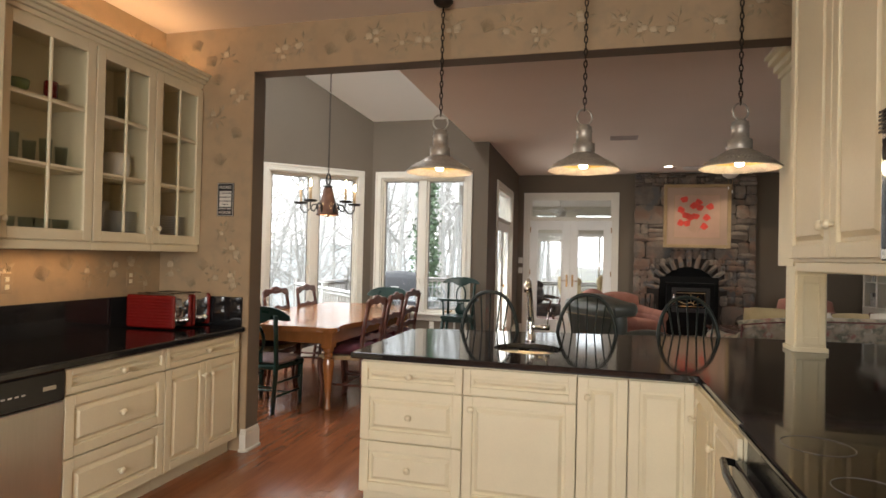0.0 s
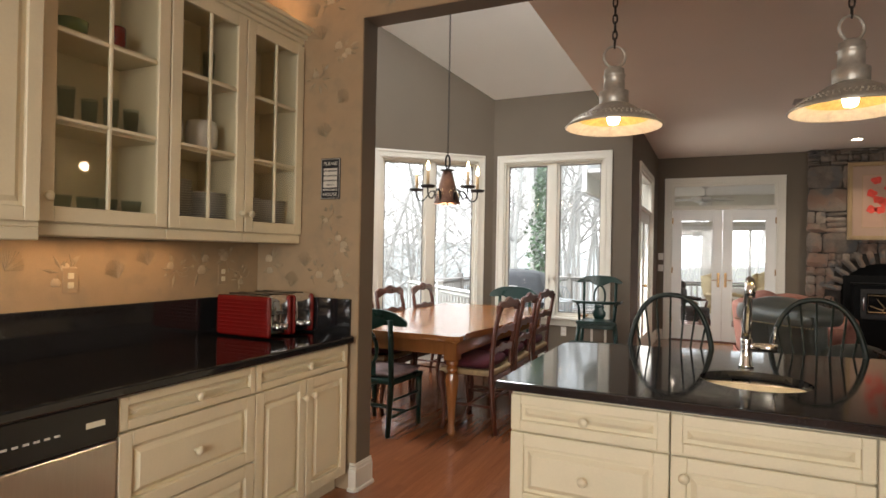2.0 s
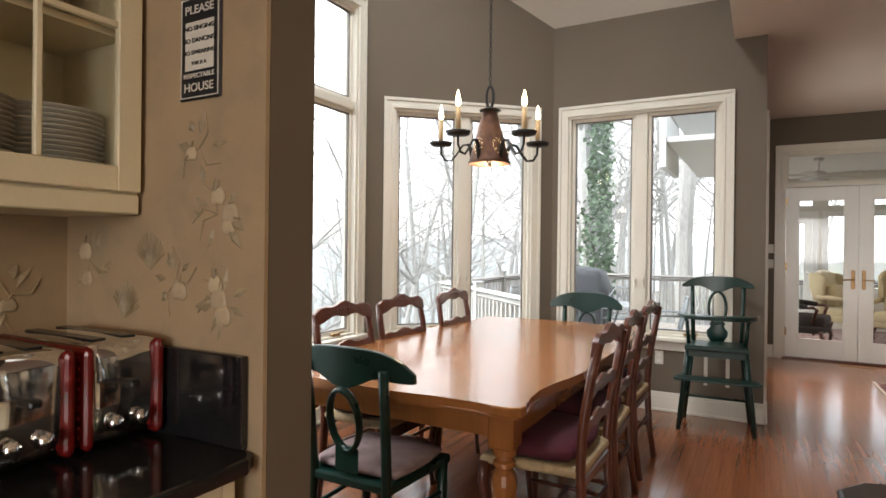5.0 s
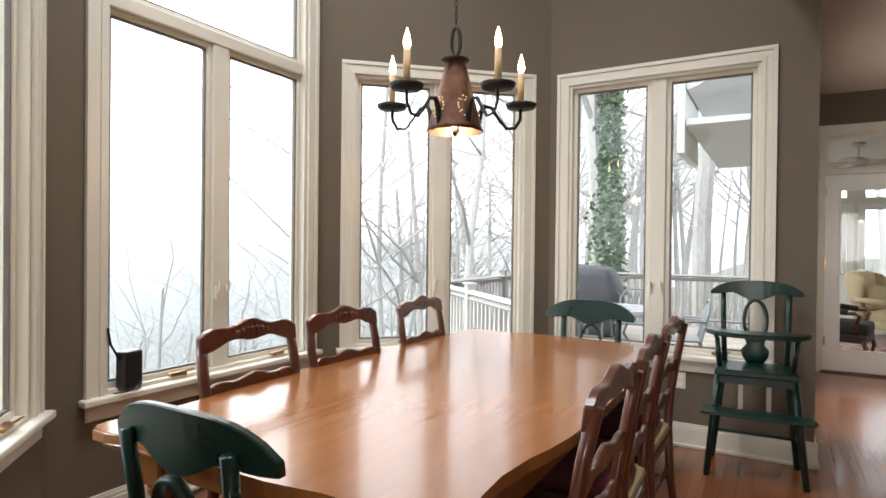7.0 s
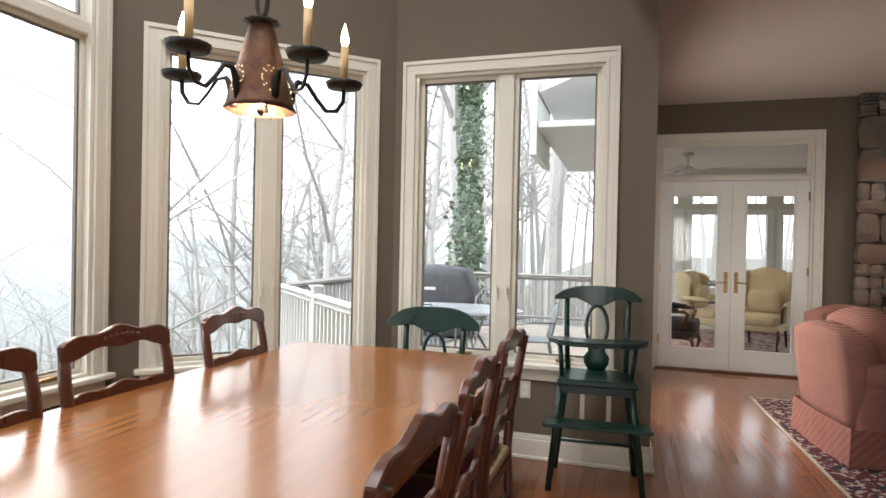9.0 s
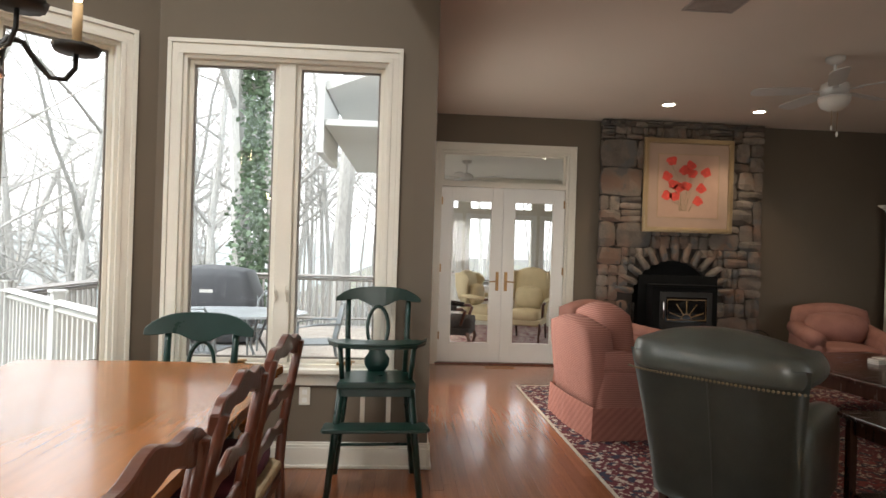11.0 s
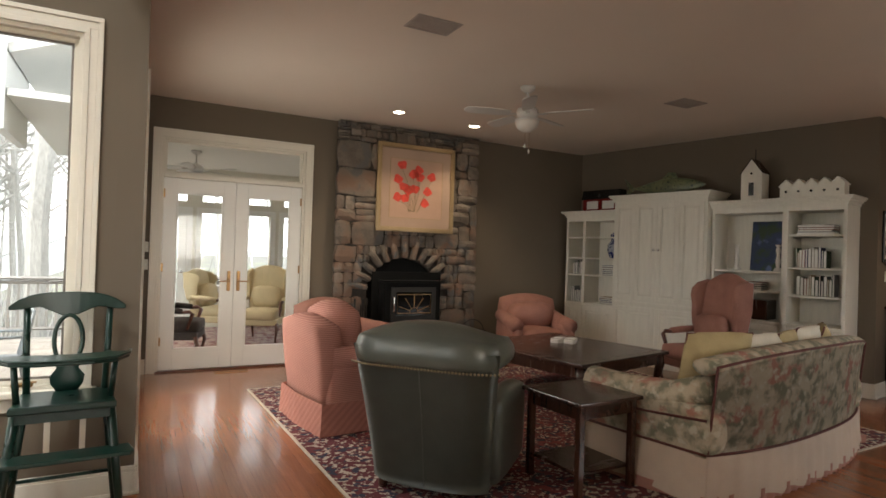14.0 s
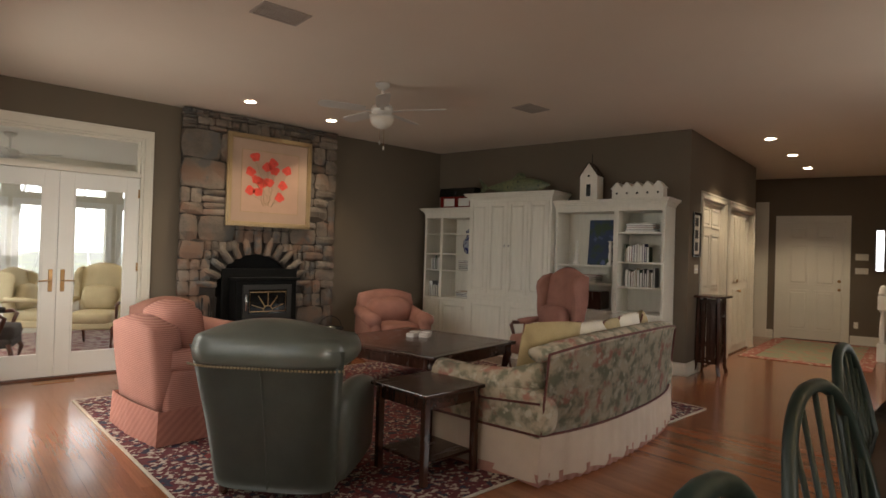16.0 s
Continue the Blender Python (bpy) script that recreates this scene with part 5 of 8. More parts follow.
# french doors to the sunroom
fd = thing("door_1", pose(-1.27, FY, 0), "white glazed french doors with a transom light, closed", "door", kind="structure")
part("door_casing", casing(bmesh.new(), 0, 1.64, 0, 2.69), M_TRIM, fd)
part("door_frame", boxes((0, 0.03, 0, 0.14, 0.002, 2.69), (1.61, 1.64, 0, 0.14, 0.002, 2.69), (0.03, 1.61, 0, 0.14, 2.665, 2.69), (0.03, 1.61, 0.0, 0.14, 2.235, 2.285), bevel=0.003), M_TRIM, fd)
tp = part("transom_pane", boxes((0.06, 1.58, 0.06, 0.066, 2.31, 2.64)), M_GLASS, fd)
tp.visible_shadow = False
part("transom_sash", boxes((0.03, 0.06, 0.045, 0.085, 2.285, 2.665), (1.58, 1.61, 0.045, 0.085, 2.285, 2.665), (0.06, 1.58, 0.045, 0.085, 2.64, 2.665), (0.06, 1.58, 0.045, 0.085, 2.285, 2.31), bevel=0.003), M_TRIM, fd)
part("threshold", boxes((0.0, 1.64, -0.02, 0.14, 0.0, 0.018), bevel=0.004), M_CHERRY, fd, "dark wooden threshold")
for x0, x1, hx in ((0.033, 0.818, 0.765), (0.822, 1.607, 0.875)):
    st, zt, zb = 0.135, 0.16, 0.25
    lf = part("leaf", boxes((x0, x0 + st, 0.03, 0.075, 0.022, 2.23), (x1 - st, x1, 0.03, 0.075, 0.022, 2.23), (x0 + st, x1 - st, 0.03, 0.075, 2.23 - zt, 2.23), (x0 + st, x1 - st, 0.03, 0.075, 0.022, zb), bevel=0.003), M_WHITE, fd)
    a, b, c, d = x0 + st, x1 - st, zb, 2.23 - zt
    part("glazing_bead", boxes((a, a + 0.02, 0.022, 0.05, c, d), (b - 0.02, b, 0.022, 0.05, c, d), (a + 0.02, b - 0.02, 0.022, 0.05, d - 0.02, d), (a + 0.02, b - 0.02, 0.022, 0.05, c, c + 0.02), bevel=0.003), M_WHITE, lf)
    pn = part("pane", boxes((a + 0.02, b - 0.02, 0.05, 0.056, c + 0.02, d - 0.02)), M_GLASS, lf)
    pn.visible_shadow = False
    hp = part("handle_plate", boxes((hx - 0.02, hx + 0.02, 0.022, 0.03, 0.93, 1.17), bevel=0.004), M_BRASS, lf, "aged brass handle plate")
    s = -1 if hx < 0.8 else 1
    part("lever", tube([(hx, 0.025, 1.05), (hx, -0.03, 1.05), (hx + s * 0.05, -0.035, 1.05), (hx + s * 0.11, -0.03, 1.045)], 0.008, n=8), M_BRASS, hp, smooth=True)
    for z in (0.3, 1.15, 2.0):
        hgx = x0 + 0.004 if hx < 0.8 else x1 - 0.004
        part("hinge", boxes((hgx - 0.012, hgx + 0.012, 0.018, 0.03, z, z + 0.1), bevel=0.003), M_BRASS, lf)
for z in (1.43, 1.23):
    plate("wall_switch", pose(-1.415, FY, z), "cream light switch plate beside the french doors", 0.085, 0.115, 2)
reg = thing("floor_register", pose(-0.47, 11.52, 0.0), "brass floor register grille set in the boards", "floor register")
bm = boxes((-0.18, 0.18, -0.055, -0.045, 0, 0.006), (-0.18, 0.18, 0.045, 0.055, 0, 0.006), (-0.18, -0.17, -0.045, 0.045, 0, 0.006), (0.17, 0.18, -0.045, 0.045, 0, 0.006))
for k in range(16):
    box(bm, -0.16 + k * 0.021, -0.15 + k * 0.021, -0.045, 0.045, 0, 0.004)
part("grille", bm, M_BRASS, reg)

# door in the garden wall: two glazed leaves with a transom
gd = thing("door_2", along(E3, (-1.48, FY)) @ pose(0.85, 0, 0), "cream glazed garden doors with a transom light, closed", "door", kind="structure")
part("door_casing", casing(bmesh.new(), 0, 1.6, 0, 2.60), M_TRIM, gd)
part("door_frame", boxes((0, 0.03, 0, 0.14, 0.02, 2.60), (1.57, 1.6, 0, 0.14, 0.02, 2.60), (0.03, 1.57, 0, 0.14, 2.57, 2.60), (0.03, 1.57, 0, 0.14, 2.08, 2.13), bevel=0.003), M_TRIM, gd)
for x0, x1 in ((0.032, 0.798), (0.802, 1.568)):
    lf = part("leaf", boxes((x0, x0 + 0.12, 0.03, 0.075, 0.022, 2.075), (x1 - 0.12, x1, 0.03, 0.075, 0.022, 2.075), (x0 + 0.12, x1 - 0.12, 0.03, 0.075, 1.93, 2.075), (x0 + 0.12, x1 - 0.12, 0.03, 0.075, 0.022, 0.24), bevel=0.003), M_WHITE, gd)
    p_ = part("pane", boxes((x0 + 0.12, x1 - 0.12, 0.05, 0.056, 0.24, 1.93)), M_GLASS, lf)
    p_.visible_shadow = False
p_ = part("transom_pane", boxes((0.03, 1.57, 0.05, 0.056, 2.13, 2.57)), M_GLASS, gd)
p_.visible_shadow = False
part("knob", turn(lathe([(0.012, 0), (0.012, 0.03), (0.028, 0.045), (0.026, 0.06), (0, 0.065)], 14), pose(0.73, 0.03, 1.0, 90)), M_BRASS, gd, smooth=True)

# stone chimney breast
SX0, SX1, SY = 0.74, 2.84, 11.56
ARCX, ARCW, ARCZ, ARCR = 1.72, 0.52, 0.92, 0.46
rng_ = random.Random(11)
chim = thing("fireplace", pose(0, 0, 0), "rough field-stone chimney breast with an arched firebox", "fireplace")


def in_arch(x, z, grow=0.0):
    if z <= ARCZ:
        return abs(x - ARCX) < ARCW + grow
    return ((x - ARCX) / (ARCW + grow)) ** 2 + ((z - ARCZ) / (ARCR + grow)) ** 2 < 1


bm = bmesh.new()
N = 24
outer, inner = [], []
core = wall_mesh(SX1 - SX0 - 0.06, 0, C - 0.01, FY - SY - 0.045, [(ARCX - ARCW - SX0 - 0.03, ARCX + ARCW - SX0 - 0.03, 0, ARCZ + ARCR)])
c_ob = part("mortar_core", core, M_MORTAR, chim)
c_ob.matrix_world = pose(SX0 + 0.03, SY + 0.04, 0)
# spandrels that close the square hole down to the arch
for s in (-1, 1):
    out = [(s * ARCW, ARCR)] + [(s * ARCW * math.cos(a), ARCR * math.sin(a)) for a in (math.pi / 2 * k / 12 for k in range(13))]
    bm = slab(out, 0, 0.09)
    turn(bm, pose(ARCX, SY + 0.135, ARCZ, 90, 0, 0))
    part("spandrel", bm, M_MORTAR, chim)


def stone(x0, x1, z0, z1, deep, tilt=0.0, pivot=None, name="stone", y=None):
    b = bmesh.new()
    g = 0.006
    made = bmesh.ops.create_cube(b, size=1.0)["verts"]
    bmesh.ops.subdivide_edges(b, edges=list(b.edges), cuts=2, use_grid_fill=True)
    w, h = x1 - x0 - g, z1 - z0 - g
    cx, cz = (x0 + x1) / 2, (z0 + z1) / 2
    seed = Vector((rng_.uniform(0, 50), rng_.uniform(0, 50), rng_.uniform(0, 50)))
    for v in b.verts:
        u = v.co * 2
        k = 1 - 0.10 * (abs(u.x) ** 3) * (abs(u.z) ** 3)
        px, pz = u.x * 0.5 * w * k, u.z * 0.5 * h * k
        n_ = noise.noise_vector(seed + Vector((px * 7, u.y * 0.7, pz * 7)))
        px += n_.x * min(0.028, w * 0.12) * abs(u.x)
        pz += n_.z * min(0.022, h * 0.12) * abs(u.z)
        edge_ = max(abs(u.x), abs(u.z))
        py = (SY - deep * (1 - 0.55 * edge_**5) + n_.y * 0.016) if u.y < 0 else SY + 0.06
        if abs(u.y) < 0.9:
            py = SY + 0.02
        if tilt:
            px, pz = px * math.cos(tilt) - pz * math.sin(tilt), px * math.sin(tilt) + pz * math.cos(tilt)
        v.co = Vector((cx + px, py, cz + pz))
    ob = part(name, b, M_STONE, chim, smooth=False)
    return ob


# courses of stones, each cut round the arch and its voussoirs
z = 0.0
while z < C - 0.03:
    hrow = rng_.choice((0.16, 0.22, 0.27, 0.32, 0.36))
    if C - z - hrow < 0.07:
        hrow = C - 0.01 - z
    x = SX0
    while x < SX1 - 0.03:
        w = rng_.uniform(0.6, 1.5) * max(0.15, hrow)
        if SX1 - x - w < 0.12:
            w = SX1 - x
        mids = [(x + w * i / 4, z + hrow * j / 3) for i in range(5) for j in range(4)]
        if not any(in_arch(a, b_, 0.20 if b_ > ARCZ - 0.1 else 0.02) for a, b_ in mids):
            r_ = rng_.random()
            d1, d2, d3 = rng_.uniform(0.02, 0.06), rng_.uniform(0.015, 0.05), rng_.uniform(0.015, 0.05)
            c1, c2 = rng_.uniform(0.3, 0.7), rng_.uniform(0.3, 0.7)
            if r_ < 0.30:
                stone(x, x + w, z, z + hrow * c1, d1, rng_.uniform(-0.06, 0.06))
                stone(x, x + w, z + hrow * c1, z + hrow, d2, rng_.uniform(-0.06, 0.06))
            elif r_ < 0.55:
                stone(x, x + w, z, z + hrow * c1, d1, rng_.uniform(-0.05, 0.05))
                stone(x, x + w * c2, z + hrow * c1, z + hrow, d2)
                stone(x + w * c2, x + w, z + hrow * c1, z + hrow, d3)
            elif r_ < 0.72:
                for j in range(4):
                    stone(x, x + w, z + hrow * j / 4, z + hrow * (j + 1) / 4, rng_.uniform(0.01, 0.045), rng_.uniform(-0.05, 0.05))
            else:
                stone(x, x + w, z, z + hrow, d1, rng_.uniform(-0.05, 0.05))
        else:
            n = 3
            for i in range(n):
                a0, a1 = x + w * i / n, x + w * (i + 1) / n
                for j in range(2):
                    b0, b1 = z + hrow * j / 2, z + hrow * (j + 1) / 2
                    if not in_arch((a0 + a1) / 2, (b0 + b1) / 2, 0.155 if b1 > ARCZ - 0.05 else 0.03):
                        stone(a0, a1, b0, b1, rng_.uniform(0.015, 0.035))
        x += w
    z += hrow
for k in range(13):
    a = radians(8 + 164 * k / 12)
    r = 0.105
    ln = rng_.uniform(0.20, 0.27)
    cx, cz = ARCX + (ARCW + ln / 2) * math.cos(a), ARCZ + (ARCR + ln / 2) * math.sin(a)
    stone(cx - ln / 2, cx + ln / 2, cz - 0.042, cz + 0.042, rng_.uniform(0.03, 0.05), tilt=a, name="voussoir")
part("firebox", boxes((ARCX - ARCW - 0.02, ARCX + ARCW + 0.02, FY - 0.02, FY - 0.004, 0.0, 1.45)), M_SOOT, chim, "black iron fireback")
part("hearth", slab([(0.95, 11.15), (2.5, 11.15), (2.5, 11.55), (0.95, 11.55)], 0.001, 0.05, bevel=0.008), M_MORTAR, chim, "low slate hearth")

stove = thing("wood_stove", pose(1.70, 11.20, 0.05), "black iron stove insert with a fan-patterned glass door", "stove")
part("body", boxes((-0.40, 0.40, 0.0, 0.34, 0.0, 1.02), bevel=0.015, seg=2), M_SOOT, stove)
part("hood", slab([(-0.44, -0.03), (0.44, -0.03), (0.40, 0.34), (-0.40, 0.34)], 1.022, 1.045, bevel=0.006), M_SOOT, stove)
part("surround", boxes((-0.50, 0.50, 0.20, 0.22, 0.0, 1.15), bevel=0.005), M_SOOT, stove)
dd = part("stove_door", boxes((-0.32, 0.32, -0.025, -0.001, 0.52, 0.96), bevel=0.008, seg=2), M_IRON, stove)
part("stove_glass", boxes((-0.25, 0.25, -0.028, -0.0255, 0.60, 0.90)), M_DARKGLASS, dd)
bm = bmesh.new()
for k in range(5):
    a = radians(20 + 35 * k)
    tube([(0.06 * math.cos(a), -0.031, 0.64 + 0.06 * math.sin(a)), (0.22 * math.cos(a), -0.031, 0.64 + 0.22 * math.sin(a))], 0.006, bm, n=5)
tube([(0.06 * math.cos(a), -0.031, 0.64 + 0.06 * math.sin(a)) for a in (math.pi * k / 8 for k in range(9))], 0.006, bm, n=5)
tube([(-0.235, -0.031, 0.63), (0.235, -0.031, 0.63), (0.235, -0.031, 0.87), (-0.235, -0.031, 0.87)], 0.006, bm, n=5, closed=True)
part("fan_grille", bm, M_BRASS, dd, "brass fan-shaped door grille")
part("handle", tube([(-0.29, -0.03, 0.85), (-0.29, -0.055, 0.83), (-0.29, -0.055, 0.66), (-0.29, -0.03, 0.64)], 0.010), M_CHROME, dd, "bright steel door handle", smooth=True)

tools = thing("fire_tools", pose(1.02, 11.30, 0.05), "black wrought-iron fireplace tool set on a stand", "fire tools")
part("stand_base", lathe([(0.11, 0), (0.11, 0.012), (0.03, 0.03), (0.0, 0.03)], 20), M_IRON, tools)
part("stand_pole", tube([(0, 0, 0.02), (0, 0, 0.74)], 0.008), M_IRON, tools)
for x, y in ((-0.08, 0.0), (0.08, 0.0), (0.0, -0.07)):
    t_ = part("poker", tube([(x, y, 0.07), (x, y, 0.76)], 0.007), M_IRON, tools)
    part("grip", lathe([(0.008, 0.72), (0.014, 0.76), (0.014, 0.80), (0.0, 0.82)], 10, None, (x, y, 0)), M_IRON, t_)
bucket = thing("ash_bucket", pose(2.62, 11.22, 0.0), "black enamelled coal bucket by the hearth", "bucket")
part("pail", lathe([(0.14, 0.0), (0.17, 0.30), (0.185, 0.42), (0.178, 0.42), (0.165, 0.30), (0.13, 0.01), (0, 0.01)], 24), M_BLACK, bucket, smooth=True)
part("bail", tube([(0.18 * math.cos(a), 0, 0.40 + 0.17 * math.sin(a)) for a in (math.pi * k / 12 for k in range(13))], 0.006), M_IRON, bucket)

art = thing("framed_picture", pose(1.25, 11.495, 1.735, 0, 0, 0), "gilt framed painting of red poppies on stone", "picture")
W_, H_ = 1.15, 1.17
bm = bmesh.new()
for o_, d_ in ((0.0, 0.035), (0.018, 0.045), (0.05, 0.038)):
    e_ = {0.0: 0.018, 0.018: 0.032, 0.05: 0.012}[o_]
    for r in ((o_, o_ + e_, -d_, 0, o_, H_ - o_), (W_ - o_ - e_, W_ - o_, -d_, 0, o_, H_ - o_), (o_ + e_, W_ - o_ - e_, -d_, 0, H_ - o_ - e_, H_ - o_), (o_ + e_, W_ - o_ - e_, -d_, 0, o_, o_ + e_)):
        box(bm, *r, bevel=0.003)
part("frame", bm, M_GILT, art)
part("mount", boxes((0.06, W_ - 0.06, -0.018, 0.0, 0.06, H_ - 0.06)), M_MAT, art, "salmon mount board")
part("paper", boxes((0.19, W_ - 0.19, -0.021, -0.0185, 0.19, H_ - 0.20)), M_PAINTPAPER, art, "painted paper sheet")
part("inner_line", boxes((0.183, 0.189, -0.022, -0.0185, 0.183, H_ - 0.193), (W_ - 0.189, W_ - 0.183, -0.022, -0.0185, 0.183, H_ - 0.193), (0.189, W_ - 0.189, -0.022, -0.0185, H_ - 0.199, H_ - 0.193), (0.189, W_ - 0.189, -0.022, -0.0185, 0.183, 0.189)), M_GILT, art)
flowers = [(0.36, 0.89), (0.52, 0.78), (0.60, 0.84), (0.62, 0.74), (0.80, 0.76), (0.30, 0.70), (0.74, 0.56), (0.46, 0.56), (0.38, 0.60), (0.55, 0.58), (0.70, 0.40), (0.30, 0.46), (0.41, 0.45)]
for x, z in flowers:
    b = bmesh.new()
    m_ = 14
    ph = rng_.uniform(0, 6)
    slab([((0.066 + 0.013 * math.cos(3 * a + ph)) * math.cos(a), (0.058 + 0.011 * math.sin(4 * a + ph)) * math.sin(a)) for a in (2 * math.pi * k / m_ for k in range(m_))], 0, 0.001, b)
    part("painted_poppy", turn(b, pose(x, -0.0212, z, 90)), M_POPPY, art)
    part("painted_stem", tube([(x, -0.0214, z - 0.05), ((x + 0.55) / 2 + 0.02, -0.0214, (z + 0.25) / 2), (0.45 + 0.25 * (x - 0.55) + 0.08, -0.0214, 0.27)], 0.0032, n=4, flat=0.2), M_STEM, art)

# ceiling fixtures
fan = thing("ceiling_fan", pose(1.88, 9.08, C), "white five-blade ceiling fan with a frosted bowl light", "ceiling fan")
part("canopy", lathe([(0.075, -0.001), (0.07, -0.03), (0.03, -0.06), (0.0, -0.06)], 20), M_FAN, fan, smooth=True)
part("rod", tube([(0, 0, -0.05), (0, 0, -0.22)], 0.012), M_FAN, fan)
part("motor", lathe([(0.0, -0.19), (0.05, -0.195), (0.10, -0.225), (0.11, -0.26), (0.105, -0.29), (0.075, -0.31), (0.05, -0.33), (0.0, -0.33)], 26), M_FAN, fan, smooth=True)
part("light_bowl", lathe([(0.115, -0.335), (0.12, -0.36), (0.10, -0.41), (0.05, -0.445), (0.0, -0.455)], 26), M_FROST, fan, "frosted glass bowl", smooth=True)
part("bowl_rim", lathe([(0.05, -0.325), (0.122, -0.332), (0.122, -0.345), (0.1, -0.345)], 26), M_FAN, fan)
for k in range(5):
    a = 72 * k + 20
    br = part("blade_bracket", boxes((0.09, 0.2, -0.02, 0.02, -0.285, -0.278), bevel=0.002), M_FAN, fan)
    br.matrix_basis = pose(0, 0, 0, 0, 0, a)
    bl = part("blade", slab([(0.18, -0.05), (0.30, -0.066), (0.58, -0.07), (0.63, -0.05), (0.645, 0.0), (0.63, 0.05), (0.58, 0.07), (0.30, 0.066), (0.18, 0.05)], -0.004, 0.004, bevel=0.002), M_FAN, fan)
    bl.matrix_basis = pose(0, 0, -0.272, 0, 0, a) @ pose(0, 0, 0, 12)
for x in (-0.02, 0.03):
    part("pull_chain", tube([(x, 0, -0.44), (x, 0, -0.60 - x)], 0.0025), M_BRASS, fan)
    part("chain_bob", lathe([(0.006, -0.63), (0.01, -0.61), (0.005, -0.59)], 8, None, (x, 0, -x)), M_WHITE, fan)


def downlight(x, y, z=C, power=16, colour=(1.0, 0.80, 0.58)):
    d = thing("downlight", pose(x, y, z), "small lit recessed ceiling downlight with white trim", "downlight", "recessed downlights")
    part("trim_ring", lathe([(0.062, -0.001), (0.085, -0.004), (0.088, -0.001)], 28), M_WHITE, d, smooth=True)
    part("lens", lathe([(0.062, -0.002), (0.04, -0.004), (0.0, -0.004)], 28), M_LAMP, d, "glowing lens")
    lamp("downlight_beam", "SPOT", look((x, y, z - 0.03), (x, y, 0)), power, colour, 0.05, spot=105)


for x, y in ((1.24, 10.80), (2.37, 10.92), (6.98, 7.30), (8.45, 7.50), (9.94, 7.74)):
    downlight(x, y, power=16 if x < 5 else 26)


def air_vent(x, y, z, w=0.36, d=0.26):
    v = thing("air_vent", pose(x, y, z), "flat taupe ceiling air grille", "air vent", "ceiling vents")
    bm = boxes((-w / 2, w / 2, -d / 2, -d / 2 + 0.02, -0.008, -0.001), (-w / 2, w / 2, d / 2 - 0.02, d / 2, -0.008, -0.001), (-w / 2, -w / 2 + 0.02, -d / 2 + 0.02, d / 2 - 0.02, -0.008, -0.001), (w / 2 - 0.02, w / 2, -d / 2 + 0.02, d / 2 - 0.02, -0.008, -0.001))
    part("frame", bm, M_VENT, v)
    for k in range(10):
        y0 = -d / 2 + 0.024 + k * (d - 0.05) / 10
        part("slat", boxes((-w / 2 + 0.02, w / 2 - 0.02, y0, y0 + 0.014, -0.006, -0.002)), M_VENT, v)


air_vent(0.37, 8.20, C)
air_vent(3.60, 8.62, C)

# ---- living room furniture ----
rug = thing("area_rug", pose(1.95, 8.72, 0, 0, 0, 1.5), "dark red oriental rug with a patterned border", "rug")
part("field", boxes((-1.95, 1.95, -1.5, 1.5, 0.0005, 0.010), bevel=0.003), M_RUG, rug)
part("border", boxes((-2.33, -1.952, -1.88, 1.88, 0.0005, 0.011), (1.952, 2.33, -1.88, 1.88, 0.0005, 0.011), (-1.95, 1.95, -1.88, -1.502, 0.0005, 0.011), (-1.95, 1.95, 1.502, 1.88, 0.0005, 0.011), bevel=0.003), M_RUGEDGE, rug)
part("edge_binding", boxes((-2.352, -2.331, -1.9, 1.9, 0.0005, 0.012), (2.331, 2.352, -1.9, 1.9, 0.0005, 0.012), (-2.33, 2.33, -1.905, -1.881, 0.0005, 0.009), (-2.33, 2.33, 1.881, 1.905, 0.0005, 0.009), bevel=0.002), M_FRINGE, rug, "cream woven binding")
G = 0.0115  # furniture on the rug


def soft(parent, name, material, *dims, bulge=0.3, n=7, crown=0.0, m=None, label=""):
    bm = bmesh.new()
    puff(bm, *dims, bulge, n, crown)
    if m is not None:
        turn(bm, m)
    return part(name, bm, material, parent, label, smooth=True)


# green leather recliner, seen from behind
rec = thing("recliner", pose(0.05, 7.44, G, 0, 0, 132), "dark green leather recliner with brass studs", "recliner")
prof = []
bm = bmesh.new()
rows = []
NZ, NX = 14, 16
for i in range(NZ + 1):
    z = 0.07 + 0.83 * i / NZ
    half = 0.365 + 0.085 * (i / NZ) ** 1.1
    y = 0.0 + 0.17 * (i / NZ) ** 1.1
    row = []
    for j in range(NX + 1):
        u = 2 * j / NX - 1
        row.append(bm.verts.new((half * u, y + 0.05 - 0.09 * u**4 * 1.0 - 0.01 * math.sin(math.pi * i / NZ), z)))
    rows.append(row)
for a, b in zip(rows, rows[1:]):
    for j in range(NX):
        bm.faces.new((a[j], a[j + 1], b[j + 1], b[j]))
bmesh.ops.solidify(bm, geom=list(bm.faces), thickness=-0.10)
part("back_panel", bm, M_LEATHER, rec, smooth=True)
part("back_seam", tube([(0.0, 0.052 + 0.17 * (i / 10) ** 1.1 - 0.01 * math.sin(math.pi * i / 10), 0.08 + 0.80 * i / 10) for i in range(11)], 0.004, n=5), M_LEATHER, rec)
bm = bmesh.new()
puff(bm, -0.455, 0.455, -0.20, 0.232, 0.80, 0.965, 0.30, 9, 0.085)
for v in bm.verts:
    v.co.y -= 0.09 * (v.co.x / 0.455) ** 4
    if v.co.y > 0.10:
        v.co.y -= 0.10 * max(0.0, v.co.z - 0.86)
part("head_roll", bm, M_LEATHER, rec, "padded leather head roll", smooth=True)
soft(rec, "back_cushion", M_LEATHER, -0.34, 0.34, -0.22, 0.02, 0.42, 0.92, bulge=0.4)
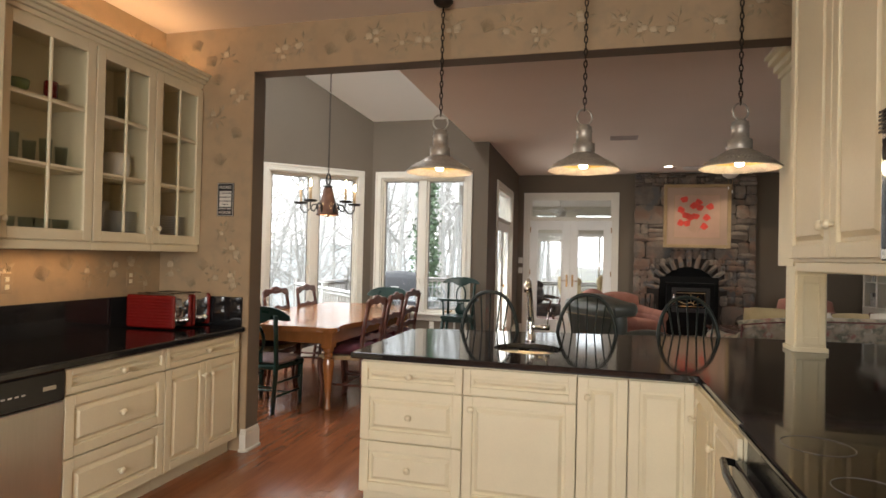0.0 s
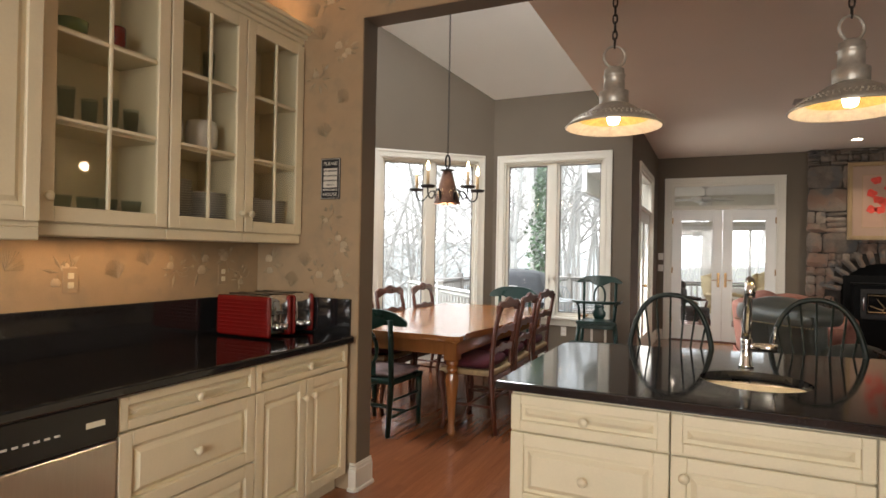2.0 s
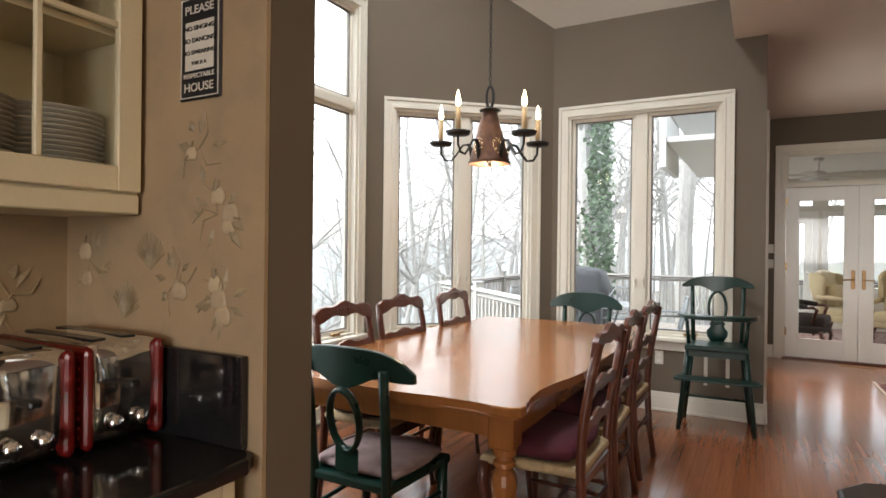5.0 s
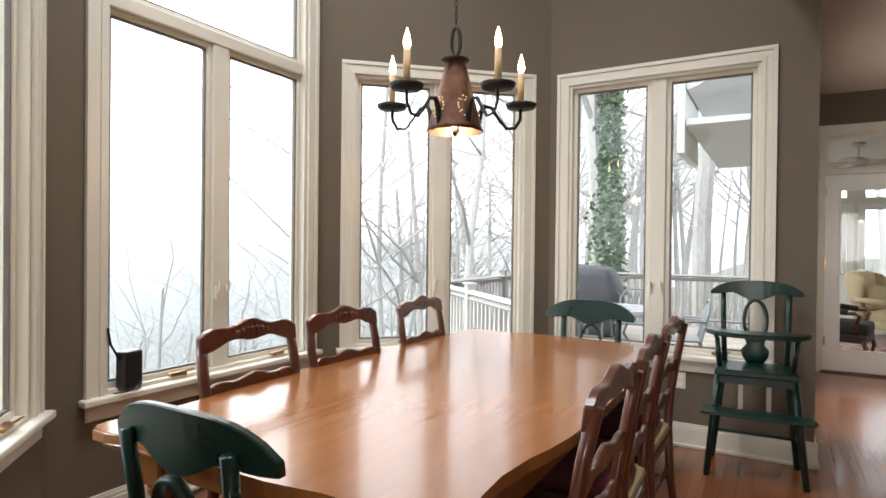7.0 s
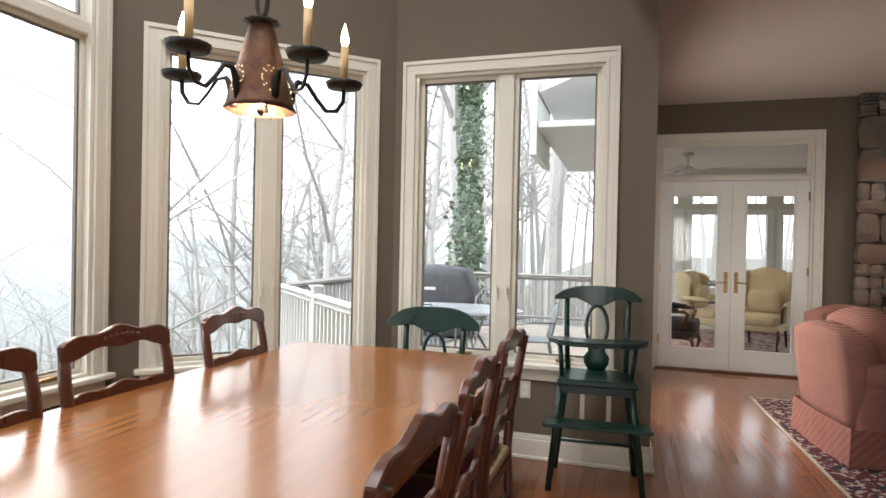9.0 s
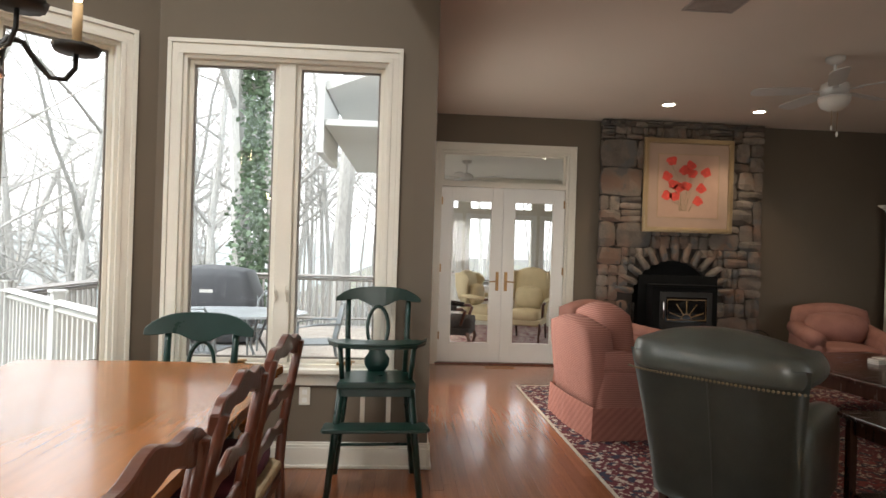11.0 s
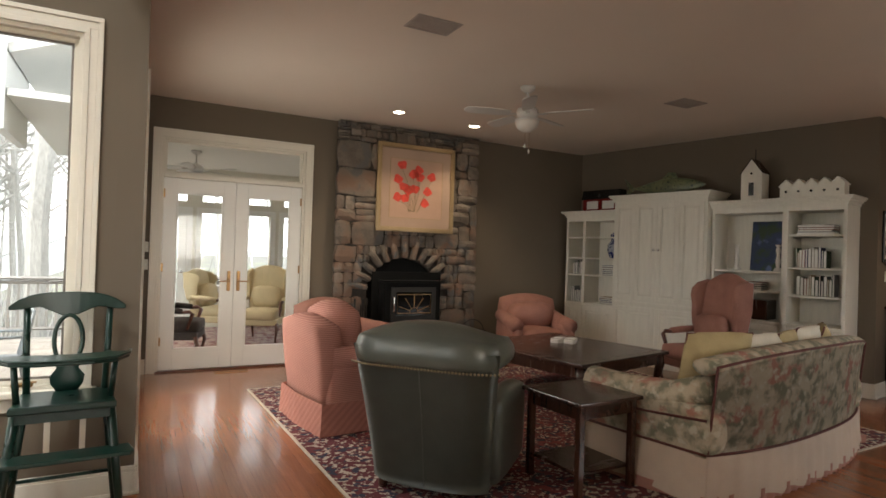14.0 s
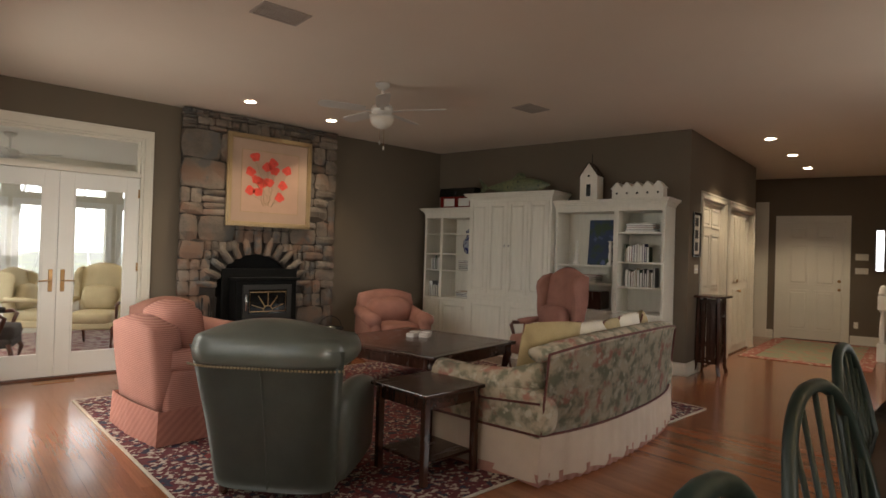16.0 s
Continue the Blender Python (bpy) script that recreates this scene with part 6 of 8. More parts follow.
soft(rec, "seat_cushion", M_LEATHER, -0.30, 0.30, -0.80, -0.10, 0.28, 0.50, bulge=0.35)
part("seat_base", boxes((-0.36, 0.36, -0.78, -0.02, 0.06, 0.30), bevel=0.03, seg=3), M_LEATHER, rec)
for s in (-1, 1):
    soft(rec, "arm", M_LEATHER, min(s * 0.26, s * 0.41), max(s * 0.26, s * 0.41), -0.82, -0.06, 0.08, 0.60, bulge=0.35, crown=0.02)
    for y in (-0.70, -0.05):
        part("foot", lathe([(0.02, 0.0), (0.03, 0.02), (0.028, 0.065)], 12, None, (s * 0.31, y, 0)), M_WALNUT, rec)
bm = bmesh.new()
for k in range(46):
    u = -1 + 2 * k / 45
    bmesh.ops.create_icosphere(bm, subdivisions=1, radius=0.0085, matrix=Matrix.Translation((0.45 * u, 0.23 - 0.09 * u**4, 0.800 - 0.006 * u * u)))
part("stud_row", bm, M_STUD, rec, "row of small brass studs")


def thicken(bm, t):
    """Gives a hanging cloth its thickness, and rounds the folds but not the hem."""
    faces = list(bm.faces)
    bmesh.ops.recalc_face_normals(bm, faces=faces)
    for f in faces:
        f.smooth = True
    rim = [e for e in bm.edges if e.is_boundary]
    bmesh.ops.solidify(bm, geom=faces, thickness=t)
    for f in bm.faces:
        f.smooth = abs(f.normal.z) < 0.6
    for e in bm.edges:
        if len(e.link_faces) == 2 and e.calc_face_angle(0) > 1.0:
            e.smooth = False
    return bm


def skirted_armchair(m, body, skirt, label, pillow=None, high=1.0):
    """A fully upholstered low armchair; faces local -y, its back foot at y 0."""
    c = thing("armchair", m, label, "armchair", "coral armchairs")
    part("seat_base", boxes((-0.36, 0.36, -0.76, -0.04, 0.12, 0.30), bevel=0.03, seg=2), body, c)
    soft(c, "seat_cushion", body, -0.29, 0.29, -0.80, -0.14, 0.28, 0.47, bulge=0.3, crown=0.02)
    bm = bmesh.new()
    puff(bm, -0.42, 0.42, -0.20, 0.03, 0.20, 0.86, 0.32, 8, 0.0)
    for v in bm.verts:
        v.co.y += 0.12 * max(0, v.co.z - 0.3)
        v.co.z += 0.05 * (1 - min(1, (v.co.x / 0.42) ** 2)) * max(0, v.co.z - 0.6) * 3
    part("backrest", bm, body, c, smooth=True)
    for s in (-1, 1):
        bm = bmesh.new()
        puff(bm, min(s * 0.27, s * 0.45), max(s * 0.27, s * 0.45), -0.80, -0.02, 0.10, 0.56, 0.3, 7)
        tube([(s * 0.375, -0.80, 0.53), (s * 0.375, -0.45, 0.555), (s * 0.375, -0.05, 0.60)], 0.095, bm, n=14)
        part("arm", bm, body, c, smooth=True)
    bm = bmesh.new()
    ring = [(-0.45, -0.80), (0.45, -0.80), (0.46, -0.4), (0.45, 0.04), (0.0, 0.07), (-0.45, 0.04), (-0.46, -0.4)]
    pts = []
    for (x0, y0), (x1, y1) in zip(ring, ring[1:] + ring[:1]):
        for k in range(12):
            pts.append((x0 + (x1 - x0) * k / 12, y0 + (y1 - y0) * k / 12))
    lo, hi = [], []
    for k, (x, y) in enumerate(pts):
        f = 1.035 + 0.012 * math.sin(k * 1.9)
        lo.append(bm.verts.new((x * f, (y + 0.38) * f - 0.38, 0.004)))
        hi.append(bm.verts.new((x, y, 0.25)))
    for k in range(len(pts)):
        q = (k + 1) % len(pts)
        bm.faces.new((lo[k], lo[q], hi[q], hi[k]))
    part("skirt", thicken(bm, 0.008), skirt, c, "gathered floor-length skirt")
    if pillow:
        soft(c, "pillow", pillow, -0.31, 0.31, -0.40, -0.06, 0.45, high, bulge=0.7, m=None, label="plump crinkled back pillow")
    return c


skirted_armchair(pose(-0.22, 9.20, G, 0, 0, 97), M_CORD, M_QUILT, "coral striped corduroy armchair with a quilted skirt", M_CORD)
skirted_armchair(pose(3.55, 11.28, G, 0, 0, -18), M_CORAL, M_CORAL, "coral chenille armchair with a loose pillow", M_CORAL, 0.80)
sec = skirted_armchair(pose(0.42, 11.0, 0, 0, 0, 35), M_CORAL, M_CORAL, "coral chenille armchair with rolled arms", None)


def wing_chair(m, cloth, label, h=1.22):
    c = thing("wing_chair", m, label, "wing chair", "wing chairs")
    soft(c, "seat_cushion", cloth, -0.27, 0.27, -0.62, -0.10, 0.34, 0.50, bulge=0.3, crown=0.02)
    part("seat_rail", boxes((-0.29, 0.29, -0.60, -0.02, 0.26, 0.36), bevel=0.02, seg=2), cloth, c)
    bm = bmesh.new()
    puff(bm, -0.29, 0.29, -0.11, 0.03, 0.34, h, 0.3, 8)
    for v in bm.verts:
        v.co.y += 0.16 * max(0, v.co.z - 0.4)
        v.co.z += 0.07 * (1 - min(1, (v.co.x / 0.29) ** 2)) * max(0, v.co.z - 0.9) * 3
    part("backrest", bm, cloth, c, smooth=True)
    for s in (-1, 1):
        ear = [(0.04, 0.60), (-0.12, 0.63), (-0.17, 0.72), (-0.15, 0.83), (-0.19, 0.93), (-0.24, 1.03), (-0.24, 1.12), (-0.18, 1.19), (-0.06, 1.225), (0.03, 1.20), (0.05, 0.90)]
        bm = slab([(y + 0.15 * (z - 0.4), 0.60 + (z - 0.60) * (h - 0.60) / 0.62) for y, z in ear], -0.035, 0.035, bevel=0.028, seg=3)
        turn(bm, Matrix(((0, 0, 1, 0), (1, 0, 0, 0), (0, 1, 0, 0), (0, 0, 0, 1))))
        for v in bm.verts:
            v.co.x += s * (0.285 + 0.22 * max(0, -v.co.y))
        part("wing", bm, cloth, c, smooth=True)
        part("arm_pad", tube([(s * 0.31, 0.0, 0.66), (s * 0.32, -0.25, 0.645), (s * 0.325, -0.42, 0.63)], [0.035, 0.04, 0.035], n=10), cloth, c, smooth=True)
        part("arm_wood", tube([(s * 0.325, -0.36, 0.615), (s * 0.33, -0.50, 0.625), (s * 0.32, -0.54, 0.60), (s * 0.30, -0.48, 0.40)], [0.02, 0.024, 0.024, 0.018], n=8), M_CHERRY, c, "carved cherry arm", smooth=True)
        part("front_leg", tube([(s * 0.27, -0.58, 0.0), (s * 0.265, -0.57, 0.08), (s * 0.285, -0.60, 0.2), (s * 0.27, -0.57, 0.30)], [0.02, 0.015, 0.026, 0.03], n=8), M_CHERRY, c, "carved cherry leg", smooth=True)
        part("back_leg", tube([(s * 0.25, 0.09, 0.0), (s * 0.25, 0.0, 0.3)], [0.017, 0.024], n=8), M_CHERRY, c, "carved cherry leg", smooth=True)
    soft(c, "back_cushion", cloth, -0.22, 0.22, -0.22, -0.05, 0.50, 0.85, bulge=0.6)
    return c


wing_chair(pose(4.45, 8.75, G, 0, 0, -100), M_CORAL, "coral wing chair with carved cherry arms", 1.24)

ctab = thing("coffee_table", pose(2.62, 9.30, G, 0, 0, 12), "large square dark walnut coffee table with cabriole legs", "coffee table")
part("tabletop", boxes((-0.76, 0.76, -0.80, 0.80, 0.455, 0.49), bevel=0.008, seg=2), M_WALNUT, ctab)
bm = bmesh.new()
for r in ((-0.66, 0.66, -0.70, -0.69, 0.4895, 0.4915), (-0.66, 0.66, 0.69, 0.70, 0.4895, 0.4915), (-0.66, -0.65, -0.69, 0.69, 0.4895, 0.4915), (0.65, 0.66, -0.69, 0.69, 0.4895, 0.4915)):
    box(bm, *r)
part("inlay", bm, M_CHERRY, ctab, "reddish inlay line")
part("apron", boxes((-0.70, 0.70, -0.74, -0.72, 0.35, 0.454), (-0.70, 0.70, 0.72, 0.74, 0.35, 0.454), (-0.70, -0.68, -0.72, 0.72, 0.35, 0.454), (0.68, 0.70, -0.72, 0.72, 0.35, 0.454)), M_WALNUT, ctab)
for sx in (-1, 1):
    for sy in (-1, 1):
        part("leg", tube([(sx * 0.71, sy * 0.75, 0.0), (sx * 0.69, sy * 0.73, 0.05), (sx * 0.66, sy * 0.70, 0.16), (sx * 0.69, sy * 0.73, 0.34), (sx * 0.68, sy * 0.72, 0.45)], [0.035, 0.022, 0.026, 0.048, 0.05], n=10), M_WALNUT, ctab, smooth=True)
for k, (x, y) in enumerate(((-0.02, 0.02), (0.12, 0.08), (0.06, -0.10), (0.20, -0.03))):
    o = thing("coaster_stack", pose(2.72, 9.50, G + 0.4912, 0, 0, 15) @ pose(x, y, 0, 0, 0, 7 * k), "short stack of pale stone coasters on the table", "coasters", "coasters on the coffee table")
    for j in range(3):
        part("coaster", boxes((-0.052, 0.052, -0.052, 0.052, j * 0.016, j * 0.016 + 0.013), bevel=0.003), M_PORC, o)

etab = thing("end_table", pose(1.09, 7.30, G, 0, 0, 3), "small square dark walnut end table on straight legs", "side table")
part("tabletop", boxes((-0.275, 0.275, -0.275, 0.275, 0.555, 0.58), bevel=0.006, seg=2), M_WALNUT, etab)
part("apron", boxes((-0.22, 0.22, -0.235, -0.215, 0.47, 0.554), (-0.22, 0.22, 0.215, 0.235, 0.47, 0.554), (-0.235, -0.215, -0.215, 0.215, 0.47, 0.554), (0.215, 0.235, -0.215, 0.215, 0.47, 0.554)), M_WALNUT, etab)
for sx in (-1, 1):
    for sy in (-1, 1):
        part("leg", boxes((sx * 0.225 - 0.022, sx * 0.225 + 0.022, sy * 0.225 - 0.022, sy * 0.225 + 0.022, 0.0, 0.554), bevel=0.004), M_WALNUT, etab)

part("shelf", boxes((-0.215, 0.215, -0.215, 0.215, 0.12, 0.14), bevel=0.004), M_WALNUT, etab)

# curved floral sofa
sofa = thing("sofa", pose(2.64, 6.74, 0.002, 0, 0, 188.2) @ Matrix.Diagonal((1.06, 1, 1, 1)), "floral linen sofa with a cream skirt and maroon piping", "sofa")


def shell(x0, x1, y_of, z0, z_of, thick, n=22):
    bm = bmesh.new()
    lo, hi = [], []
    rows_ = []
    for k in range(n + 1):
        x = x0 + (x1 - x0) * k / n
        col = []
        for j in range(7):
            f = j / 6
            z_ = z0 + (z_of(x) - z0) * f
            col.append(bm.verts.new((x, y_of(x) + 0.05 * f, z_)))
        rows_.append(col)
    for a, b in zip(rows_, rows_[1:]):
        for j in range(6):
            bm.faces.new((a[j], b[j], b[j + 1], a[j + 1]))
    bmesh.ops.solidify(bm, geom=list(bm.faces), thickness=thick)
    return bm


SW = 1.08
back_y = lambda x: 0.07 - 0.16 * abs(x / SW) ** 2.6
back_z = lambda x: 0.915 - 0.075 * abs(x / SW) ** 3
part("backrest", shell(-SW, SW, back_y, 0.30, back_z, 0.17), M_FLORAL, sofa, smooth=True)
part("top_roll", tube([(SW * u, back_y(SW * u) - 0.035, back_z(SW * u) - 0.015) for u in (-1 + 2 * k / 20 for k in range(21))], 0.088, n=12, flat=0.55), M_FLORAL, sofa, smooth=True)
part("piping", tube([(SW * u, back_y(SW * u) + 0.055, back_z(SW * u) - 0.002) for u in (-1 + 2 * k / 20 for k in range(21))], 0.009, n=6), M_PIPE, sofa, smooth=True)
part("base_piping", tube([(SW * u, back_y(SW * u) + 0.012, 0.315 + 0.0) for u in (-1 + 2 * k / 20 for k in range(21))], 0.009, n=6), M_PIPE, sofa, smooth=True)
for s in (-1, 1):
    part("corner_piping", tube([(s * SW, back_y(SW) + 0.01 + 0.05 * k / 5, 0.31 + (back_z(SW) - 0.31) * k / 5) for k in range(6)], 0.009, n=6), M_PIPE, sofa, smooth=True)
    bm = bmesh.new()
    puff(bm, min(s * 0.90, s * 1.10), max(s * 0.90, s * 1.10), -0.98, -0.04, 0.28, 0.60, 0.28, 8)
    tube([(s * 1.02, -0.99, 0.585), (s * 1.01, -0.7, 0.575), (s * 1.0, -0.35, 0.60), (s * 0.99, -0.10, 0.70)], [0.10, 0.10, 0.10, 0.09], bm, n=14)
    part("arm", bm, M_FLORAL, sofa, smooth=True)
    part("arm_piping", tube([(s * 1.105, -0.97, 0.50), (s * 1.11, -0.5, 0.49), (s * 1.10, -0.08, 0.52)], 0.008, n=6), M_PIPE, sofa, smooth=True)
    part("side_piping", tube([(s * 1.10, -0.97, 0.315), (s * 1.105, -0.5, 0.315), (s * 1.09, -0.08, 0.315)], 0.009, n=6), M_PIPE, sofa, smooth=True)
part("seat_base", boxes((-1.0, 1.0, -0.92, -0.08, 0.12, 0.34), bevel=0.02), M_FLORAL, sofa)
for a, b in ((-0.89, -0.30), (-0.295, 0.295), (0.30, 0.89)):
    soft(sofa, "seat_cushion", M_FLORAL, a, b, -0.95, -0.14, 0.33, 0.50, bulge=0.25, crown=0.02)
ring = [(1.10, -0.98), (1.11, -0.5), (1.085, -0.07)] + [(SW * u, back_y(SW * u) + 0.015) for u in (1 - 2 * k / 24 for k in range(25))] + [(-1.085, -0.07), (-1.11, -0.5), (-1.10, -0.98)]
pts = []
for (x0, y0), (x1, y1) in zip(ring, ring[1:] + ring[:1]):
    for k in range(5):
        pts.append((x0 + (x1 - x0) * k / 5, y0 + (y1 - y0) * k / 5))
bm = bmesh.new()
lo, hi = [], []
for k, (x, y) in enumerate(pts):
    f = 1.03 + 0.011 * math.sin(k * 0.95) + 0.009 * math.sin(k * 0.43 + 1.0)
    lo.append(bm.verts.new((x * f, (y + 0.45) * f - 0.45, 0.035 + 0.012 * math.sin(k * 0.5))))
    hi.append(bm.verts.new((x, y, 0.31)))
for k in range(len(pts)):
    q = (k + 1) % len(pts)
    bm.faces.new((lo[k], lo[q], hi[q], hi[k]))
part("skirt", thicken(bm, 0.006), M_SKIRT, sofa, "gathered cream linen skirt")
bm = bmesh.new()
lo, hi = [], []
for k, (x, y) in enumerate(pts):
    f = 1.012 + 0.014 * math.sin(k * 1.35 + 0.6)
    lo.append(bm.verts.new((x * f, (y + 0.45) * f - 0.45, 0.001)))
    hi.append(bm.verts.new((x * f, (y + 0.45) * f - 0.45, 0.075)))
for k in range(len(pts)):
    q = (k + 1) % len(pts)
    bm.faces.new((lo[k], lo[q], hi[q], hi[k]))
part("underskirt", thicken(bm, 0.005), M_CORAL, sofa, "rust-coloured lining below the skirt")


def pillow(x, y, z, rx, rz, material, label, s=0.46, m=sofa):
    o = thing("throw_pillow", m.matrix_world @ pose(x, y, z, rx, 0, rz), label, "pillow", "pillows on the sofa")
    bm = bmesh.new()
    made = puff(bm, -s / 2, s / 2, -0.08, 0.08, 0.0, s, 0.12, 8)
    for v in bm.verts:
        u, w = v.co.x / (s / 2), (v.co.z - s / 2) / (s / 2)
        v.co.y *= 0.12 + 0.95 * max(0, (1 - u**4)) * max(0, (1 - w**4)) ** 0.8
    part("cover", bm, material, o, smooth=True)
    e = s / 2 * 0.99
    part("piping", tube([(-e, 0, 0.004), (0, 0, 0.012), (e, 0, 0.004), (e - 0.01, 0, s / 2), (e, 0, s - 0.004), (0, 0, s - 0.012), (-e, 0, s - 0.004), (-e + 0.01, 0, s / 2)], 0.007, n=6, closed=True), M_PIPE, o, "maroon corded piping")


pillow(0.72, -0.30, 0.56, -14, -24, M_PILLOW, "straw-coloured pillow with maroon piping on the sofa", 0.46)
pillow(0.35, -0.24, 0.58, -16, -6, M_PILLOW2, "cream pillow with maroon piping on the sofa", 0.42)
pillow(0.05, -0.24, 0.58, -16, 10, M_PILLOW, "straw-coloured pillow with maroon piping on the sofa", 0.42)
pillow(-0.35, -0.26, 0.57, -14, 4, M_PILLOW2, "cream pillow with maroon piping on the sofa", 0.44)
pillow(-0.70, -0.30, 0.56, -14, 22, M_PILLOW, "straw-coloured pillow with maroon piping on the sofa", 0.44)

# wall of white bookcases
HM = along(NW, HC)


def hpose(s, y=0.0, z=0.0):
    return HM @ pose(s, y, z)


def crown(bm, x0, x1, y0, z, left=True, right=True):
    for d, a, b in ((0.012, 0.0, 0.03), (0.03, 0.03, 0.055), (0.055, 0.055, 0.075), (0.07, 0.075, 0.095)):
        box(bm, x0 - (d if left else 0), x1 + (d if right else 0), y0 - d, -0.004, z + a, z + b, bevel=0.003)
    return bm


def bookcase(s0, s1, h, depth, shelves, base=0.78, bays=()):
    w = s1 - s0
    b = thing("bookcase", hpose(s0), "distressed white bookcase with open shelves", "bookcase", "bookcases along the wall")
    t = 0.035
    part("side", boxes((0.001, t, -depth, -0.004, 0.0, h)), M_HUTCH, b)
    part("side", boxes((w - t, w - 0.001, -depth, -0.004, 0.0, h)), M_HUTCH, b)
    part("back", boxes((t, w - t, -0.02, -0.004, 0.0, h)), M_HUTCH, b)
    part("top", boxes((t, w - t, -depth, -0.02, h - 0.06, h)), M_HUTCH, b)
    edges_ = [t, *bays, w - t]
    for x in bays:
        part("divider", boxes((x - 0.02, x + 0.02, -depth, -0.021, base, h - 0.061)), M_HUTCH, b)
    part("base_box", boxes((t, w - t, -depth + 0.012, -0.021, 0.0, base - 0.03)), M_HUTCH, b)
    part("base_top", boxes((t - 0.03, w - t + 0.03, -depth - 0.012, -0.021, base - 0.03, base), bevel=0.004), M_HUTCH, b)
    for a, c_ in zip(edges_, edges_[1:]):
        for z in shelves:
            part("shelf", boxes((a + 0.002, c_ - 0.002, -depth + 0.02, -0.021, z - 0.011, z + 0.011), bevel=0.003), M_HUTCH, b)
        f = part("door", raised_front(a + 0.01, c_ - 0.01, 0.10, base - 0.05, 0.06), M_HUTCH, b)
        f.matrix_basis = pose(0, -depth + 0.012, 0)
        knob(f, (a + c_) / 2 + (c_ - a) * 0.3, base - 0.15).data.materials[0] = M_HUTCH
    part("crown", crown(bmesh.new(), 0, w, -depth, h), M_HUTCH, b)
    return b


bookcase(0.03, 0.96, 2.09, 0.40, (1.20, 1.46, 1.78), bays=(0.34,))
cab = thing("media_cabinet", hpose(0.965), "tall distressed white cabinet with four panelled doors", "cabinet")
part("body", boxes((0, 1.36, -0.50, -0.004, 0.0, 2.30)), M_HUTCH, cab)
part("crown", crown(bmesh.new(), 0, 1.36, -0.50, 2.28), M_HUTCH, cab)
for k in range(4):
    d = part("door", raised_front(0.03 + k * 0.325, 0.03 + (k + 1) * 0.325 - 0.004, 0.90, 2.24, 0.05), M_HUTCH, cab)
    d.matrix_basis = pose(0, -0.50, 0)
    if k in (1, 2):
        knob(d, 0.03 + 2 * 0.325 + (-0.035 if k == 1 else 0.035), 1.60).data.materials[0] = M_STEEL
for k in range(2):
    d = part("drawer", raised_front(0.03 + k * 0.65, 0.03 + (k + 1) * 0.65 - 0.004, 0.10, 0.80, 0.06), M_HUTCH, cab)
    d.matrix_basis = pose(0, -0.50, 0)
part("waist_mould", boxes((-0.004, 1.364, -0.515, -0.501, 0.83, 0.87), bevel=0.005), M_HUTCH, cab)
bookcase(2.34, 3.20, 2.14, 0.40, (1.12, 1.36), base=0.78)
bookcase(3.21, 3.83, 2.14, 0.45, (1.10, 1.42, 1.80), base=0.78)

BOOKS = [mat("book_cloth_" + n_, c_, 0.7, vary=0.15, rand=0.2) for n_, c_ in (("navy", (0.02, 0.03, 0.08)), ("cream", (0.5, 0.46, 0.38)), ("red", (0.2, 0.03, 0.02)), ("green", (0.05, 0.09, 0.05)), ("tan", (0.3, 0.2, 0.11)), ("grey", (0.2, 0.2, 0.2)), ("black", (0.02, 0.02, 0.02)))]
brng = random.Random(5)


def book(m, w, h, d, material):
    b = thing("book", m, "closed cloth-bound book on a white shelf", "book", "books on the shelves")
    part("cover", boxes((0, w, -d, 0, 0, 0.004), (0, w, -d, 0, h - 0.004, h), (0, w, -0.004, 0, 0.004, h - 0.004), bevel=0.0015), material, b)
    part("page_block", boxes((0.004, w - 0.004, -d + 0.004, -0.0045, 0.0045, h - 0.0045)), M_PORC, b)
    return b


def upright_books(s0, s1, z, y=-0.16):
    x = s0
    while x < s1 - 0.02:
        t_, hh = brng.uniform(0.016, 0.038), brng.uniform(0.17, 0.25)
        m_ = hpose(x + t_, y, z) @ pose(0, 0, 0, 0, -90, 0)
        book(m_, hh, t_ - 0.001, 0.15, brng.choice(BOOKS))
        x += t_ + 0.001


def flat_books(s, z, n, y=-0.13, w=0.26):
    for k in range(n):
        t_ = brng.uniform(0.022, 0.034)
        book(hpose(s + brng.uniform(-0.012, 0.012), y, z), w + brng.uniform(-0.03, 0.03), t_ - 0.001, 0.19, brng.choice(BOOKS))
        z += t_


upright_books(0.08, 0.30, 0.781)
upright_books(0.10, 0.30, 1.212)
flat_books(0.62, 0.781, 4)
flat_books(0.66, 1.212, 5, w=0.22)
flat_books(2.55, 1.132, 4, w=0.36)
flat_books(3.30, 1.812, 4, w=0.36)
upright_books(3.28, 3.62, 1.432)
upright_books(3.30, 3.70, 1.112)
vase = thing("vase", hpose(0.80, -0.24, 1.472), "blue and white lidded ginger jar on the shelf", "vase")
part("jar", lathe([(0.05, 0), (0.075, 0.03), (0.10, 0.12), (0.095, 0.20), (0.05, 0.26), (0.045, 0.29), (0.06, 0.30), (0.055, 0.36), (0.0, 0.40)], 22), blotch_tint(mat("blue_white_glaze", (0.35, 0.37, 0.42), 0.15), 20, (0.02, 0.03, 0.14), 0.48, 0.54), vase, smooth=True)
for s in (2.60, 3.08):
    cs = thing("candlestick", hpose(s, -0.26, 1.372), "white turned candlestick on the shelf", "candlestick", "candlesticks on the shelf")
    part("stem", lathe([(0.05, 0), (0.05, 0.02), (0.02, 0.05), (0.03, 0.12), (0.018, 0.2), (0.03, 0.25), (0.018, 0.29), (0.035, 0.32), (0.0, 0.325)], 16), M_PORC, cs, smooth=True)
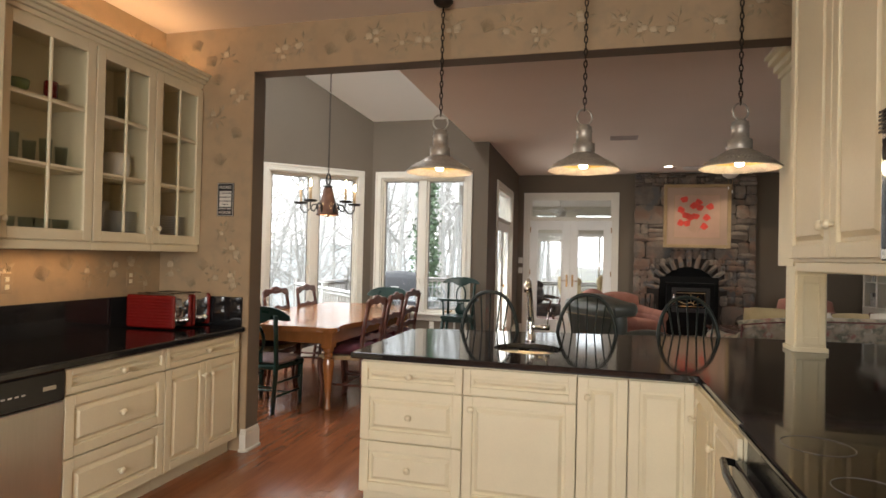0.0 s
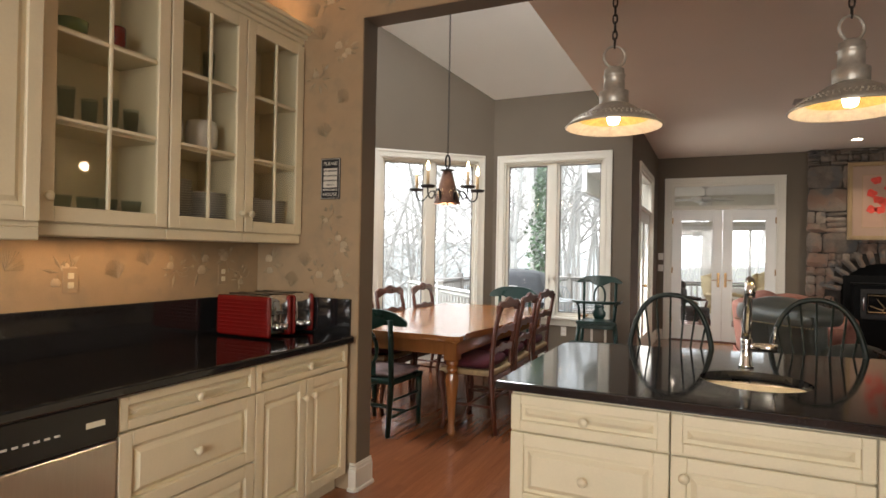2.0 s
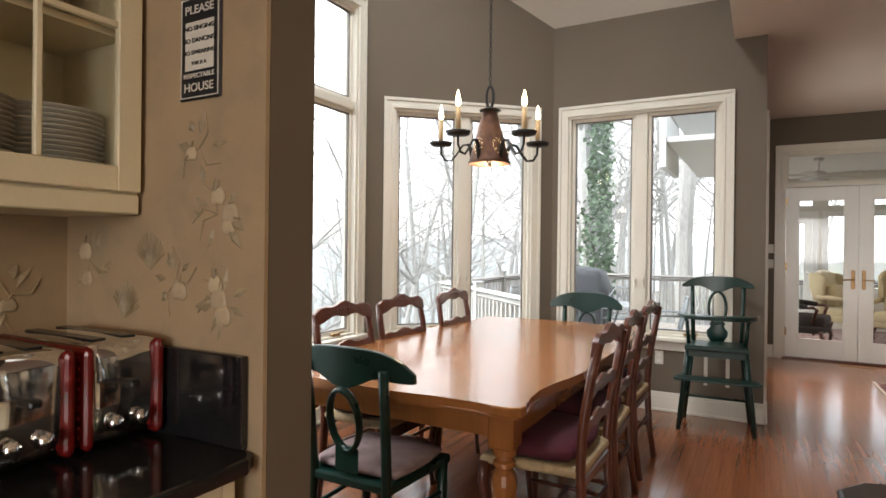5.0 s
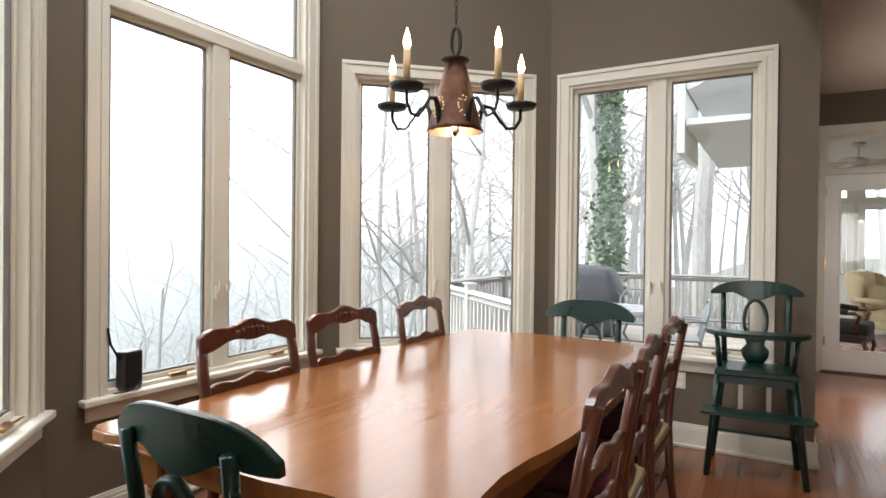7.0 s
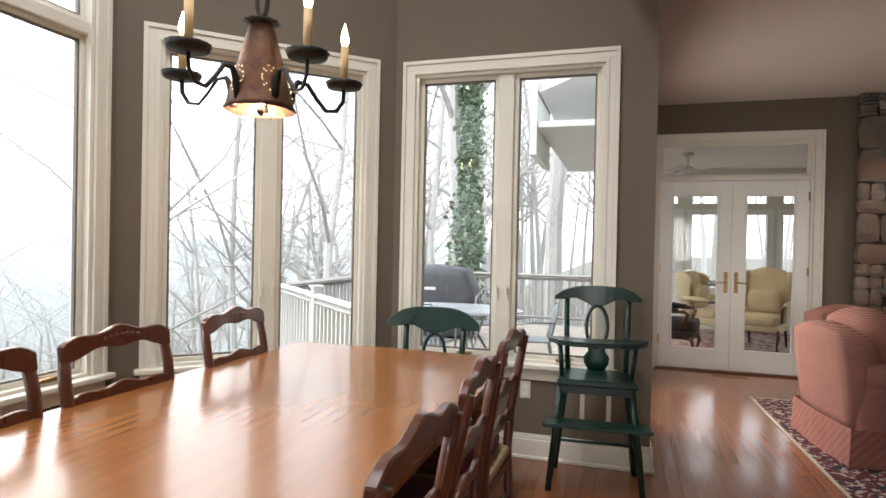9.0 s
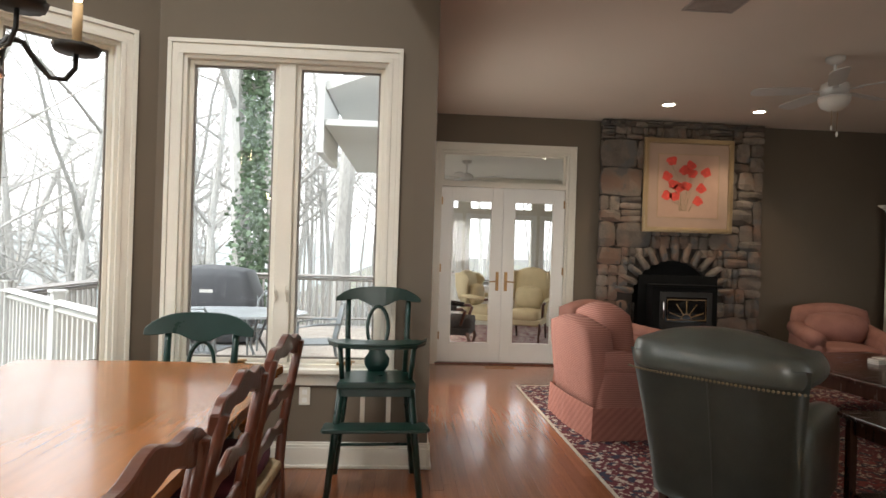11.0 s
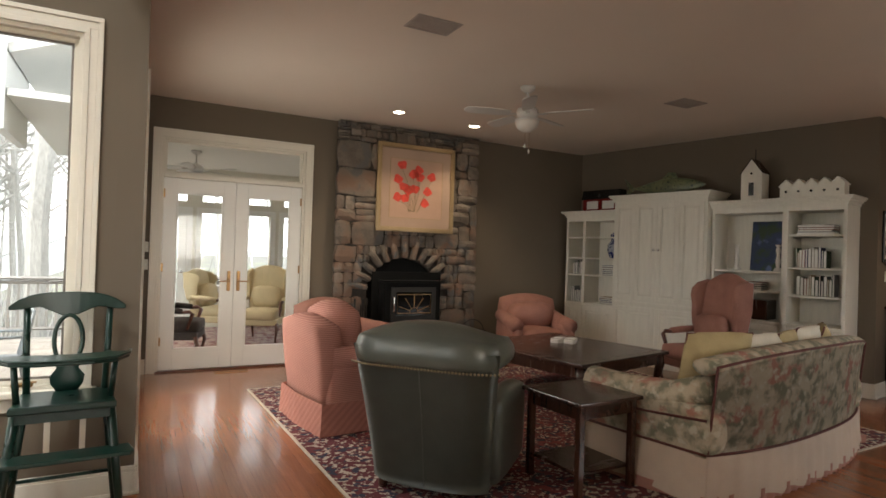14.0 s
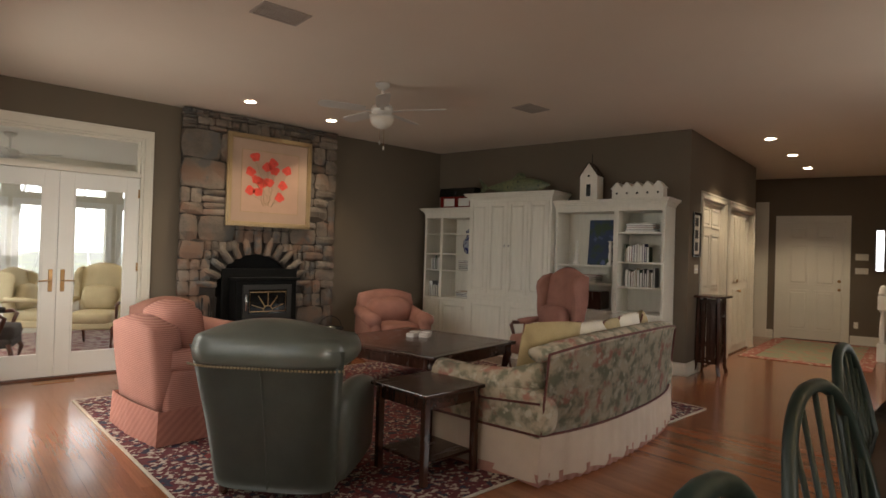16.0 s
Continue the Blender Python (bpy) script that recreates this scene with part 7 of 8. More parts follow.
pic = thing("framed_picture", hpose(2.70, -0.10, 1.372) @ pose(0, 0, 0, -6), "dark blue and green canvas leaning on the shelf", "picture")
part("canvas", boxes((0, 0.44, -0.02, 0, 0, 0.62), bevel=0.003), blotch_tint(blotch_tint(mat("blue_canvas", (0.02, 0.04, 0.10), 0.6, vary=0.3), 5, (0.03, 0.06, 0.03), 0.5, 0.6), 7, (0.10, 0.14, 0.30), 0.6, 0.7), pic)
tagged(part("storage_box", turn(boxes((0, 0.5, -0.3, 0, 0, 0.24), bevel=0.008), hpose(2.5, -0.05, 0.781)), M_WALNUT), "dark brown storage box on the lower shelf", "box")

# things standing on the bookcases
toy = thing("toy_house", hpose(0.28, -0.12, 2.186), "red painted model house with cream windows and black roof", "model house")
part("walls", boxes((0, 0.62, -0.22, 0, 0, 0.20), bevel=0.004), M_RED, toy)
part("roof", turn(slab([(0, -0.02), (0.24, -0.02), (0.20, 0.12), (0.04, 0.12)], -0.02, 0.64), pose(0, 0, 0.20, 90, 0, 90) @ pose(-0.23, 0, 0)), M_BLACK, toy, "black pitched roof")
for x in (0.08, 0.36):
    part("window", boxes((x, x + 0.2, -0.226, -0.2205, 0.03, 0.15)), M_PORC, toy, "pale window panel")
bm = bmesh.new()
puff(bm, -0.5, 0.5, -0.045, 0.045, -0.11, 0.11, 0.85, 9)
for v in bm.verts:
    u = v.co.x / 0.5
    k = (1 - 0.80 * max(0, -u) ** 1.3) * (1 - 0.45 * max(0, u) ** 3)
    v.co.z *= k
    v.co.y *= k
tail = slab([(-0.48, 0.0), (-0.66, 0.15), (-0.60, 0.0), (-0.66, -0.13)], -0.008, 0.008)
turn(tail, pose(0, 0, 0, 90))
tmp_me = bpy.data.meshes.new("tmp")
tail.to_mesh(tmp_me)
tail.free()
bm.from_mesh(tmp_me)
for q in ([(-0.1, 0.09), (0.02, 0.20), (0.12, 0.19), (0.17, 0.09)], [(-0.1, -0.09), (0.0, -0.115), (0.05, -0.08)], [(0.2, -0.08), (0.24, -0.115), (0.3, -0.07)]):
    fin = turn(slab(q, -0.006, 0.006), pose(0, 0, 0, 90))
    fin.to_mesh(tmp_me)
    fin.free()
    bm.from_mesh(tmp_me)
fishm = blotch_tint(mat("painted_fish", (0.26, 0.27, 0.13), 0.35, vary=0.25, scale=8, hue=(0.05, 0.08, 0.05)), 30, (0.03, 0.04, 0.03), 0.6, 0.66)
turn(bm, hpose(1.62, -0.25, 2.49))
tagged(part("carved_fish", bm, fishm, smooth=True), "carved and painted green fish on the cabinet", "sculpture")


def gable_house(m, w, d, h, roof, material, label, doors=1, name="birdhouse"):
    o = thing(name, m, label, "birdhouse")
    n = doors
    bm = boxes((0, w, -d, 0, 0, h))
    for k in range(n):
        a, b = w * k / n, w * (k + 1) / n
        g = slab([(a, h), (b, h), ((a + b) / 2, h + roof)], 0, d)
        turn(g, Matrix(((1, 0, 0, 0), (0, 0, -1, 0), (0, 1, 0, 0), (0, 0, 0, 1))))
        g.to_mesh(tmp_me)
        g.free()
        bm.from_mesh(tmp_me)
    part("box", bm, material, o)
    for k in range(n):
        cx = w * (k + 0.5) / n
        part("entry_hole", turn(lathe([(0.014, 0), (0.014, 0.004), (0, 0.004)], 14), pose(cx, -d - 0.0005, h * 0.55 if n > 1 else h * 0.98, 90)), M_BLACK, o, "dark round hole")
        for s in (-1, 1):
            ln = math.hypot(w / n / 2, roof) + 0.015
            rf = part("roof_board", boxes((0, ln, -d - 0.012, 0.004, 0, 0.008)), material if n > 1 else M_WALNUT, o)
            ang = math.degrees(math.atan2(roof, w / n / 2))
            rf.matrix_basis = pose(cx, 0, h + roof + 0.001) @ (pose(0, 0, 0, 0, ang, 0) if s > 0 else pose(0, 0, 0, 0, 180 - ang, 0) @ pose(0, 0, -0.008))
    return o


ch = gable_house(hpose(2.66, -0.12, 2.236), 0.24, 0.22, 0.34, 0.17, M_HUTCH, "white chapel birdhouse with a brown roof")
part("window", boxes((0.09, 0.15, -0.2235, -0.2205, 0.06, 0.22)), M_BLACK, ch, "dark lattice window")
part("spire", tube([(0.12, -0.11, 0.50), (0.12, -0.11, 0.64)], 0.006), M_IRON, ch)
gable_house(hpose(3.10, -0.16, 2.236), 0.66, 0.16, 0.15, 0.07, M_HUTCH, "white row birdhouse with five gables", 5)

# hall
stand = thing("plant_stand", pose(6.28, 7.72, 0, 0, 0, 8), "tall dark slatted wooden plant stand", "plant stand")
part("top", boxes((-0.24, 0.24, -0.20, 0.20, 0.99, 1.02), bevel=0.006), M_WALNUT, stand)
for sx in (-1, 1):
    for k in range(3):
        part("side_slat", boxes((sx * 0.135 - 0.006, sx * 0.135 + 0.006, -0.085 + k * 0.06, -0.045 + k * 0.06, 0.16, 0.93)), M_WALNUT, stand)
for sx in (-1, 1):
    for sy in (-1, 1):
        part("leg", tube([(sx * 0.18, sy * 0.16, 0.0), (sx * 0.155, sy * 0.135, 0.1), (sx * 0.14, sy * 0.12, 0.99)], 0.024, n=4), M_WALNUT, stand)
    for k in range(4):
        x = -0.09 + k * 0.06
        part("slat", boxes((x - 0.021, x + 0.021, sx * 0.118 - 0.006, sx * 0.118 + 0.006, 0.16, 0.93)), M_WALNUT, stand)
for z in (0.14, 0.36, 0.74, 0.93):
    part("rail", boxes((-0.14, 0.14, -0.135, -0.115, z, z + 0.03), (-0.14, 0.14, 0.115, 0.135, z, z + 0.03), (-0.15, -0.13, -0.115, 0.115, z, z + 0.03), (0.13, 0.15, -0.115, 0.115, z, z + 0.03)), M_WALNUT, stand)
HH = along(HC, HE)
hp = thing("framed_picture", HH @ pose(0.14, 0, 1.52), "narrow black framed picture on the hall wall", "picture")
part("frame", boxes((0, 0.035, -0.02, 0, 0, 0.58), (0.285, 0.32, -0.02, 0, 0, 0.58), (0.035, 0.285, -0.02, 0, 0.545, 0.58), (0.035, 0.285, -0.02, 0, 0, 0.035), bevel=0.003), M_BLACK, hp)
part("print", boxes((0.036, 0.284, -0.008, -0.001, 0.036, 0.544)), M_CREAMINK, hp)
for z in (0.08, 0.24, 0.40):
    part("vignette", boxes((0.09, 0.23, -0.0095, -0.0085, z, z + 0.11)), M_PRINT, hp, "small dark vignette")
plate("wall_switch", HH @ pose(0.33, 0, 1.36), "cream switch plate on the hall wall", 0.16, 0.115, 3)


def panel_door(name, m, w, h, label, leaves=1, rows_=((0.08, 0.42), (0.46, 0.80), (0.84, 0.96)), knob_x=None):
    d = thing(name, m, label, "door", kind="structure")
    part("door_casing", casing(bmesh.new(), 0, w, 0, h), M_TRIM, d)
    part("door_frame", boxes((0, 0.025, 0, 0.14, 0.002, h), (w - 0.025, w, 0, 0.14, 0.002, h), (0.025, w - 0.025, 0, 0.14, h - 0.025, h)), M_TRIM, d)
    lw = (w - 0.056) / leaves
    for k in range(leaves):
        x0 = 0.028 + k * lw
        lf = part("leaf", boxes((x0, x0 + lw - 0.003, 0.055, 0.09, 0.012, h - 0.028), bevel=0.003), M_TRIM, d)
        cols = 2 if lw > 0.6 else 1
        for c_ in range(cols):
            a = x0 + 0.09 + c_ * (lw - 0.09) / cols
            b_ = x0 + (c_ + 1) * (lw - 0.09) / cols
            for r0, r1 in rows_:
                f = part("panel", raised_front(a, b_, h * r0, h * r1, 0.03), M_TRIM, lf)
                f.matrix_basis = pose(0, 0.061, 0)
    part("door_stop", boxes((0.015, 0.045, 0.092, 0.12, 0.002, h - 0.01), (w - 0.045, w - 0.015, 0.092, 0.12, 0.002, h - 0.01), (0.045, w - 0.045, 0.092, 0.12, h - 0.045, h - 0.01)), M_TRIM, d)
    part("threshold", boxes((0.025, w - 0.025, 0.03, 0.14, 0.0005, 0.02)), M_WALNUT, d, "dark wooden threshold")
    if knob_x:
        part("knob", turn(lathe([(0.012, 0), (0.012, 0.03), (0.028, 0.045), (0.026, 0.06), (0, 0.065)], 14), pose(knob_x, 0.055, 1.0, 90)), M_BRASS, d, "round brass knob", smooth=True)
        part("deadbolt", turn(lathe([(0.03, 0), (0.028, 0.012), (0, 0.014)], 14), pose(knob_x, 0.055, 1.16, 90)), M_BRASS, d, "round brass deadbolt", smooth=True)
    return d


panel_door("door_3", HH @ pose(0.58, 0, 0), 1.10, 2.31, "cream panelled hall door, closed")
panel_door("door_4", HH @ pose(2.0, 0, 0), 1.52, 2.31, "cream panelled bifold closet doors, closed", 4, ((0.05, 0.45), (0.5, 0.95)), 0.76)
HD = along(HD0, HD1)
panel_door("door_5", HD @ pose(1.19, 0, 0), 1.03, 2.31, "cream six-panel front door with brass hardware", knob_x=0.96)
tagged(part("trim_post", turn(boxes((0.74, 0.97, -0.03, 0, 0, 2.68), bevel=0.006), HD), M_TRIM), "cream door trim beside the hall end", "trim", kind="structure")
win5 = thing("window_5", HD @ pose(2.68, 0, 0), "narrow bright sidelight window in a brown frame", "window", kind="structure")
part("window_frame", boxes((0, 0.02, -0.02, 0.1, 1.36, 2.15), (0.14, 0.16, -0.02, 0.1, 1.36, 2.15), (0.02, 0.14, -0.02, 0.1, 2.13, 2.15), (0.02, 0.14, -0.02, 0.1, 1.36, 1.38)), M_CHERRY, win5)
pn = part("pane", boxes((0.02, 0.14, 0.05, 0.056, 1.38, 2.13)), M_GLASS, win5)
pn.visible_shadow = False
plate("wall_switch", HD @ pose(2.49, 0, 1.63), "cream alarm keypad on the hall wall", 0.2, 0.12, 1)
plate("wall_switch", HD @ pose(2.49, 0, 1.37), "cream switch plate on the hall wall", 0.2, 0.11, 3)
plate("wall_outlet", HD @ pose(2.42, 0, 0.36), "cream outlet low on the hall wall")
hrug = thing("hall_rug", pose(9.75, 7.5, 0, 0, 0, 9.2), "faded green and red hall rug on the boards", "rug")
part("field", boxes((-1.35, 1.35, -0.65, 0.65, 0.0005, 0.008), bevel=0.002), blotch_tint(mat("faded_green_rug", (0.20, 0.20, 0.13), 0.95, vary=0.2, fine=200, bump=0.3), 6, (0.30, 0.15, 0.10), 0.52, 0.6), hrug)
part("border", boxes((-1.55, -1.352, -0.85, 0.85, 0.0005, 0.009), (1.352, 1.55, -0.85, 0.85, 0.0005, 0.009), (-1.35, 1.35, -0.85, -0.652, 0.0005, 0.009), (-1.35, 1.35, 0.652, 0.85, 0.0005, 0.009)), blotch_tint(mat("faded_red_border", (0.25, 0.08, 0.06), 0.95, vary=0.2, fine=200, bump=0.3), 14, (0.4, 0.33, 0.26), 0.55, 0.6), hrug)
newel = thing("stair_newel", pose(9.55, 6.55, 0), "white turned newel post with a hand rail", "newel post")
part("foot_block", boxes((-0.06, 0.06, -0.06, 0.06, 0.0, 0.28), bevel=0.006), M_WHITE, newel)
part("head_block", boxes((-0.06, 0.06, -0.06, 0.06, 0.80, 1.02), bevel=0.006), M_WHITE, newel)
part("turning", lathe([(0.055, 0.28), (0.03, 0.32), (0.045, 0.40), (0.04, 0.6), (0.028, 0.74), (0.055, 0.80)], 18), M_WHITE, newel, smooth=True)
part("cap", lathe([(0.05, 1.02), (0.07, 1.05), (0.05, 1.08), (0.055, 1.12), (0.03, 1.17), (0.0, 1.18)], 18), M_WHITE, newel, smooth=True)
part("hand_rail", boxes((0.06, 1.6, -0.035, 0.035, 0.90, 0.96), bevel=0.01, seg=2), M_WHITE, newel)
for k in range(10):
    part("baluster", boxes((0.16 + k * 0.14, 0.19 + k * 0.14, -0.015, 0.015, 0.0, 0.899)), M_WHITE, newel)

# bow-back stools behind the peninsula


def stool(m):
    c = thing("counter_stool", m, "dark green bow-back windsor counter stool", "stool", "stools at the peninsula")
    part("seat", lathe([(0.0, 0.60), (0.19, 0.60), (0.23, 0.615), (0.235, 0.63), (0.21, 0.645), (0.0, 0.632)], 28), M_DKGREEN, c, smooth=True)
    def arc(a):
        c_ = math.cos(a)
        return (math.copysign(0.275 * abs(c_) ** 0.85, c_) * (0.80 + 0.20 * math.sin(a)), 0.13 + 0.11 * max(0, math.sin(a)), 0.64 + 0.566 * math.sin(a))

    part("bow", tube([arc(math.pi * k / 28) for k in range(29)], 0.015, n=8), M_DKGREEN, c, smooth=True)
    for k in range(7):
        u = -0.75 + 1.5 * k / 6
        a = math.acos(u * 0.93)
        part("spindle", tube([(0.15 * u, 0.135, 0.64), arc(a)], 0.0065, n=6), M_DKGREEN, c, smooth=True)
    for sx in (-1, 1):
        for sy in (-1, 1):
            part("leg", tube([(sx * 0.21, sy * 0.21, 0.0), (sx * 0.12, sy * 0.12, 0.61)], [0.014, 0.02], n=8), M_DKGREEN, c, smooth=True)
        part("foot_rail", tube([(sx * 0.18, -0.18, 0.22), (sx * 0.18, 0.18, 0.22)], 0.011), M_DKGREEN, c, smooth=True)
    part("foot_rail", tube([(-0.172, -0.172, 0.27), (0.172, -0.172, 0.27)], 0.011), M_DKGREEN, c, smooth=True)
    return c


st = stool(pose(-0.77, 4.35, 0, 0, 0, 4))
copy_thing(st, pose(-0.05, 4.46, 0, 0, 0, -3))
copy_thing(st, pose(0.73, 4.60, 0, 0, 0, 5))

# ---- sunroom beyond the french doors ----
M_SUNWALL = mat("sunroom_paint", (0.66, 0.63, 0.54), 0.7, vary=0.04)
M_YELLOW = mat("yellow_damask", (0.50, 0.41, 0.25), 0.85, vary=0.12, scale=10, fine=150, bump=0.2)
M_DARKCLOTH = mat("charcoal_cloth", (0.03, 0.022, 0.02), 0.85, vary=0.2, bump=0.2)
SRX0, SRX1, SRY0, SRY1, SRC = -1.75, 2.6, 11.84, 15.6, 2.85
fl("floor_sunroom", SRX0 - 0.14, SRX1 + 0.14, SRY0, SRY1 + 0.14, -0.16, -0.006, blotch_tint(mat("sunroom_carpet", (0.30, 0.22, 0.19), 0.9, vary=0.2, fine=160, bump=0.3), 9, (0.16, 0.05, 0.05), 0.5, 0.56), "patterned carpet on the sunroom floor", "floor")
fl("ceiling_sunroom", SRX0 - 0.14, SRX1 + 0.14, SRY0, SRY1 + 0.14, SRC, SRC + 0.1, M_VAULT, "pale sunroom ceiling", "ceiling")
wall("wall_sunroom_north", (SRX0, SRY1), (SRX1, SRY1), 0, SRC, holes=[(0.25, 1.05, 0.05, 2.05), (0.25, 1.05, 2.25, 2.62), (1.3, 2.5, 0.75, 2.05), (1.3, 2.5, 2.25, 2.62), (2.75, 4.1, 0.75, 2.05), (2.75, 4.1, 2.25, 2.62)], material=M_SUNWALL, label="cream sunroom wall with large windows")
wall("wall_sunroom_west", (SRX0, SRY0), (SRX0, SRY1), 0, SRC, holes=[(0.3, 1.9, 0.75, 2.05), (0.3, 1.9, 2.25, 2.62), (2.1, 3.5, 0.75, 2.05), (2.1, 3.5, 2.25, 2.62)], material=M_SUNWALL, label="cream sunroom wall with large windows")
wall("wall_sunroom_east", (SRX1, SRY1), (SRX1, SRY0), 0, SRC, holes=[(0.3, 1.8, 0.75, 2.05), (2.0, 3.4, 0.75, 2.05)], material=M_SUNWALL, label="cream sunroom wall with large windows")
sd = thing("door_6", pose(SRX0 + 0.25, SRY1, 0), "cream glazed outer door of the sunroom", "door", kind="structure")
part("leaf", boxes((0.0, 0.13, 0.03, 0.075, 0.02, 2.05), (0.67, 0.8, 0.03, 0.075, 0.02, 2.05), (0.13, 0.67, 0.03, 0.075, 1.92, 2.05), (0.13, 0.67, 0.03, 0.075, 0.02, 0.30), bevel=0.003), M_WHITE, sd)
part("casing", casing(bmesh.new(), 0, 0.8, 0, 2.05), M_WHITE, sd)
part("knob", turn(lathe([(0.012, 0), (0.03, 0.04), (0, 0.06)], 12), pose(0.73, 0.03, 1.0, 90)), M_CHROME, sd)
for x0, x1 in ((1.3, 2.5), (2.75, 4.1)):
    w_ = thing("window_7", pose(SRX0, SRY1, 0), "cream framed sunroom window", "window", kind="structure")
    part("casing", casing(bmesh.new(), x0, x1, 0.75, 2.05, sides="ltrb"), M_WHITE, w_)
    part("mullion", boxes(((x0 + x1) / 2 - 0.03, (x0 + x1) / 2 + 0.03, 0.03, 0.1, 0.75, 2.05)), M_WHITE, w_)
wing_chair(pose(0.45, 14.1, 0, 0, 0, -25), M_YELLOW, "yellow damask wing chair in the sunroom", 1.12)
wing_chair(pose(-0.55, 14.5, 0, 0, 0, 60), M_YELLOW, "yellow damask wing chair in the sunroom", 1.05)
wing_chair(pose(-1.28, 12.75, 0, 0, 0, 75), M_DARKCLOTH, "charcoal upholstered chair in the sunroom", 1.0)
copy_thing(fan, pose(-0.75, 13.6, SRC + 0.12)).matrix_world = pose(-0.75, 13.6, SRC, 0, 0, 15)
for x, y in ((-1.3, 12.9), (0.35, 13.0)):
    downlight(x, y, SRC, 12)

# ---- deck and garden ----
M_DECK = mat("weathered_deck", (0.36, 0.32, 0.28), 0.75, vary=0.2, scale=3, fine=60, bump=0.2, stretch=(8, 0.8, 1), rand=0.12)
M_RAIL = mat("painted_deck_rail", (0.58, 0.57, 0.54), 0.6, vary=0.08)
M_RAIL2 = mat("weathered_rail", (0.30, 0.28, 0.26), 0.75, vary=0.12)
# bark grey is lightened, so that its colour carries the haze over the woods
M_BARK = mat("haze_pale_bark", (0.42, 0.405, 0.38), 0.9, vary=0.3, scale=12, fine=60, bump=0.6, stretch=(3, 3, 0.6), rand=0.2)
M_IVY = mat("ivy_leaves", (0.11, 0.16, 0.09), 0.5, vary=0.3, scale=10, rand=0.4)
M_GROUND = blotch_tint(mat("leaf_litter", (0.13, 0.125, 0.115), 0.95, vary=0.25, scale=0.6, fine=8, bump=0.4), 0.3, (0.16, 0.17, 0.10), 0.5, 0.65)
M_CAST = mat("cast_metal_grey", (0.22, 0.24, 0.25), 0.4, 0.4, vary=0.1)
M_TABLETOP = mat("frosted_table_top", (0.45, 0.48, 0.50), 0.15, vary=0.05)
M_COVER = mat("grill_cover", (0.05, 0.052, 0.058), 0.6, vary=0.2, scale=5, bump=0.2)
M_SIDING = mat("eave_paint", (0.60, 0.60, 0.58), 0.7, vary=0.04)

dk = thing("deck", pose(0, 0, -0.17), "weathered grey plank deck behind the house", "deck", kind="structure")
part("deck_base", slab([(-1.78, 8.37), (-3.2, 8.37), (-4.2, 9.2), (-6.2, 11.3), (-6.2, 16.5), (-1.95, 16.5), (-1.95, 11.7), (-1.78, 11.7)], -0.2, -0.03), M_RAIL2, dk)
board_me = None
for k in range(52):
    y = 8.5 + k * 0.145
    x0 = -4.2 + (9.2 - y) if 9.2 < y < 11.2 else (-6.2 if y >= 11.2 else -3.3 - max(0, y - 8.4) * 1.1)
    part("plank", boxes((x0, -1.79 if y < 11.6 else -1.96, y, y + 0.138, -0.029, 0.0)), M_DECK, dk)


def railing(p0, p1, material, label, z=-0.17, h=0.98, drop=0.0):
    ln = math.dist(p0, p1)
    r = thing("deck_railing", Matrix.Translation((0, 0, z)) @ along(p0, p1), label, "railing", "deck railings")
    sh = lambda x: -drop * x / ln
    for a, b in ((h - 0.09, 0.0), (0.10, 0.0)):
        bm = tube([(0, 0, a + 0.03), (ln, 0, a + 0.03 - drop)], 0.05, n=4, flat=0.6)
        part("rail", bm, material, r)
    part("cap_rail", tube([(0, 0, h + 0.01), (ln, 0, h + 0.01 - drop)], 0.085, n=4, flat=0.35), material, r)
    nb = int(ln / 0.13)
    for k in range(1, nb):
        x = ln * k / nb
        part("baluster", boxes((x - 0.017, x + 0.017, -0.017, 0.017, 0.11 + sh(x), h - 0.06 + sh(x))), material, r)
    for x in (0.0, ln / 2, ln):
        part("post", boxes((x - 0.05, x + 0.05, -0.05, 0.05, -0.02 + sh(x), h + 0.10 + sh(x)), (x - 0.07, x + 0.07, -0.07, 0.07, h + 0.10 + sh(x), h + 0.125 + sh(x)), bevel=0.004), material, r)


railing((-3.75, 9.0), (-6.15, 11.3), M_RAIL, "white painted deck railing with square balusters")
railing((-6.15, 11.3), (-6.15, 16.4), M_RAIL2, "weathered grey deck railing with square balusters")
railing((-6.15, 16.4), (-2.0, 16.4), M_RAIL2, "weathered grey deck railing with square balusters")
railing((-2.0, 16.4), (2.6, 16.9), M_RAIL2, "weathered grey deck railing with square balusters")
fl("deck_north", -2.0, 3.0, SRY1 + 0.15, 17.0, -0.40, -0.2, M_DECK, "weathered deck beyond the sunroom", "deck")

pt = thing("patio_table", pose(-3.85, 12.0, -0.17), "oval pale-topped cast metal patio table", "patio table")
part("tabletop", slab([(0.95 * math.cos(a), 0.6 * math.sin(a)) for a in (2 * math.pi * k / 32 for k in range(32))], 0.70, 0.73, bevel=0.006), M_TABLETOP, pt)
for k in range(4):
    a = math.pi / 4 + math.pi / 2 * k
    part("leg", tube([(0.55 * math.cos(a), 0.4 * math.sin(a), 0.70), (0.4 * math.cos(a), 0.3 * math.sin(a), 0.35), (0.65 * math.cos(a), 0.5 * math.sin(a), 0.0)], 0.02, n=6), M_CAST, pt)


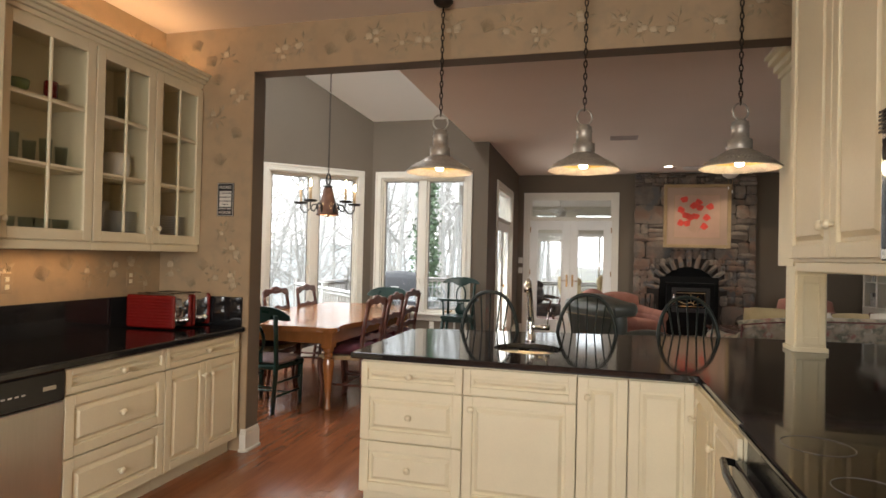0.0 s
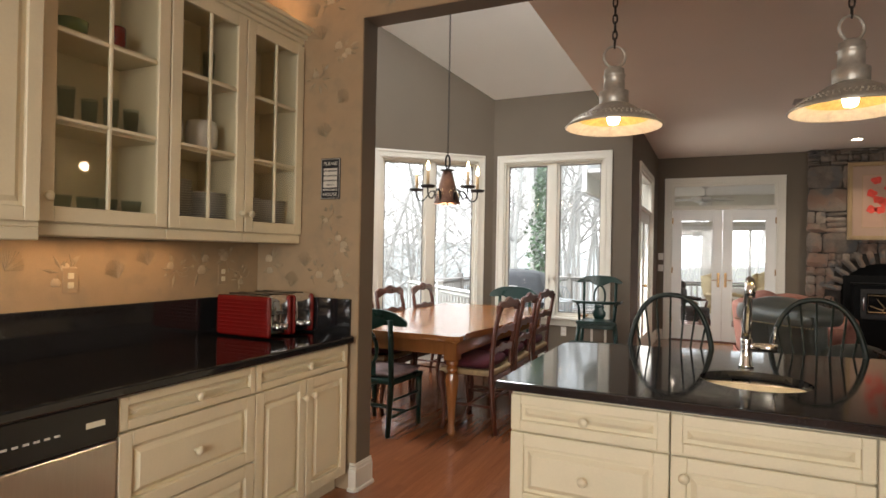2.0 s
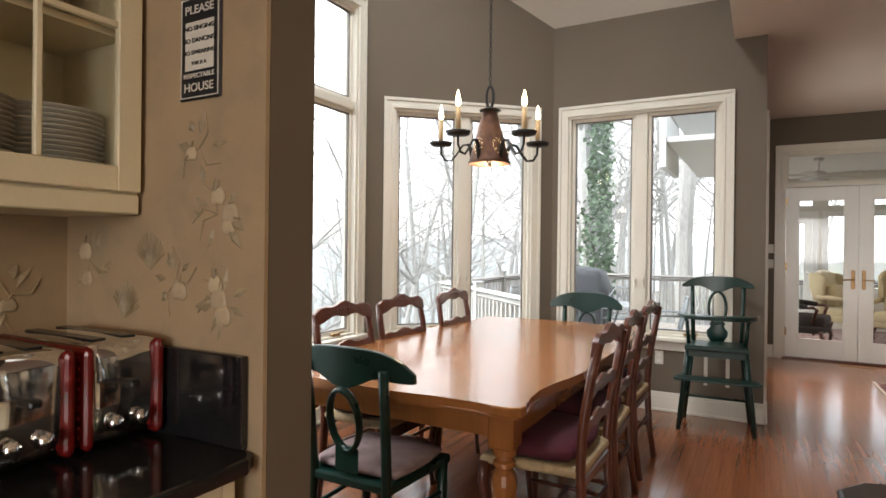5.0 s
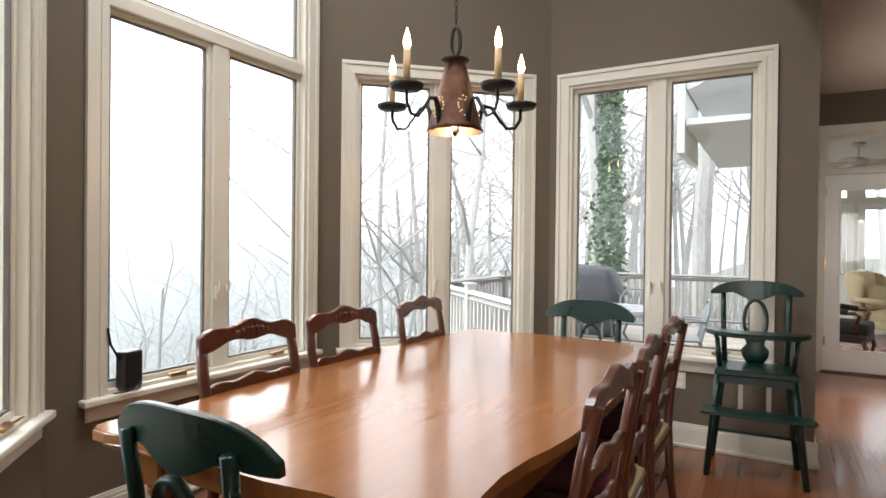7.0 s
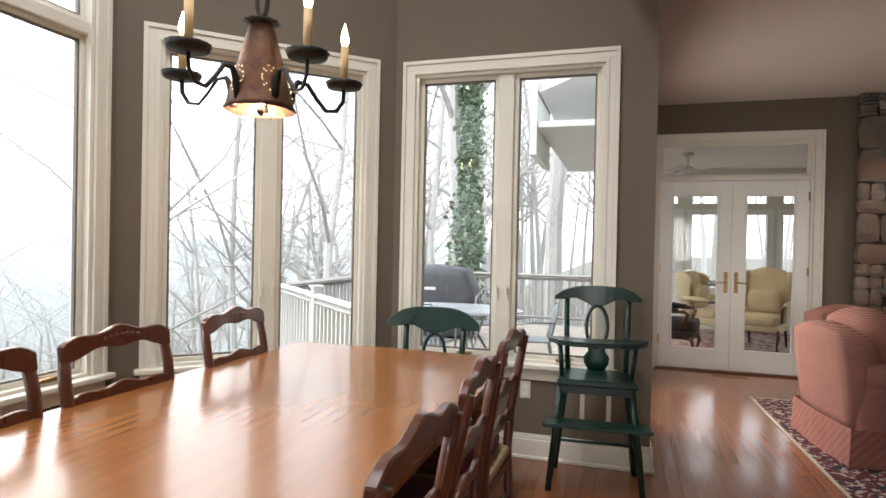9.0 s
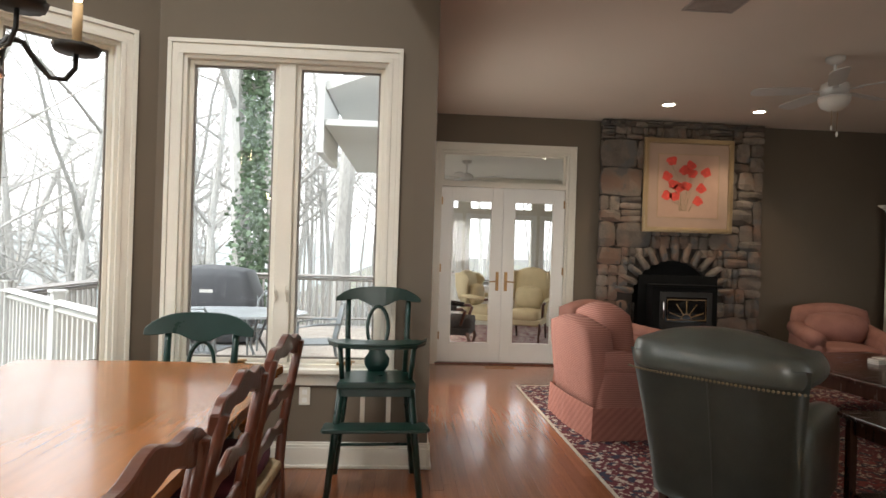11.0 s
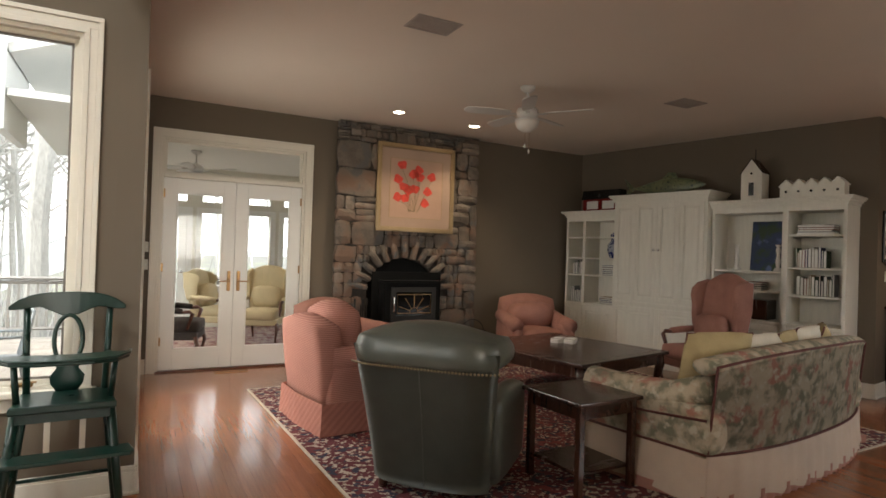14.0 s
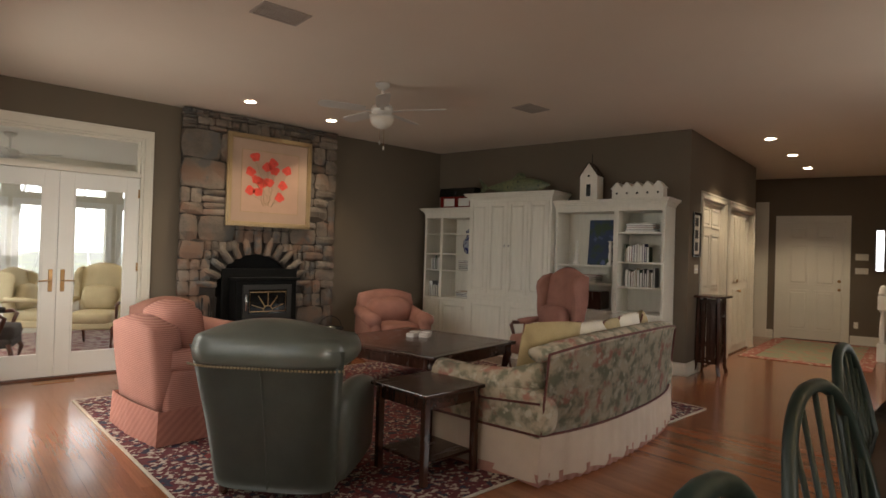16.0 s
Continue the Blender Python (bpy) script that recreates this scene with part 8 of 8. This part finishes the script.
def patio_chair(m):
    c = thing("patio_chair", m, "cast metal patio chair with a lattice back", "chair", "patio chairs")
    part("seat", slab([(-0.24, -0.24), (0.24, -0.24), (0.22, 0.22), (-0.22, 0.22)], 0.40, 0.42), M_CAST, c)
    part("back_frame", tube([(-0.24, 0.22, 0.40), (-0.25, 0.30, 0.75), (-0.15, 0.33, 0.90), (0.15, 0.33, 0.90), (0.25, 0.30, 0.75), (0.24, 0.22, 0.40)], 0.016, n=6), M_CAST, c)
    for k in range(-3, 4):
        part("lattice", tube([(0.06 * k, 0.225, 0.42), (0.06 * k + 0.09, 0.315, 0.86 - 0.01 * abs(k))], 0.007, n=4), M_CAST, c)
        part("lattice", tube([(0.06 * k, 0.228, 0.42), (0.06 * k - 0.09, 0.318, 0.86 - 0.01 * abs(k))], 0.007, n=4), M_CAST, c)
    for s in (-1, 1):
        part("arm", tube([(s * 0.25, 0.28, 0.66), (s * 0.29, 0.0, 0.66), (s * 0.27, -0.22, 0.62), (s * 0.25, -0.22, 0.0)], 0.015, n=6), M_CAST, c)
        part("back_leg", tube([(s * 0.23, 0.22, 0.42), (s * 0.25, 0.30, 0.0)], 0.015, n=6), M_CAST, c)
    return c


pc = patio_chair(pose(-2.75, 11.7, -0.17, 0, 0, -80))
for x, y, rz in ((-3.6, 12.95, 0), (-4.9, 12.2, 85), (-3.9, 11.05, 175)):
    copy_thing(pc, pose(x, y, -0.17, 0, 0, rz))
gr = thing("covered_grill", pose(-4.75, 14.0, -0.17), "barbecue grill under a dark weatherproof cover", "grill")
bm = bmesh.new()
puff(bm, -0.75, 0.75, -0.35, 0.35, 0.0, 1.22, 0.35, 9)
for v in bm.verts:
    v.co.x *= 1 - 0.35 * max(0, v.co.z - 0.8)
part("cover", bm, M_COVER, gr, smooth=True)
part("label_patch", boxes((-0.1, 0.1, -0.362, -0.352, 0.82, 0.87)), M_RAIL, gr, "small pale label patch")

# eave of the sunroom roof
eave = thing("sunroom_roof", pose(0, 0, 0), "pale boxed eave of the sunroom roof", "roof", kind="structure")
part("soffit", boxes((-2.75, 3.4, 11.93, 16.6, 2.98, 3.06)), M_SIDING, eave)
part("fascia", boxes((-2.85, -2.76, 11.9, 13.4, 2.62, 4.2)), M_SIDING, eave)
part("roof_slope", turn(slab([(0, 0), (0, 4.7), (5.5, 4.7), (5.5, 0)], 0, 0.1), pose(-2.74, 11.96, 3.44, 0, -22, 0)), M_SIDING, eave)


def lie(x, y):
    """Height of the wooded ground, falling away to the west."""
    d = max(0.0, -(x + 4.0))
    return -2.2 - 0.42 * min(d, 60) - 0.06 * max(0, d - 60) * 0.3 + 0.5 * noise.noise(Vector((x * 0.08, y * 0.08, 0))) + 0.02 * max(0, y - 15)


bm = bmesh.new()
ticks = [-1500, -600, -250, -120, -80, -60, -45, -34, -26, -20, -16, -12, -9, -6, -3, 0, 4, 8, 12, 16, 20, 25, 30, 38, 46, 60, 80, 120, 250, 600, 1500]
grid = [[bm.verts.new((x, y, lie(x, y) if max(abs(x), abs(y)) < 200 else -24.0)) for x in ticks] for y in ticks]
for a, b in zip(grid, grid[1:]):
    for i in range(len(ticks) - 1):
        bm.faces.new((a[i], a[i + 1], b[i + 1], b[i]))
tagged(part("ground", bm, M_GROUND, smooth=True), "leaf-strewn wooded hillside falling to a valley", "ground", kind="structure")


def grow(bm, rnd, p, d, ln, r, level, tips, droop=0.0):
    pts, rads = [p], [r]
    q, dd = p.copy(), d.copy()
    n = 4 if level < 2 else 3
    for k in range(n):
        dd = (dd + Vector((rnd.uniform(-1, 1), rnd.uniform(-1, 1), rnd.uniform(-0.6, 0.8))) * (0.10 if level == 0 else 0.22)).normalized()
        q = q + dd * ln / n
        pts.append(q.copy())
        rads.append(r * (1 - (0.45 if level == 0 else 0.65) * (k + 1) / n))
    tube(pts, rads, bm, n=7 if level == 0 else (5 if level == 1 else 3))
    if level >= 4:
        return
    kids = (8, 4, 3, 3)[level]
    for k in range(kids):
        i = rnd.randint(1 if level else 2, n)
        side = Vector((rnd.uniform(-1, 1), rnd.uniform(-1, 1), rnd.uniform(-0.15, 0.6))).normalized()
        nd = (dd * 0.45 + side).normalized()
        grow(bm, rnd, pts[i].copy(), nd, ln * rnd.uniform(0.45, 0.68), rads[i] * rnd.uniform(0.42, 0.62), level + 1, tips)


kinds = []
for seed, (h, r) in enumerate(((11.0, 0.14), (13.0, 0.13), (9.0, 0.10), (12.0, 0.15))):
    rnd = random.Random(100 + seed)
    trunk_bm = bmesh.new()
    grow(trunk_bm, rnd, Vector((0, 0, 0)), Vector((0.03, 0.02, 1)).normalized(), h, r, 0, [])
    t = thing("bare_tree", pose(0, 0, -60), "leafless grey woodland tree on the hillside", "tree", "bare woodland trees")
    part("branches", trunk_bm, M_BARK, t)
    kinds.append(t)
tr = random.Random(3)
spots = []
for k in range(120):
    a, d = tr.uniform(radians(72), radians(205)), tr.uniform(14, 62)
    x, y = -3.0 + d * math.cos(a), 9.0 + d * math.sin(a)
    if -7.2 < x < 4 and y < 18.5:
        continue
    if a > radians(128) and d < 24 + (a - radians(128)) * 14:
        continue
    spots.append((x, y))
for k in range(70):
    a, d = tr.uniform(radians(128), radians(205)), tr.uniform(34, 70)
    spots.append((-3.0 + d * math.cos(a), 9.0 + d * math.sin(a)))
for k in range(34):
    a, d = tr.uniform(radians(86), radians(136)), tr.uniform(17, 40)
    x, y = -3.0 + d * math.cos(a), 9.0 + d * math.sin(a)
    if not (-7.4 < x < 4 and y < 19.5):
        spots.append((x, y))
for k, (x, y) in enumerate(spots):
    src_ = kinds[k % 4]
    s_ = tr.uniform(0.8, 1.25)
    o = copy_thing(src_, pose(x, y, lie(x, y) - 0.1, tr.uniform(-4, 4), tr.uniform(-4, 4), tr.uniform(0, 360)))
    o.scale = (s_, s_, s_)
for k, (x, y) in enumerate(((-7.6, 22.5), (-1.5, 23.5), (-11.5, 14.5), (-9.6, 19.0))):
    kinds[k].matrix_world = pose(x, y, lie(x, y) - 0.1, 0, 0, 40 * k)
# nearer trunk, and one wrapped in ivy
big = thing("tall_tree", pose(-3.15, 18.2, lie(-3.15, 18.2)), "tall straight grey tree trunk near the deck", "tree")
rnd = random.Random(9)
bm = bmesh.new()
grow(bm, rnd, Vector((0, 0, 0)), Vector((0, 0, 1)), 15, 0.22, 0, [])
part("trunk", bm, M_BARK, big)
ivy = thing("ivy_tree", pose(-5.3, 18.3, lie(-5.3, 18.3)), "tree trunk wrapped in dark green ivy", "tree")
bm = bmesh.new()
grow(bm, random.Random(21), Vector((0, 0, 0)), Vector((0, 0, 1)), 14, 0.24, 0, [])
part("trunk", bm, M_BARK, ivy)
bm = bmesh.new()
rnd = random.Random(4)
for k in range(5200):
    z = rnd.uniform(0.3, 9.5)
    a = rnd.uniform(0, 2 * math.pi)
    r = (0.24 + abs(rnd.gauss(0, 0.17))) * (1.15 - 0.055 * z) * (0.8 + 0.35 * noise.noise(Vector((a, z * 0.7, 2))))
    s_ = rnd.uniform(0.05, 0.10)
    c0 = Vector((r * math.cos(a), r * math.sin(a), z))
    u = Vector((rnd.uniform(-1, 1), rnd.uniform(-1, 1), rnd.uniform(-1, 0.4))).normalized()
    v_ = u.orthogonal().normalized()
    bm.faces.new([bm.verts.new(c0 + u * s_), bm.verts.new(c0 + v_ * s_ * 0.7), bm.verts.new(c0 - u * s_ * 0.8), bm.verts.new(c0 - v_ * s_ * 0.7)])
tagged(part("crown", bm, M_IVY, ivy, "dense dark green ivy leaves"), kind="stuff")
# underbrush of fine twigs
bm = bmesh.new()
rnd = random.Random(8)
for k in range(900):
    a, d = rnd.uniform(radians(80), radians(200)), rnd.uniform(10, 34)
    x, y = -3.0 + d * math.cos(a), 9.0 + d * math.sin(a)
    if -6.6 < x < 3.5 and y < 17.5:
        continue
    z0 = lie(x, y)
    h = rnd.uniform(1.2, 3.5)
    dx, dy = rnd.uniform(-0.8, 0.8), rnd.uniform(-0.8, 0.8)
    tube([(x, y, z0), (x + dx * 0.4, y + dy * 0.4, z0 + h * 0.6), (x + dx, y + dy, z0 + h)], [0.02, 0.012, 0.004], bm, n=3)
tagged(part("underbrush", bm, M_BARK), "thicket of bare twigs on the hillside", "brush", kind="stuff")
# far hills: a glowing sheet whose mist is painted, paler with height
hill_m = bpy.data.materials.new("hill_haze_glow")
hill_m.use_nodes = True
hb = hill_m.node_tree.nodes["Principled BSDF"]
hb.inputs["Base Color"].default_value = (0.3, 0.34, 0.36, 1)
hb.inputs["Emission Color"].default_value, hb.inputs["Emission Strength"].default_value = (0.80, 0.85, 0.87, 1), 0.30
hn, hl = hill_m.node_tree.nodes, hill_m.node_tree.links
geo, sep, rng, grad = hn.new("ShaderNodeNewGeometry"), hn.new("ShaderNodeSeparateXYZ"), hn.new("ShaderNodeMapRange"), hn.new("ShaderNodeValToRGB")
# the emission colour pales upwards to stand in for haze against the sky
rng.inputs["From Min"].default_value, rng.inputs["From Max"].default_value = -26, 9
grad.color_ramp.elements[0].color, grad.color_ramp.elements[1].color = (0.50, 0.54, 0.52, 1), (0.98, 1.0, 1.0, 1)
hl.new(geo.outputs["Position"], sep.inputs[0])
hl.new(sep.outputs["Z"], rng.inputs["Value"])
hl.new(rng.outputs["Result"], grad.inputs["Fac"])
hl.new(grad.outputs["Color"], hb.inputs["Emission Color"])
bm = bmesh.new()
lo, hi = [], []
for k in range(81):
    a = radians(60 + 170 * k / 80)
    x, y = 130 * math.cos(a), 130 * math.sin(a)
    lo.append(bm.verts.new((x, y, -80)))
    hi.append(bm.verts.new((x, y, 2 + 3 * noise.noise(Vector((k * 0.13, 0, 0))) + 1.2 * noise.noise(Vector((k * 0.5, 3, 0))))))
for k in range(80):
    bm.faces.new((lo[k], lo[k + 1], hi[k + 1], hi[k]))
tagged(part("backdrop", bm, hill_m), "far valley hills on a glowing sheet with painted haze", "hills", kind="structure")

# ---- raised relief on the wallpaper ----


def relief(m, x0, x1, z0, z1, count, seed, avoid=()):
    """Sprigs of leaves round a fruit, scattered over a papered wall: meshes for the fruit and for the leaves."""
    rnd = random.Random(seed)
    fruit, leaf = bmesh.new(), bmesh.new()
    placed = []
    tries = 0
    while len(placed) < count and tries < count * 30:
        tries += 1
        x, z = rnd.uniform(x0, x1), rnd.uniform(z0, z1)
        if any(math.dist((x, z), p) < 0.165 for p in placed) or any(a < x < b and c < z < d for a, b, c, d in avoid):
            continue
        placed.append((x, z))
        turn_ = rnd.uniform(-0.7, 0.7)
        if rnd.random() < 0.3:
            # an ear of grass: fine blades fanning from a stem
            for k in range(15):
                a = math.pi / 2 + turn_ + (k - 7) * 0.13
                ln = 0.10 - 0.004 * abs(k - 7)
                tube([(x, -0.001, z - 0.04), (x + 0.6 * ln * math.cos(a), -0.003, z - 0.04 + 0.6 * ln * math.sin(a)), (x + ln * math.cos(a * 1.04), -0.001, z - 0.04 + ln * math.sin(a))], 0.0018, leaf, n=4)
            continue
        for k in range(rnd.choice((1, 2, 3))):
            cx, cz = x + rnd.uniform(-0.045, 0.045), z + rnd.uniform(-0.045, 0.045)
            r = rnd.uniform(0.020, 0.030)
            b = bmesh.ops.create_uvsphere(fruit, u_segments=12, v_segments=7, radius=r)["verts"]
            for v in b:
                f = 1.0 + 0.18 * v.co.z / r
                v.co = Vector((cx + v.co.x * f, -0.001 + v.co.y * 0.20, cz - v.co.z * (1.0 - 0.25 * max(0, 1 - abs(v.co.x) / (0.5 * r)))))
            tube([(cx, -0.003, cz + r * 0.8), (cx + 0.008, -0.005, cz + r * 1.5)], 0.002, leaf, n=4)
        for k in range(rnd.randint(5, 8)):
            a = turn_ + 2 * math.pi * k / 7 + rnd.uniform(-0.35, 0.35)
            ln, w, off = rnd.uniform(0.035, 0.085), rnd.uniform(0.010, 0.021), rnd.uniform(0.02, 0.05)
            c_, s_ = math.cos(a), math.sin(a)
            base = Vector((x + off * c_, -0.001, z + off * s_))
            tip = base + Vector((ln * c_, 0.0, ln * s_))
            mid = base * 0.55 + tip * 0.45
            nrm = Vector((-s_, 0, c_))
            p0, p1, p2, p3, top_ = [leaf.verts.new(q) for q in (base, mid + nrm * w, tip, mid - nrm * w * 0.7, mid + Vector((0, -0.006, 0)))]
            for t3 in ((p0, p1, top_), (p1, p2, top_), (p2, p3, top_), (p3, p0, top_)):
                leaf.faces.new(t3)
        for k in range(3):
            a = rnd.uniform(0, 6.28)
            tube([(x, -0.001, z), (x + 0.05 * math.cos(a), -0.003, z + 0.05 * math.sin(a)), (x + 0.09 * math.cos(a + 0.5), -0.001, z + 0.09 * math.sin(a + 0.5))], 0.0020, leaf, n=4)
    a = part("fruit_relief", fruit, M_MOTIF, header, "raised pear and apple relief", smooth=True)
    b = part("leaf_relief", leaf, M_LEAF, header, "raised leaf and stem relief")
    for o in (a, b):
        o.matrix_world = m
        tagged(o, kind="stuff")


relief(pose(KX, HY, 0), 0.46, 0.66, 1.25, 3.05, 34, 1, [(0.43, 0.76, 1.66, 2.12)])
relief(pose(KX, HY, 0), 0.12, 0.45, 1.22, 1.40, 4, 6)
relief(pose(KX, HY, 0), 0.05, 0.45, 2.92, 3.05, 4, 7)
relief(pose(KX, HY, 0), 0.90, 5.7, 2.93, 3.06, 40, 2)
relief(pose(KX, -0.4, 0, 0, 0, 90), 0.4, 4.1, 1.24, 1.38, 30, 3)
relief(pose(KX, -0.4, 0, 0, 0, 90), 2.0, 4.1, 2.92, 3.06, 20, 4)

# ---- floor boards, those beside the walk first ----
rndf = random.Random(17)
BW = 0.083
board_meshes = []
for ln in (0.9, 1.3, 1.8):
    b = boxes((-BW / 2 + 0.0003, BW / 2 - 0.0003, 0, ln - 0.0008, -0.0119, 0.0))
    for v in b.verts:
        if v.co.z > -0.001 :
            v.co.x *= 0.996
    me = bpy.data.meshes.new("floor_board")
    b.to_mesh(me)
    b.free()
    me.materials.append(M_FLOOR)
    board_meshes.append((ln, me))


def inside(x, y):
    if y < 4.07:
        return -2.7 < x < 2.6
    if x < -1.5:
        return y < 8.2 and x > -4.5 and (x + 4.55) + (y - 5.2) * 1.04 > 0.02 - 0 and (y - 7.02) < (x + 4.55) * 0.93 + 0.02 if x < -3.2 else y < 8.21
    return y < 11.69 and x < 12.6


near, rest = 0, bmesh.new()
x = -4.5
while x < 12.6:
    y = -2.6 + rndf.uniform(0, 0.8)
    while y < 11.7:
        ln, me = rndf.choice(board_meshes)
        ya, yb = y, min(y + ln, 11.695)
        if x < -1.5:
            yb = min(yb, 8.2)
        if yb - ya > 0.05:
            if inside(x, (ya + yb) / 2) or inside(x, ya) or inside(x, yb):
                close_ = near < 295 and yb - ya > ln - 0.001 and -2.3 < x < 1.2 and 3.6 < y < 10.6
                if close_:
                    o = new("floor_board", me)
                    o.parent = floor
                    o.location = (x, ya, 0)
                    near += 1
                else:
                    box(rest, x - BW / 2 + 0.0003, x + BW / 2 - 0.0003, ya, yb - 0.0008, -0.0119, 0.0)
        y += ln
    x += BW
tagged(part("floor_boards", rest, M_FLOOR, floor), kind="stuff")
